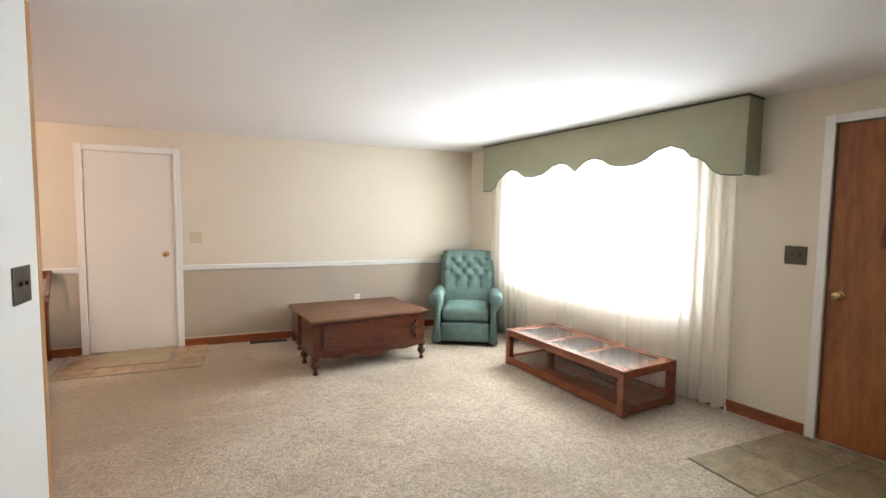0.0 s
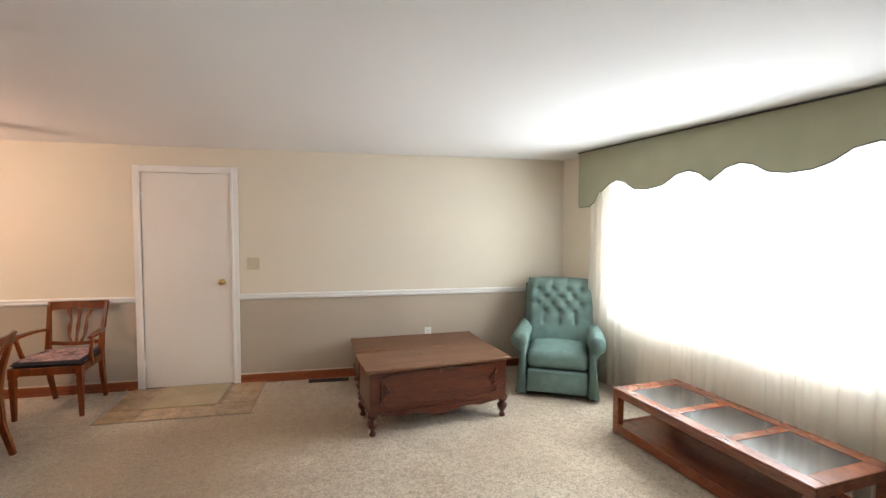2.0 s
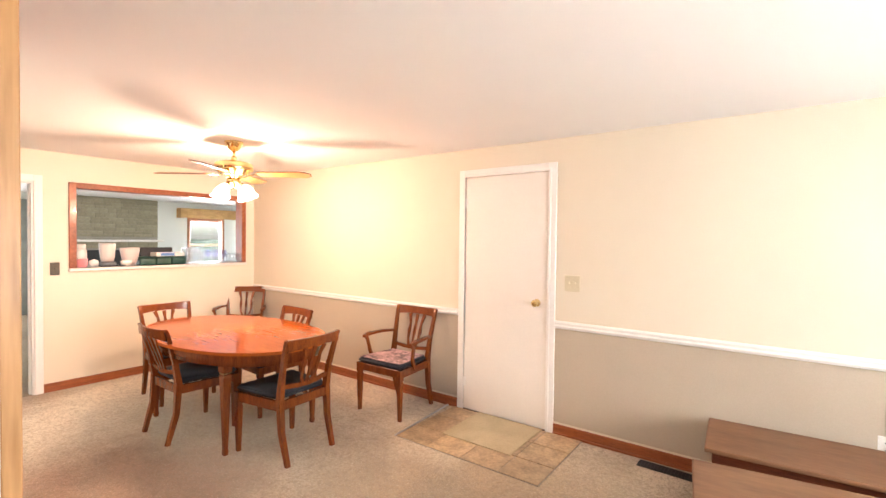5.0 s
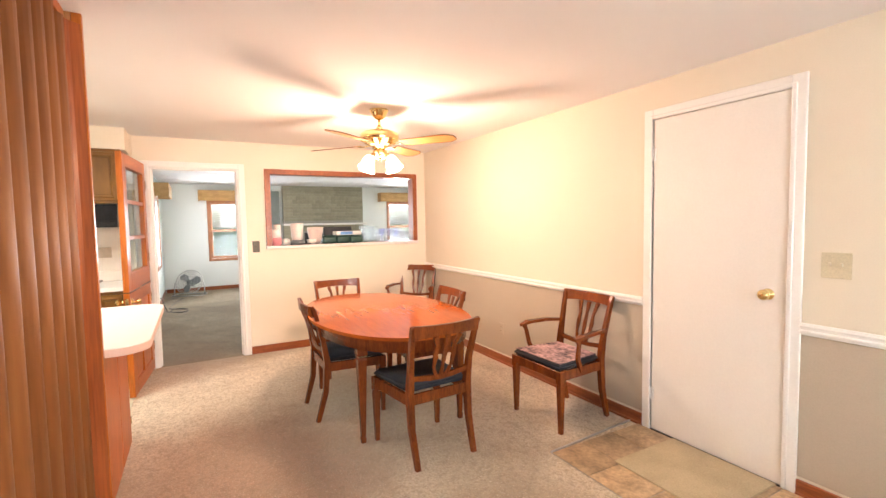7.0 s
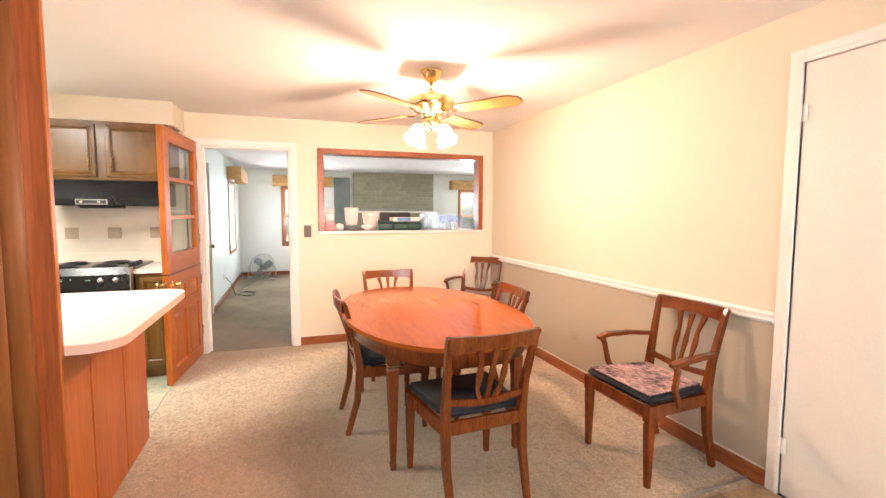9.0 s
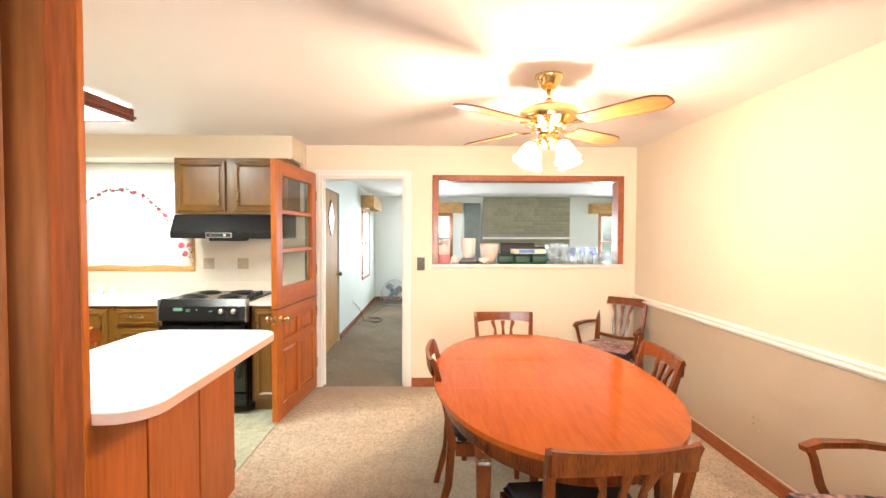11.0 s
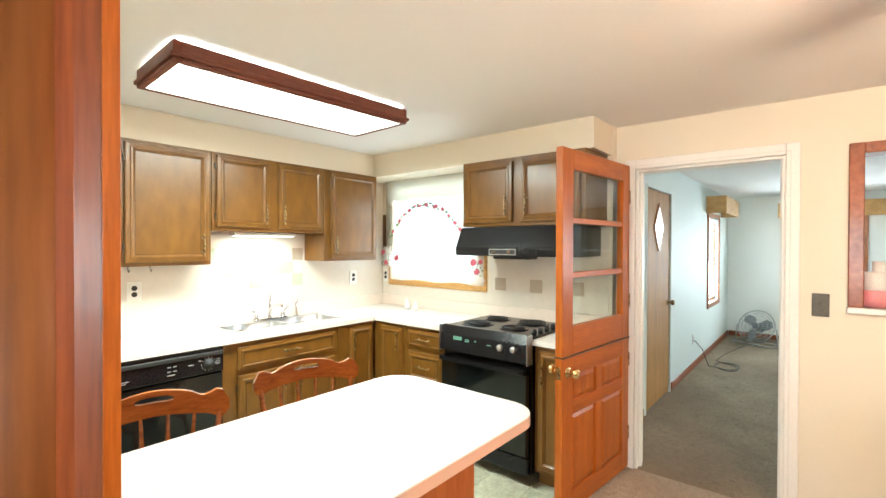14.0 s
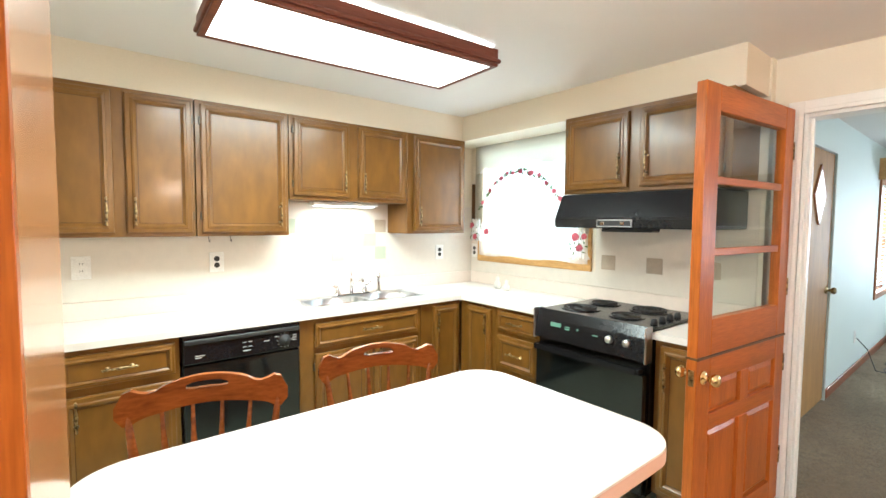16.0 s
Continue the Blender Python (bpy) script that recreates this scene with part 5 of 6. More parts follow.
cabinet(SW(-1.105), 0.70, UZ0, UZ1, UD, [(0.02, 0.335, UZ0 + 0.02, UZ1 - 0.02, (0.30, UZ0 + 0.13, True)), (0.385, 0.685, UZ0 + 0.02, UZ1 - 0.02, (0.42, UZ0 + 0.13, True))], "walnut-stained double wall cabinet with raised-panel doors", group=G1)
cabinet(SW(-1.81), 0.515, UZ0, UZ1, UD, [(0.025, 0.495, UZ0 + 0.02, UZ1 - 0.02, (0.455, UZ0 + 0.13, True))], "wide single-door walnut-stained wall cabinet with hooks below", group=G1)
cabinet(SW(-2.33), 0.885, 1.61, UZ1, UD, [(0.025, 0.405, 1.635, UZ1 - 0.02, (0.37, 1.735, True)), (0.475, 0.86, 1.635, UZ1 - 0.02, (0.515, 1.735, True))], "short double walnut-stained cabinet above the sink", group=G1)
cabinet(SW(-3.22), 0.57, UZ0, UZ1, UD, [(0.055, 0.545, UZ0 + 0.02, UZ1 - 0.02, (0.10, UZ0 + 0.13, True))], "single-door walnut-stained wall cabinet beside the corner", group=G1)
WW = lambda y: pose(KX, y, 0, 0, 0, 90)           # against the west wall: local -y points east, x runs north
cabinet(WW(1.795), 0.965, 1.655, 2.137, 0.375, [(0.03, 0.44, 1.68, 2.11, (0.395, 1.80, True)), (0.51, 0.93, 1.68, 2.11, (0.555, 1.80, True))], "walnut-stained double wall cabinet over the range hood", group=G1)
bm = bmesh.new()
for x in (-2.02, -1.90):
    pts = [(x, 0.62, 1.39), (x, 0.62, 1.36), (x, 0.635, 1.345), (x, 0.65, 1.352), (x, 0.652, 1.362)]
    sweep(bm, pts, 0.004, square=False, seg=6)
hk = part("cup_hooks", bm, BLACKR)
tagged(hk, "two small dark cup hooks under a wall cabinet", "hook")
bm = box(-3.03, -2.53, 0.60, 0.68, 1.582, 1.608, 0.004)
tl = thing("under_cabinet_light", "slim white under-cabinet fluorescent strip above the sink", "lamp", pose(0, 0, 0))
part("housing", bm, OUTLETW, tl)
part("tube", box(-3.0, -2.56, 0.605, 0.675, 1.576, 1.582), mat("lit_tube", (0.95, 0.95, 0.9), 0.5, emit=(1, 1, 0.92, 4)), tl)
lamp("under_cabinet_tube", "AREA", pose(-2.78, 0.64, 1.572), 3.2, (1, 0.99, 0.88), 0.44, 0.06)
bd = thing("cork_board", "narrow dark board hanging in the corner beside the window", "board", pose(KX + 0.012, 0.56, 1.6))
part("panel", box(-0.011, 0.01, -0.04, 0.07, -0.22, 0.22, 0.003), CABIN, bd)

# base cabinets, south run
G2 = "kitchen base cabinets"
BD = 0.535
cabinet(SW(-0.66), 1.01, 0, 0.893, BD, [(0.02, 0.50, 0.13, 0.68, (0.46, 0.60, True)), (0.54, 0.99, 0.13, 0.68, (0.60, 0.60, True))], "walnut-stained base cabinet with drawers", "base cabinet", G2, True, [(0.02, 0.50, 0.715, 0.868), (0.54, 0.99, 0.715, 0.868)])
cabinet(SW(-2.285), 0.875, 0, 0.893, BD, [(0.09, 0.45, 0.13, 0.68, (0.41, 0.60, True)), (0.49, 0.84, 0.13, 0.68, (0.53, 0.60, True))], "walnut-stained sink base with a false drawer front", "base cabinet", G2, True, [(0.09, 0.84, 0.715, 0.862)])
cabinet(SW(-3.165), 0.36, 0, 0.893, BD, [(0.10, 0.34, 0.13, 0.868, (0.13, 0.76, True))], "narrow corner base cabinet door", "base cabinet", G2, True)
WD = 0.585
cabinet(WW(1.037), 0.363, 0, 0.893, WD, [(0.085, 0.333, 0.13, 0.868, (0.295, 0.76, True))], "narrow corner base cabinet beside the drawers", "base cabinet", G2, True)
cabinet(WW(1.405), 0.40, 0, 0.893, WD, [], "base cabinet with a stack of three drawers beside the range", "base cabinet", G2, True, [(0.03, 0.37, 0.735, 0.868), (0.03, 0.37, 0.48, 0.705), (0.03, 0.37, 0.14, 0.44)])
cabinet(WW(2.525), 0.24, 0, 0.893, WD, [(0.03, 0.215, 0.13, 0.868, (0.065, 0.72, True))], "narrow base cabinet between range and dutch door", "base cabinet", G2, True)

ctr = tagged(new("worktop"), "off-white speckled laminate worktop round the corner", "worktop")
SX0, SX1, SY0, SY1 = -3.29, -2.42, 0.56, 0.905
for a, b, c, d in cuts(KX, -0.66, KY, 1.07, [(SX0, SX1, SY0, SY1)]) + [[KX, -3.51, 1.07, 1.812]]:
    part("slab", box(a, b, c, d, 0.897, 0.930), COUNTER, ctr)
part("slab", box(KX, -3.51, 2.52, 2.775, 0.897, 0.930), COUNTER, ctr)
bm = bmesh.new()
bx(bm, KX + 0.02, -0.66, KY, KY + 0.02, 0.930, 1.03, 0.003)
bx(bm, KX, KX + 0.02, KY, 2.775, 0.930, 1.03, 0.003)
part("upstand", bm, mat("pinkish_laminate", (0.78, 0.68, 0.60), 0.3, spread=0.04, scale=20), ctr, "pinkish laminate upstand")
bm = bmesh.new()
bx(bm, KX + 0.004, -0.66, KY + 0.001, KY + 0.006, 1.031, 1.61)
bx(bm, KX + 0.001, KX + 0.006, KY, 0.60, 1.031, 1.61)
bx(bm, KX + 0.001, KX + 0.006, 1.80, 2.775, 1.031, 1.61)
bx(bm, KX + 0.001, KX + 0.006, 0.60, 1.80, 1.031, 1.13)
spl = struct("backsplash", bm, BACKSPL, "cream speckled backsplash")
for i, (x, z, g) in enumerate(((-2.42, 1.44, 1), (-2.79, 1.44, 0), (-3.15, 1.44, 0), (-2.60, 1.335, 1), (-2.97, 1.335, 1), (-3.06, 1.335, 1), (-3.15, 1.23, 1), (-2.79, 1.23, 1))):
    part("tile", box(x - 0.05, x + 0.05, KY + 0.006, KY + 0.009, z - 0.05, z + 0.05, 0.001), GTILE if g else BTILE, spl, "pale green glazed tile" if g else "beige glazed tile")
for y, z in ((1.90, 1.205), (2.22, 1.205), (2.55, 1.205)):
    part("tile", box(KX + 0.006, KX + 0.009, y - 0.052, y + 0.052, z - 0.05, z + 0.05, 0.001), BTILE, spl, "beige glazed tile")

# sink with two bowls and a tap
sink = thing("double_sink", "stainless steel double-bowl kitchen sink let into the worktop", "sink", pose(0, 0, 0))
bm = bmesh.new()
for a, b, c, d in cuts(SX0 - 0.012, SX1 + 0.012, SY0 - 0.012, SY1 + 0.012, [(-3.265, -2.870, SY0 + 0.075, SY1 - 0.02), (-2.840, -2.445, SY0 + 0.075, SY1 - 0.02)]):
    bx(bm, a, b, c, d, 0.930, 0.934)
part("rim", bm, STEEL, sink)
for x0, x1 in ((-3.265, -2.870), (-2.840, -2.445)):
    y0, y1, zb = SY0 + 0.075, SY1 - 0.02, 0.775
    bm = bmesh.new()
    t = [bm.verts.new(p) for p in ((x0, y0, 0.9335), (x1, y0, 0.9335), (x1, y1, 0.9335), (x0, y1, 0.9335))]
    q = [bm.verts.new(p) for p in ((x0 + 0.02, y0 + 0.02, zb), (x1 - 0.02, y0 + 0.02, zb), (x1 - 0.02, y1 - 0.02, zb), (x0 + 0.02, y1 - 0.02, zb))]
    for i in range(4):
        bm.faces.new((t[i], t[(i + 1) % 4], q[(i + 1) % 4], q[i]))
    bm.faces.new(q)
    bmesh.ops.bevel(bm, geom=[e for e in bm.edges if not e.is_boundary], offset=0.025, segments=3, affect="EDGES")
    part("bowl", bm, STEEL, sink, "", True)
    bm = bmesh.new()
    lathe(bm, [(0.04, 0), (0.035, 0.003), (0.01, 0.001)], 16, pose((x0 + x1) / 2, (y0 + y1) / 2, zb))
    part("drain", bm, CHROME, sink, "", True)
tap = thing("kitchen_tap", "chrome two-handle kitchen tap with side spray", "tap", pose(-2.85, 0.597, 0.934) @ Matrix.Diagonal((1.1, 1, 1.3, 1)))
part("base_plate", box(-0.13, 0.13, -0.028, 0.028, 0, 0.012, 0.005, 2), CHROME, tap)
bm = bmesh.new()
sweep(bm, [(0, 0, 0.01), (0, 0, 0.05), (0, 0.03, 0.075), (0, 0.16, 0.105), (0, 0.175, 0.095)], [0.03, 0.024, 0.022, 0.018, 0.018], square=False, seg=12)
sweep(bm, [(0, 0, 0.05), (0, 0, 0.12), (0, 0.004, 0.165)], [0.02, 0.022, 0.014], square=False, seg=12)
part("spout", bm, CHROME, tap, "", True)
for sx in (-1, 1):
    bm = bmesh.new()
    lathe(bm, [(0.022, 0.01), (0.020, 0.03), (0.012, 0.04), (0.012, 0.05)], 14, pose(sx * 0.10, 0, 0))
    sweep(bm, [(sx * 0.10, 0, 0.05), (sx * 0.155, -0.005, 0.068)], [0.018, 0.010], square=False, seg=10)
    part("handle", bm, CHROME, tap, "", True)
bm = bmesh.new()
lathe(bm, [(0.02, 0), (0.018, 0.015), (0.011, 0.03), (0.013, 0.08), (0.017, 0.10), (0.010, 0.115)], 14, pose(-0.21, 0, -0.004))
part("spray", bm, CHROME, tap, "chromed side spray", True)

# dishwasher
dw = thing("dishwasher", "black built-in dishwasher with a dial", "dishwasher", SW(-1.675) @ Matrix.Diagonal((1, 0.885, 1.022, 1)))
part("door", box(0.005, 0.605, -0.62, -0.02, 0.11, 0.72, 0.006), BLACKG, dw)
part("control_panel", box(0.005, 0.605, -0.632, -0.02, 0.725, 0.872, 0.008, 2), BLACKM, dw)
part("handle_lip", box(0.01, 0.60, -0.645, -0.632, 0.828, 0.852, 0.004), BLACKR, dw)
bm = bmesh.new()
lathe(bm, [(0.032, 0), (0.030, 0.014), (0.012, 0.018), (0.010, 0.030)], 20, pose(0.515, -0.632, 0.782, 90))
part("dial", bm, BLACKR, dw, "", True)
for x, z, w in ((0.06, 0.765, 0.045), (0.06, 0.755, 0.03), (0.29, 0.80, 0.018), (0.32, 0.80, 0.018), (0.29, 0.775, 0.018), (0.32, 0.775, 0.018), (0.40, 0.79, 0.03), (0.56, 0.80, 0.022), (0.56, 0.787, 0.022), (0.56, 0.774, 0.022), (0.46, 0.805, 0.012), (0.29, 0.755, 0.04)):
    part("print", box(x, x + w, -0.6335, -0.632, z, z + 0.004), MARK, dw, "small pale unreadable lettering")
bm = bmesh.new()
for k in range(11):
    a = k * 2 * math.pi / 12
    bx(bm, 0.515 + 0.040 * math.cos(a) - 0.002, 0.515 + 0.040 * math.cos(a) + 0.002, -0.6335, -0.632, 0.782 + 0.040 * math.sin(a) - 0.002, 0.782 + 0.040 * math.sin(a) + 0.002)
part("dial_marks", bm, MARK, dw, "pale marks round the dial")
part("kickplate", box(0.005, 0.605, -0.55, -0.02, 0, 0.105), BLACKR, dw)

# range and hood
rg = thing("range", "black slide-in electric range with four coil burners", "cooker", WW(1.815))
part("body", box(0.002, 0.70, -0.62, 0, 0.08, 0.905), BLACKM, rg)
part("oven_door", box(0.01, 0.692, -0.665, -0.62, 0.20, 0.715, 0.006), BLACKG, rg, "black glass oven door")
bm = bmesh.new()
sweep(bm, [(0.03, -0.70, 0.735), (0.67, -0.70, 0.735)], 0.03, 0.022, side=(0, 0, 1))
for x in (0.03, 0.67):
    bx(bm, x - 0.012, x + 0.012, -0.70, -0.62, 0.722, 0.748, 0.003)
part("door_handle", bm, BLACKM, rg)
bm = bmesh.new()
prism(bm, [(-0.62, 0.775), (-0.675, 0.785), (-0.66, 0.90), (-0.63, 0.955), (-0.60, 0.955)], 0.0, 0.702)
bmesh.ops.transform(bm, matrix=Matrix(((0, 0, 1, 0), (1, 0, 0, 0), (0, 1, 0, 0), (0, 0, 0, 1))), verts=bm.verts)
part("control_panel", bm, BLACKM, rg)
for x in (-0.002, 0.696):
    part("trim", box(x, x + 0.008, -0.678, -0.61, 0.775, 0.958, 0.002), STEEL, rg, "steel edge trim")
part("drawer", box(0.01, 0.692, -0.655, -0.62, 0.085, 0.19, 0.005), BLACKM, rg)
part("cooktop", box(-0.004, 0.706, -0.61, -0.02, 0.93, 0.948, 0.006, 2), BLACKM, rg)
for x, y, r in ((0.17, -0.44, 0.10), (0.47, -0.44, 0.08), (0.17, -0.17, 0.08), (0.47, -0.17, 0.10)):
    bm = bmesh.new()
    lathe(bm, [(r + 0.018, 0.948), (r + 0.014, 0.953), (r + 0.004, 0.950)], 28, pose(x, y, 0))
    part("drip_ring", bm, BLACKM, rg, "", True)
    bm = bmesh.new()
    t = np.linspace(0, 2 * math.pi * 3.6, 90)
    sweep(bm, [(x + (0.02 + (r - 0.02) * u / t[-1]) * math.cos(u), y + (0.02 + (r - 0.02) * u / t[-1]) * math.sin(u), 0.958) for u in t], 0.010, 0.008, square=False, seg=6, side=(0, 0, 1))
    part("burner", bm, IRON, rg, "coil burner", True)
for y in (-0.50, -0.41, -0.32, -0.23):
    bm = bmesh.new()
    lathe(bm, [(0.018, 0.948), (0.017, 0.962), (0.012, 0.975), (0.008, 0.976)], 14, pose(0.655, y, 0))
    part("knob", bm, BLACKR, rg, "", True)
DISPLAY = mat("clock_display", (0.10, 0.16, 0.12), 0.3, emit=(0.3, 0.8, 0.5, 0.25))
for x, z, w, h in ((0.12, 0.865, 0.07, 0.022), (0.22, 0.86, 0.03, 0.006), (0.30, 0.868, 0.008, 0.008), (0.22, 0.872, 0.03, 0.004), (0.40, 0.86, 0.03, 0.004)):
    part("display", box(x, x + w, -0.669, -0.660, z, z + h), DISPLAY, rg, "small green clock display")
for x in (0.50, 0.60):
    bm = bmesh.new()
    lathe(bm, [(0.022, 0), (0.020, 0.015), (0.014, 0.022)], 16, pose(x, -0.665, 0.86, 84))
    part("dial", bm, STEEL, rg, "silver oven dial", True)
hood = thing("range_hood", "black range hood with a small silver switch panel", "range hood", WW(1.82))
bm = bmesh.new()
prism(bm, [(0, 1.445), (-0.50, 1.445), (-0.505, 1.50), (-0.43, 1.648), (0, 1.652)], 0.0, 0.90)
bmesh.ops.transform(bm, matrix=Matrix(((0, 0, 1, 0), (1, 0, 0, 0), (0, 1, 0, 0), (0, 0, 0, 1))), verts=bm.verts)
bmesh.ops.bevel(bm, geom=list(bm.edges), offset=0.006, segments=2, affect="EDGES")
part("canopy", bm, BLACKM, hood)
part("switch_panel", box(0.30, 0.515, -0.510, -0.503, 1.452, 1.495, 0.002), STEEL, hood)
part("switch_inlay", box(0.308, 0.507, -0.513, -0.509, 1.459, 1.488, 0.001), BLACKR, hood)
for x in (0.34, 0.46):
    part("switch", box(x - 0.012, x + 0.012, -0.518, -0.513, 1.464, 1.482, 0.002), CHROME, hood)
part("lamp_cover", box(0.30, 0.60, -0.46, -0.36, 1.425, 1.446, 0.006), BLACKR, hood)

for m, mt_, k, lb in ((SW(-1.30), OUTLETW, "light", "white duplex outlet on the backsplash"), (SW(-1.965), OUTLETW, "dark", "white outlet plate with dark sockets under the cabinets"), (SW(-3.745), OUTLETW, "dark", "white outlet plate with dark sockets near the corner")):
    plate("wall_outlet", m @ pose(0, -0.006, 1.215), 0.085, 0.125, mt_, lb, k, "kitchen outlets")
plate("wall_outlet", WW(0.555) @ pose(0, -0.006, 1.22), 0.075, 0.12, OUTLETW, "white outlet plate with dark sockets beside the window", "dark", "kitchen outlets")

# kitchen window with its lace and flower curtain
window("window_5", "y", KX, 1, 0.66, 1.71, 1.19, 2.10, OAK, False)
kc = thing("lace_curtain", "white lace cafe curtain with an arch of printed roses", "curtain", pose(KX + 0.05, 0, 0))
def lace(y0, y1, z0f, z1f, seedn, amp=0.006, pitch=0.05):
    bm = bmesh.new()
    n, rows = 70, 12
    grid = []
    for j in range(rows + 1):
        row = []
        for i in range(n + 1):
            y = y0 + (y1 - y0) * i / n
            lo, hi = z0f(y), z1f(y)
            row.append(bm.verts.new((amp * math.sin(2 * math.pi * y / pitch + 0.6 * math.sin(9 * y)), y, hi + (lo - hi) * j / rows)))
        grid.append(row)
    for a, b in zip(grid, grid[1:]):
        for i in range(n):
            if z1f(y0) > -9:
                bm.faces.new((a[i], a[i + 1], b[i + 1], b[i]))
    return bm
mid = 1.12
def arch(y):
    u = abs(y - mid) / 0.44
    return 1.885 - 0.28 * min(u, 1) ** 2.2 - (0.22 * (u - 1) if u > 1 else 0)
band_low = lambda y: 1.945 - 0.10 * max(0, 1 - (y - 0.61) / 0.14) ** 2 + 0.014 * math.sin(21 * y)
GATHER = sheer("gathered_ivory_lace", (0.46, 0.43, 0.345), 0.05)
part("top_band", lace(0.595, 1.775, band_low, lambda y: 2.165, 1, 0.009, 0.035), GATHER, kc, "gathered opaque lace heading", True)
part("side_fall", lace(0.61, 0.70, lambda y: 1.46, lambda y: 1.9, 3, 0.009, 0.03), GATHER, kc, "gathered lace side", True)
part("side_fall", lace(1.68, 1.77, lambda y: 1.40, lambda y: 1.93, 3, 0.009, 0.03), GATHER, kc, "gathered lace side", True)
part("lower_sheer", lace(0.63, 1.75, lambda y: 1.185 + 0.006 * math.sin(14 * y), lambda y: 2.0, 2, 0.004, 0.08), sheer("thin_white_sheer", (0.95, 0.95, 0.93), 0.5), kc, "thin sheer panel", True, pose(-0.02, 0, 0))
bm = bmesh.new()
sweep(bm, [(0.0, 0.59, 2.150), (0.0, 1.78, 2.150)], 0.014, square=False)
part("rod", bm, OUTLETW, kc)
rnd = random.Random(7)
for y0, y1, z0, z1 in ((0.575, 0.74, 1.315, 1.50), (1.64, 1.80, 1.22, 1.42)):   # the drapes tied back at both sides
    bm = bmesh.new()
    n, rows = 26, 12
    grid = []
    for j in range(rows + 1):
        t = j / rows
        half = (y1 - y0) / 2 * (0.55 + 0.5 * t - 0.15 * math.sin(3.1 * t))
        c = (y0 + y1) / 2
        grid.append([bm.verts.new((0.03 + 0.014 * math.sin(i * 1.5 + 2 * t) + 0.01 * math.sin(i * 0.6), c + half * (2 * i / n - 1), z1 + (z0 - z1) * t + 0.010 * math.sin(i * 1.1))) for i in range(n + 1)])
    for a, b in zip(grid, grid[1:]):
        for i in range(n):
            bm.faces.new((a[i], a[i + 1], b[i + 1], b[i]))
    part("tied_drape", bm, LACE, kc, "gathered lace side drape", True)


def petals(bm, y, z, r, x, n):
    for k in range(n):
        a = 2 * math.pi * k / n + rnd.uniform(0, 0.8)
        q = r * rnd.uniform(0.45, 0.65)
        vs = [bm.verts.new((x + 0.001 * k, y + r * 0.45 * math.cos(a) + q * math.cos(b), z + r * 0.45 * math.sin(a) + q * 0.8 * math.sin(b))) for b in np.linspace(0, 2 * math.pi, 8)[:-1]]
        bm.faces.new(vs)
ROSES = [(0.93, 0.026), (1.25, 0.030), (1.33, 0.022), (1.40, 0.020), (1.475, 0.024), (0.80, 0.022), (0.86, 0.018), (1.53, 0.024), (1.06, 0.020), (1.14, 0.024), (1.0, 0.016), (0.71, 0.022)]
for y, r in ROSES:
    bm = bmesh.new()
    petals(bm, y, arch(y) + rnd.uniform(-0.005, 0.015), r, 0.012, 5)
    part("rose_print", bm, ROSE, kc, "printed rose")
for y, z, r in ((0.80, 1.395, 0.034), (0.62, 1.45, 0.03), (0.66, 1.35, 0.028), (1.70, 1.375, 0.034), (1.735, 1.30, 0.030), (1.77, 1.38, 0.025)):
    bm = bmesh.new()
    petals(bm, y, z, r, 0.054, 6)
    part("rose_print", bm, ROSE, kc, "printed rose")
bm = bmesh.new()
for k in range(64):
    y = mid + 0.46 * (2 * k / 63 - 1) + rnd.uniform(-0.01, 0.01)
    z = arch(y) + rnd.uniform(-0.022, 0.020)
    a, r = rnd.uniform(0, math.pi), rnd.uniform(0.014, 0.026)
    bm.faces.new([bm.verts.new((0.0105, y + p * math.cos(a) - q * math.sin(a), z + p * math.sin(a) + q * math.cos(a))) for p, q in ((-r, 0), (0, r * 0.4), (r, 0), (0, -r * 0.4))])
for k in range(30):
    y, z = rnd.choice(((0.66, 1.41), (1.72, 1.33)))
    y, z = y + rnd.uniform(-0.07, 0.07), z + rnd.uniform(-0.08, 0.08)
    a, r = rnd.uniform(0, math.pi), rnd.uniform(0.010, 0.018)
    bm.faces.new([bm.verts.new((0.053, y + p * math.cos(a) - q * math.sin(a), z + p * math.sin(a) + q * math.cos(a))) for p, q in ((-r, 0), (0, r * 0.4), (r, 0), (0, -r * 0.4))])
tagged(part("leaf_print", bm, LEAFP, kc), "printed green leaves", "", "", "stuff")
sp = thing("shaker_pair", "pair of small white ceramic shakers on the worktop under the window", "shaker", pose(-3.99, 0.98, 0.930))
for dx, dy, s in ((0, 0, 1.0), (0.03, 0.13, 0.85)):
    bm = bmesh.new()
    lathe(bm, [(0.022 * s, 0), (0.03 * s, 0.02 * s), (0.026 * s, 0.05 * s), (0.012 * s, 0.07 * s), (0.017 * s, 0.085 * s), (0.010 * s, 0.10 * s)], 16, pose(dx, dy, 0))
    part("shaker", bm, OUTLETW, sp, "", True)

# ceiling light box
lb_ = thing("fluorescent_ceiling_light", "long fluorescent ceiling light in a dark red-brown wooden frame", "ceiling light", pose(-2.315, 1.725, 0, 0, 0, -2.5))
bm = bmesh.new()
X, Y = 0.625, 0.245
for k, (e, z0, z1) in enumerate(((0.0, 2.272, 2.322), (0.010, 2.254, 2.272), (0.0, 2.237, 2.254))):
    for sx in (-1, 1):
        bx(bm, *sorted((sx * (X + e), sx * (X - 0.03))), -Y - e, Y + e, z0, z1, 0.003)
    for sy in (-1, 1):
        bx(bm, -X + 0.03, X - 0.03, *sorted((sy * (Y + e), sy * (Y - 0.03))), z0, z1, 0.003)
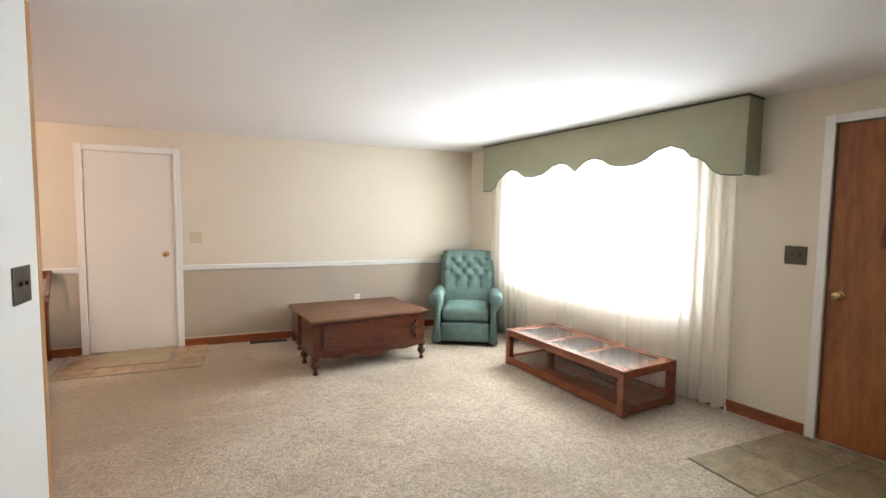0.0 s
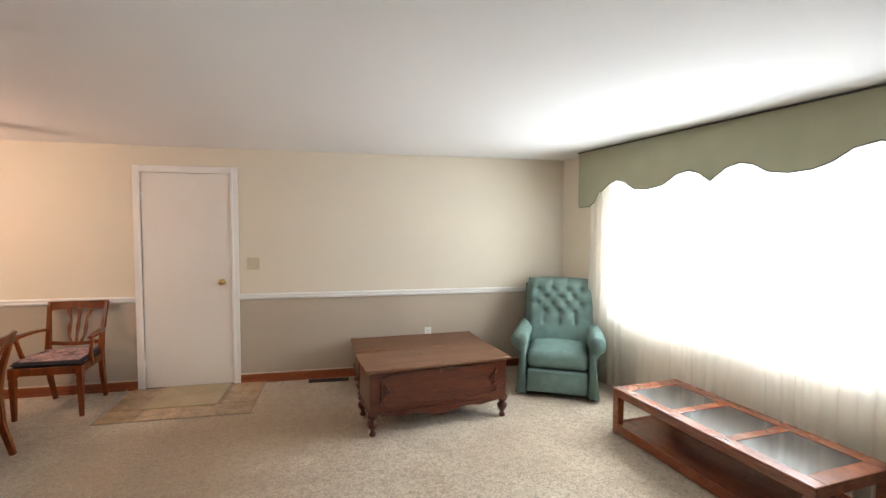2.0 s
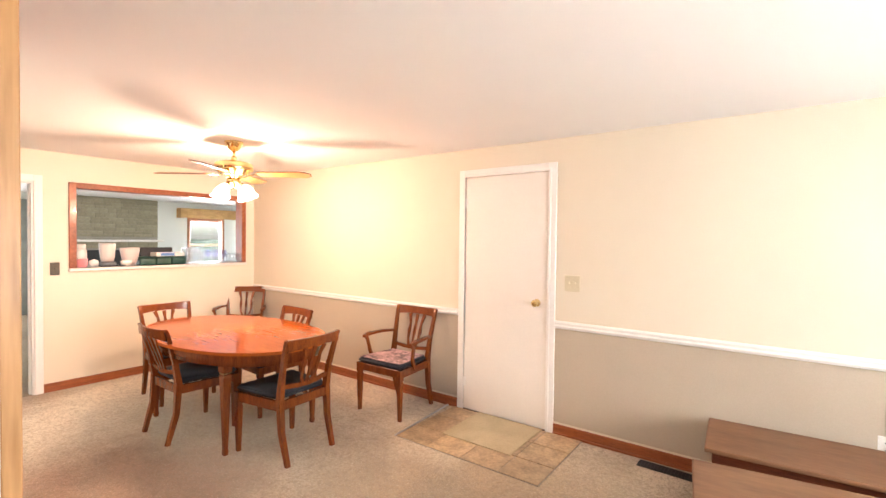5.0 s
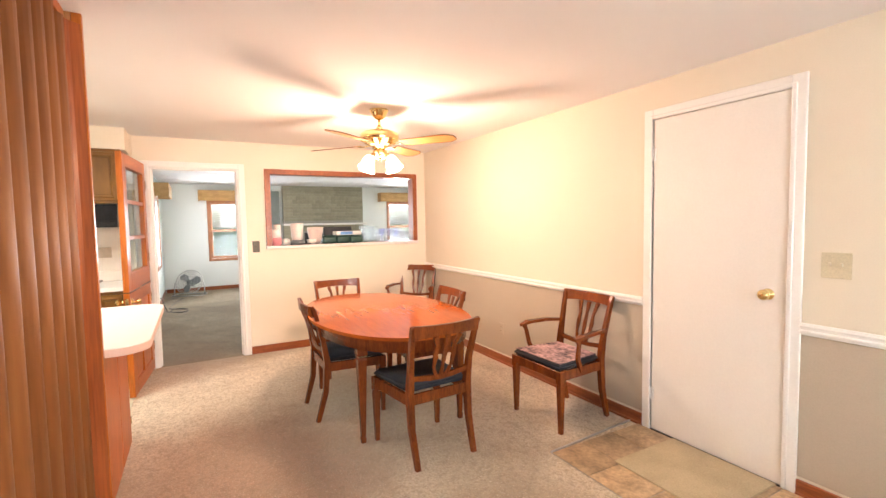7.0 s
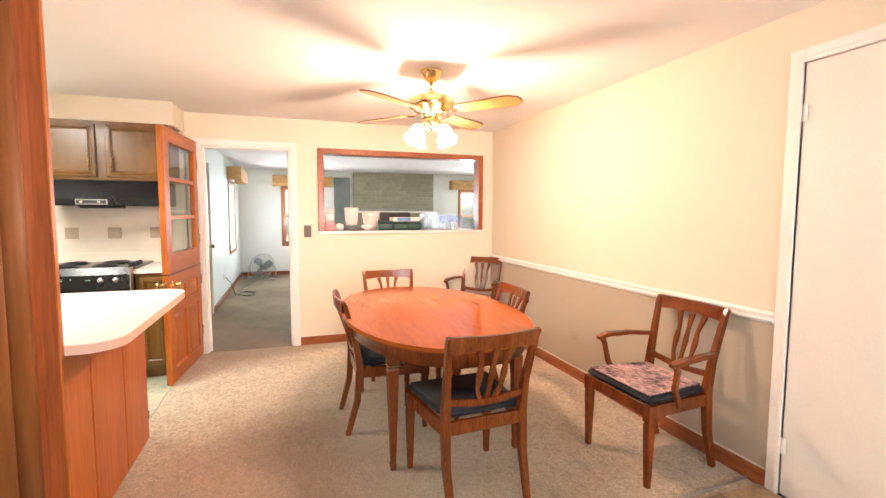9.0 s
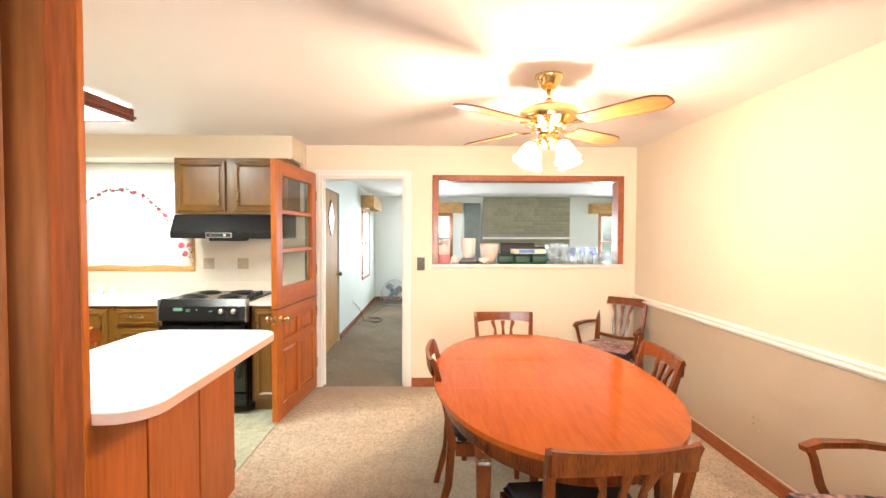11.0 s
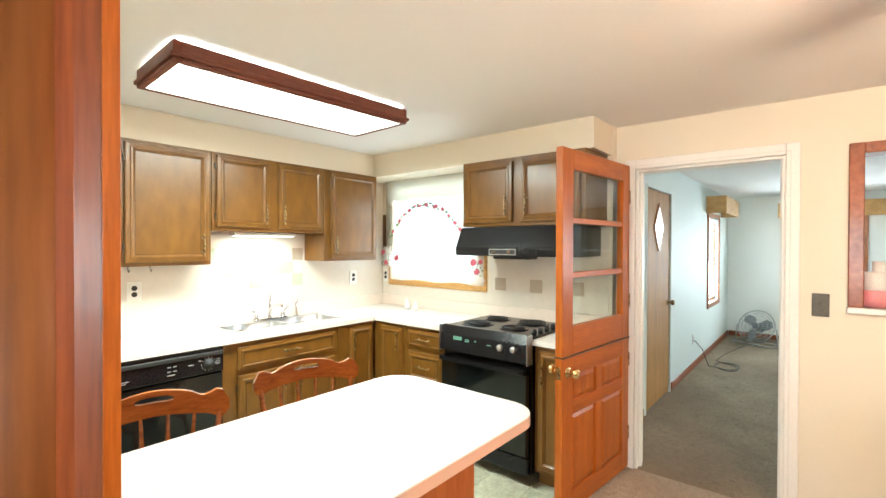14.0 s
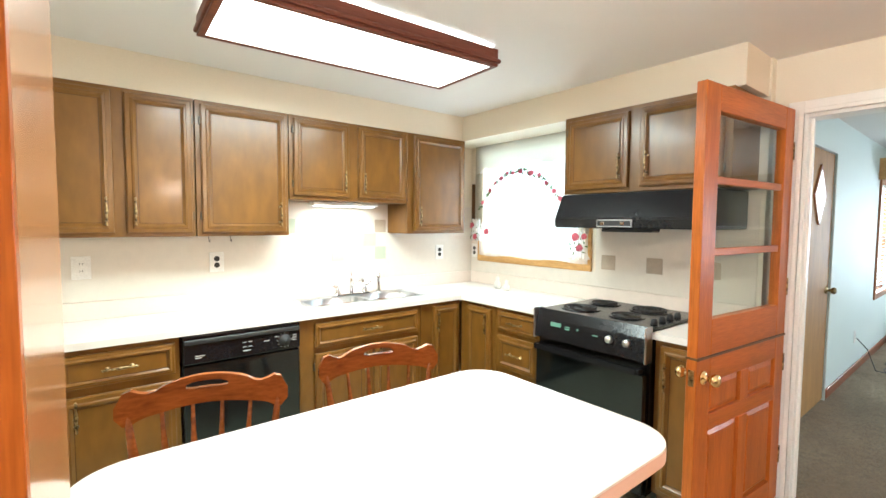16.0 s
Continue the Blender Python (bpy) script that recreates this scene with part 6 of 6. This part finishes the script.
part("frame", bm, BEAM, lb_)
part("diffuser", box(-X + 0.03, X - 0.03, -Y + 0.03, Y - 0.03, 2.240, 2.246), DIFFUSER, lb_, "glowing acrylic diffuser")
# housing emits in place of tube light leaking up, and brightens the ceiling
part("housing", box(-X + 0.03, X - 0.03, -Y + 0.03, Y - 0.008, 2.323, 2.338), mat("leak_glow_housing", (0.85, 0.86, 0.82), 0.5, emit=(0.97, 1.0, 0.9, 7.0)), lb_, "white housing with an added glow for light leaking above the frame")

# breakfast bar
bar = thing("breakfast_bar", "breakfast bar with rounded off-white laminate top on red-brown veneered cabinets", "kitchen island", pose(0, 0, 0))
def rounded(x0, x1, y0, y1, r, n=8):
    pts = []
    for cx, cy, a0 in ((x1 - r, y1 - r, 0), (x0 + r, y1 - r, 90), (x0 + r, y0 + r, 180), (x1 - r, y0 + r, 270)):
        for k in range(n + 1):
            a = radians(a0 + 90 * k / n)
            pts.append((cx + r * math.cos(a), cy + r * math.sin(a)))
    return pts
BX0, BX1, BY0, BY1 = -2.52, -1.245, 2.335, 3.10
bm = bmesh.new()
prism(bm, rounded(BX0, BX1, BY0, BY1, 0.13), 0.872, 0.910)
part("bar_top", bm, COUNTER, bar, "off-white laminate top")
bm = bmesh.new()
ro, ri = rounded(BX0 - 0.0015, BX1 + 0.0015, BY0 - 0.0015, BY1 + 0.0015, 0.1315), rounded(BX0 + 0.02, BX1 - 0.02, BY0 + 0.02, BY1 - 0.02, 0.11)
lo = [bm.verts.new((x, y, 0.871)) for x, y in ro]; hi = [bm.verts.new((x, y, 0.906)) for x, y in ro]
for i in range(len(ro)):
    j = (i + 1) % len(ro)
    bm.faces.new((lo[i], lo[j], hi[j], hi[i]))
part("edge_band", bm, EDGE, bar, "pinkish laminate edge", True)
part("base", box(-2.40, -1.268, 2.50, 2.868, 0.0, 0.871), PANEL, bar)
for a, b in ((-2.397, -2.02), (-2.005, -1.62), (-1.605, -1.27)):
    part("side_panel", box(a, b, 2.868, 2.878, 0.012, 0.868, 0.002), PANEL, bar, "red-brown veneered panel")
part("end_panel", box(-2.41, -2.40, 2.53, 2.865, 0.012, 0.868, 0.002), PANEL, bar)
for z in (0.16, 0.72):
    part("hinge", box(-2.402, -2.386, 2.878, 2.884, z - 0.02, z + 0.02), OLDBRASS, bar)


def bar_chair(m):
    th = thing("kitchen_chair", "maple spindle-back chair with slotted crest rail at the breakfast bar", "chair", m, "spindle-back kitchen chairs")
    bm = bmesh.new()
    n = 24
    top = lambda t: 0.935 + 0.020 * math.cos(t * 3.0) + 0.022 * math.exp(-((abs(t) - 0.88) / 0.10) ** 2) - 0.012 * math.exp(-((abs(t) - 0.62) / 0.10) ** 2)
    bot = lambda t: 0.845 + 0.010 * math.cos(t * 3.1) - 0.018 * math.exp(-((abs(t) - 0.9) / 0.12) ** 2) + 0.004
    yy = lambda t: 0.215 + 0.045 * (1 - t * t)
    grid = []
    for i in range(n + 1):
        t = 2 * i / n - 1
        rows = []
        curl = max(0, (abs(t) - 0.86) / 0.14) ** 2
        lo, hi = bot(t) + 0.026 * curl, top(t) - 0.030 * curl
        slot = 0.012 * max(0, 1 - (t / 0.26) ** 6) ** 0.5 if abs(t) < 0.26 else 0
        c = (lo + hi) / 2 + 0.016
        for zz in (lo, c - slot, c + slot, hi):
            rows.append((t * 0.255, yy(t), zz))
        grid.append(rows)
    V = [[[bm.verts.new((x, y + s * 0.011, z)) for x, y, z in col] for s in (-1, 1)] for col in grid]
    for i in range(n):
        a, b = V[i], V[i + 1]
        t = 2 * (i + 0.5) / n - 1
        for s in (0, 1):
            for k in (0, 1, 2):
                if k == 1 and abs(t) < 0.25:
                    continue
                try:
                    bm.faces.new((a[s][k], b[s][k], b[s][k + 1], a[s][k + 1]))
                except ValueError:
                    pass
        bm.faces.new((a[0][0], b[0][0], b[1][0], a[1][0]))
        bm.faces.new((a[0][3], b[0][3], b[1][3], a[1][3]))
        if abs(t) < 0.25:
            bm.faces.new((a[0][1], b[0][1], b[1][1], a[1][1]))
            bm.faces.new((a[0][2], b[0][2], b[1][2], a[1][2]))
    for e in (0, n):
        for k in (0, 1, 2):
            bm.faces.new((V[e][0][k], V[e][0][k + 1], V[e][1][k + 1], V[e][1][k]))
    bmesh.ops.remove_doubles(bm, verts=bm.verts, dist=1e-4)
    part("crest_rail", bm, MAPLE, th, "slotted curved crest rail")
    for i in range(6):
        t = (i - 2.5) / 2.5
        bm = bmesh.new()
        a, b = Vector((t * 0.17, 0.175 + 0.01 * (1 - t * t), 0.455)), Vector((t * 0.225, yy(t * 0.88), 0.865))
        outer = abs(t) > 0.9
        ws = [0.020, 0.015, 0.032, 0.036, 0.026, 0.015, 0.011] if not outer else [0.026, 0.022, 0.040, 0.024, 0.036, 0.024, 0.018]
        sweep(bm, [a.lerp(b, u) for u in (0, 0.1, 0.25, 0.38, 0.55, 0.8, 1)], ws, square=False, seg=10)
        part("spindle", bm, MAPLE, th, "", True)
    bm = bmesh.new()
    prism(bm, rounded(-0.225, 0.225, -0.215, 0.205, 0.09), 0.425, 0.458)
    part("seat", bm, MAPLE, th)
    for sx in (-1, 1):
        for sy in (-1, 1):
            bm = bmesh.new()
            a, b = Vector((sx * 0.205, sy * 0.205 + (0.02 if sy > 0 else 0), 0)), Vector((sx * 0.15, sy * 0.14, 0.43))
            sweep(bm, [a.lerp(b, u) for u in (0, 0.1, 0.3, 0.5, 0.7, 0.85, 1)], [0.022, 0.030, 0.034, 0.024, 0.040, 0.028, 0.026], square=False, seg=10)
            part("leg", bm, MAPLE, th, "", True)
    bm = bmesh.new()
    for sx in (-1, 1):
        sweep(bm, [(sx * 0.185, -0.18, 0.16), (sx * 0.185, 0, 0.16), (sx * 0.185, 0.19, 0.16)], [0.014, 0.024, 0.014], square=False, seg=8)
    sweep(bm, [(-0.185, 0, 0.16), (0, 0, 0.16), (0.185, 0, 0.16)], [0.014, 0.024, 0.014], square=False, seg=8, side=(0, 0, 1))
    part("stretcher", bm, MAPLE, th, "", True)
    return th


kc1 = bar_chair(pose(-1.552, 2.176, 0, 0, 0, 165))
copy_thing(kc1, pose(-2.21, 2.193, 0, 0, 0, 165))

# dutch door, standing open
dd = tagged(new("dutch_door"), "open orange-stained dutch door with three glass lights", "", "", "structure")
dd.matrix_basis = pose(-4.175, 2.875, 0, 0, 0, -5.5)
DW, DT = 0.87, 0.044
lower = part("lower_leaf", box(0, 0.10, -DT / 2, DT / 2, 0.015, 0.895, 0.003), ORANGE, dd, "lower leaf with raised panels")
for a, b, c, d, hz in ((DW - 0.115, DW, 0.015, 0.895, 0), (0.10, DW - 0.115, 0.015, 0.13, 1), (0.10, DW - 0.115, 0.785, 0.895, 1), (0.10, DW - 0.115, 0.565, 0.64, 1), (0.385, 0.47, 0.13, 0.565, 0), (0.385, 0.47, 0.64, 0.785, 0)):
    part("rail" if hz else "stile", box(a, b, -DT / 2, DT / 2, c, d, 0.002), ORANGEH if hz else ORANGE, lower)
for a, b in ((0.10, 0.385), (0.47, DW - 0.115)):
    for c, d in ((0.13, 0.565), (0.64, 0.785)):
        bm = bmesh.new()
        bx(bm, a, b, -0.006, 0.006, c, d)
        w = 0.028
        for s in (-1, 1):
            lo = [bm.verts.new((x, s * 0.006, z)) for x, z in ((a + 0.008, c + 0.008), (b - 0.008, c + 0.008), (b - 0.008, d - 0.008), (a + 0.008, d - 0.008))]
            hi = [bm.verts.new((x, s * 0.016, z)) for x, z in ((a + w, c + w), (b - w, c + w), (b - w, d - w), (a + w, d - w))]
            for i in range(4):
                bm.faces.new((lo[i], lo[(i + 1) % 4], hi[(i + 1) % 4], hi[i]))
            bm.faces.new(hi)
        part("panel", bm, ORANGE, lower, "raised panel")
upper = part("upper_leaf", box(0, 0.10, -DT / 2, DT / 2, 0.903, 2.062, 0.003), ORANGE, dd, "glazed upper leaf")
for a, b, c, d, hz in ((DW - 0.115, DW, 0.903, 2.062, 0), (0.10, DW - 0.115, 0.903, 1.06, 1), (0.10, DW - 0.115, 1.95, 2.062, 1), (0.10, DW - 0.115, 1.335, 1.368, 1), (0.10, DW - 0.115, 1.645, 1.678, 1)):
    t = DT / 2 if b - a < 0.2 or d - c > 0.05 else 0.014
    part("rail" if hz else "stile", box(a, b, -t, t, c, d, 0.003), ORANGEH if hz else ORANGE, upper)
for c, d in ((1.06, 1.335), (1.368, 1.645), (1.678, 1.95)):
    part("pane", box(0.095, DW - 0.11, -0.002, 0.002, c - 0.004, d + 0.004), PANE, upper, "clear glass light").visible_shadow = False
part("astragal", box(0.0, DW, -DT / 2 - 0.006, DT / 2 + 0.006, 0.893, 0.905, 0.002), CABIN, dd, "dark strip between the leaves")
for s in (-1, 1):
    knob(dd, pose(DW - 0.055, s * DT / 2, 0.815, -90 * s), BRASS)
part("latch_plate", box(DW - 0.001, DW + 0.001, -0.012, 0.012, 0.78, 0.85), OLDBRASS, dd)
for z in (0.25, 0.75, 1.15, 1.85):
    part("hinge", box(-0.006, 0.004, 0.018, 0.026, z - 0.045, z + 0.045), OLDBRASS, dd)

# things on the serving ledge
LX, LZ = -4.30, 1.20
def jar(name, label, category, x, y, prof, material, seg=18, group="", extra=None):
    th = thing(name, label, category, pose(x, y, LZ), group)
    bm = bmesh.new()
    lathe(bm, prof, seg)
    part("body", bm, material, th, "", True)
    if extra:
        bm = bmesh.new()
        lathe(bm, extra[0], seg)
        part(extra[1], bm, extra[2], th, "", True)
    return th
jar("plastic_tub", "pink plastic tub on the serving ledge", "tub", LX + 0.02, 4.12, [(0.055, 0), (0.062, 0.005), (0.068, 0.085), (0.066, 0.09)], PINK, extra=([(0.060, 0.09), (0.058, 0.17), (0.05, 0.185)], "contents", OUTLETW))
jar("tumbler_stack", "stack of pale plastic tumblers", "cup", LX - 0.05, 4.15, [(0.03, 0.0), (0.04, 0.20), (0.04, 0.24)], OUTLETW)
jar("sugar_bowl", "small cream sugar bowl", "bowl", LX + 0.03, 4.235, [(0.03, 0), (0.045, 0.03), (0.04, 0.065), (0.01, 0.08)], OUTLETW)
jar("blender_jug", "clear blender jug with a grey base", "jug", LX, 4.365, [(0.055, 0.055), (0.065, 0.10), (0.075, 0.24), (0.07, 0.25)], mat("milky_jug", (0.72, 0.66, 0.62), 0.3), extra=([(0.075, 0), (0.08, 0.03), (0.06, 0.056)], "base", FANGREY))
tr = thing("wire_rack", "dark wire rack lying under the jug", "rack", pose(LX + 0.02, 4.40, LZ))
bm = bmesh.new()
for k in range(9):
    sweep(bm, [(-0.08, -0.12 + 0.03 * k, 0.012), (0.08, -0.12 + 0.03 * k, 0.012)], 0.005, square=False, seg=6, side=(0, 0, 1))
for x in (-0.08, 0.08):
    sweep(bm, [(x, -0.13, 0.010), (x, 0.13, 0.010)], 0.008, 0.018, square=False, seg=6)
part("wires", bm, BLACKR, tr)
jar("mixing_bowl", "stack of pale pink mixing bowls", "bowl", LX, 4.575, [(0.045, 0), (0.07, 0.05), (0.092, 0.16), (0.094, 0.20), (0.088, 0.20)], mat("pale_pink_melamine", (0.74, 0.62, 0.58), 0.35))
jar("small_bowl", "small off-white bowl on the ledge", "bowl", LX + 0.07, 4.515, [(0.03, 0), (0.05, 0.03), (0.055, 0.06)], OUTLETW)
for i in range(3):
    th = thing("dark_tray", "dark green lidded tray on the serving ledge", "tray", pose(LX, 4.735 + 0.165 * i, LZ), "dark green trays")
    part("tray", box(-0.07, 0.07, -0.08, 0.08, 0, 0.085, 0.02, 3), GREENP, th, "", True)
    part("lid", box(-0.072, 0.072, -0.082, 0.082, 0.087, 0.098, 0.005), GREENP, th)
bk = thing("paper_box", "blue and white printed carton lying on the trays", "box", pose(LX, 4.97, LZ + 0.099, 0, 0, 8))
part("carton", box(-0.06, 0.06, -0.17, 0.16, 0, 0.045, 0.003), OUTLETW, bk)
part("print", box(0.0603, 0.0612, -0.12, 0.04, 0.006, 0.04), BLUEP, bk, "blue printed panel")
part("top_print", box(-0.045, 0.045, -0.13, 0.06, 0.0452, 0.0462), BLUEP, bk, "blue printed panel")
th = thing("dark_box", "dark flat appliance standing behind the trays", "box", pose(LX - 0.10, 4.90, LZ))
part("body", box(-0.03, 0.03, -0.2, 0.15, 0, 0.20, 0.01), BLACKR, th)
STEM = [(0.032, 0), (0.030, 0.003), (0.004, 0.008), (0.004, 0.07), (0.02, 0.085), (0.036, 0.12), (0.034, 0.165)]
TUMB = [(0.026, 0), (0.028, 0.004), (0.034, 0.12)]
TALL = [(0.028, 0), (0.03, 0.004), (0.036, 0.20)]
def glass_thing(name, label, prof, material):
    th = thing(name, label, "glass", None, "glasses on the ledge")
    bm = bmesh.new()
    lathe(bm, prof, 14, caps=False)
    bm.faces.new([v for v in bm.verts][:14])
    part("bowl", bm, material, th, "", True)
    return th
rnd = random.Random(11)
kinds = [("wine_glass", "clear stemmed wine glass", STEM, thin_pane("thin_clear_glass", (0.9, 0.93, 0.95), 2.5, 0.16)), ("wine_glass", "violet-tinted stemmed wine glass", STEM, thin_pane("thin_violet_glass", (0.66, 0.67, 0.86), 2.5, 0.12)), ("tumbler", "clear glass tumbler", TUMB, thin_pane("thin_water_glass", (0.9, 0.92, 0.93), 2.5, 0.18)), ("tumbler", "tall clear glass", TALL, thin_pane("thin_tall_glass", (0.9, 0.93, 0.94), 2.5, 0.2))]
protos = {}
k = 0
for row, dx in ((0, 0.09), (1, 0.0), (2, -0.09)):
    y = 5.19
    while y < 5.80:
        kind = 1 if (5.33 < y < 5.62 and row == 0) else (3 if y < 5.30 else rnd.choice((0, 2, 2, 0)))
        if y > 5.66:
            kind = 2
        m = pose(LX + dx + rnd.uniform(-0.008, 0.008), y, LZ)
        if kind in protos:
            copy_thing(protos[kind], m)
        else:
            protos[kind] = glass_thing(kinds[kind][0], kinds[kind][1] + " on the serving ledge", kinds[kind][2], kinds[kind][3])
            protos[kind].matrix_basis = m
        y += 0.088 + rnd.uniform(0, 0.02)

# ---- den ----
ff = thing("floor_fan", "grey high-velocity floor fan tilted up in the den corner", "fan", pose(-9.50, 3.16, 0, 0, 0, 70))
for sx in (-1, 1):
    bm = bmesh.new()
    sweep(bm, [(sx * 0.28, -0.16, 0.012), (sx * 0.30, 0.0, 0.012), (sx * 0.28, 0.16, 0.012)], 0.022, square=False, side=(1, 0, 0))
    sweep(bm, [(sx * 0.30, 0, 0.012), (sx * 0.285, 0, 0.16), (sx * 0.275, 0, 0.27)], 0.022, square=False)
    part("stand", bm, WIRE, ff, "", True)
bm = bmesh.new()
sweep(bm, [(-0.28, -0.16, 0.012), (0.28, -0.16, 0.012)], 0.02, square=False, side=(0, 0, 1))
sweep(bm, [(-0.28, 0.16, 0.012), (0.28, 0.16, 0.012)], 0.02, square=False, side=(0, 0, 1))
part("cross_tube", bm, WIRE, ff, "", True)
FM = pose(0, 0, 0.275, 68)
for z in (-0.05, 0.06):
    bm = bmesh.new()
    for r in (0.06, 0.12, 0.18, 0.22, 0.255):
        zz = z * (1.0 if r < 0.2 else 0.6 if r < 0.24 else 0)
        sweep(bm, [(r * math.cos(a), r * math.sin(a), zz) for a in np.linspace(0, 2 * math.pi, 33)], 0.005 if r < 0.25 else 0.016, square=False, seg=6, side=(0, 0, 1))
    for k in range(28):
        a = 2 * math.pi * k / 28
        sweep(bm, [(0.05 * math.cos(a), 0.05 * math.sin(a), z), (0.2 * math.cos(a), 0.2 * math.sin(a), z), (0.255 * math.cos(a), 0.255 * math.sin(a), 0)], 0.0035, square=False, seg=5, side=(0, 0, 1))
    part("guard", bm, WIRE, ff, "wire guard", False, FM)
bm = bmesh.new()
lathe(bm, [(0.05, -0.03), (0.05, 0.02), (0.03, 0.04)], 16)
part("hub", bm, FANGREY, ff, "", True, FM)
for k in range(3):
    bm = bmesh.new()
    prism(bm, [(0.03, -0.03), (0.12, -0.09), (0.215, -0.06), (0.225, 0.02), (0.17, 0.07), (0.03, 0.03)], -0.002, 0.002)
    part("fan_blade", bm, FANGREY, ff, "", False, FM @ pose(0, 0, 0, 0, 0, 120 * k + 20) @ pose(0, 0, 0, 18))
bm = bmesh.new()
lathe(bm, [(0.055, -0.16), (0.06, -0.06), (0.04, -0.03)], 16)
part("motor", bm, FANGREY, ff, "", True, FM)
plate("wall_outlet", pose(-7.30, DY, 0.36, 0, 0, 180), 0.075, 0.12, OUTLETW, "white outlet low on the den wall", "light")
bm = bmesh.new()
rnd = random.Random(3)
pts = [(-7.30, 2.72, 0.35), (-7.32, 2.80, 0.25), (-7.38, 2.86, 0.04), (-7.5, 2.95, 0.008)]
for t in np.linspace(0, 9.5, 34):
    pts.append((-7.65 + 0.20 * math.cos(t) + 0.03 * t * 0.3, 3.02 + 0.13 * math.sin(t * 1.04), 0.010 + 0.002 * (t % 2)))
pts += [(-7.9, 2.86, 0.008), (-8.4, 2.9, 0.008), (-9.0, 3.0, 0.008), (-9.4, 3.12, 0.02)]
sweep(bm, pts, 0.008, square=False, seg=6, side=(0, 0, 1))
cb = part("power_cord", bm, BLACKR)
tagged(cb, "loosely coiled dark power cord on the den carpet", "cable")


struct("transition_strip", box(-0.012, 0.0, 0, 0.80, 0, 0.012, 0.002), STEEL, "pale metal edge strip along the tiles", pose(-0.872, 5.19, 0, 0, 0, 4.2))
tiles("floor_entry_north", [-0.87, -0.57, -0.27, 0.03, 0.32], [5.19, 5.45, 5.72, 5.98], SLATE, 3, label="slate tiles in a lit orange-tan in front of the white door")
# darker slate copy: the dim corner's shade is put into the tile colour
tiles("floor_entry_east", [3.24, 3.66, 4.08, 4.5], [0.6, 1.0, 1.42, 1.84, 2.26], mat("shaded_slate", (0.30, 0.235, 0.14), 0.4, spread=0.4, scale=7, fine=50, bump=0.25, depth=0.004, rand=0.2), 5, label="slate tiles in a shaded olive-brown inside the front door")
tiles("floor_kitchen", [-4.1 + 0.3 * i for i in range(10)] + [-1.18], [0.52 + 0.285 * i for i in range(9)], LINO, 9, gap=0.003, h=0.007, label="mottled green-cream vinyl floor of the kitchen")
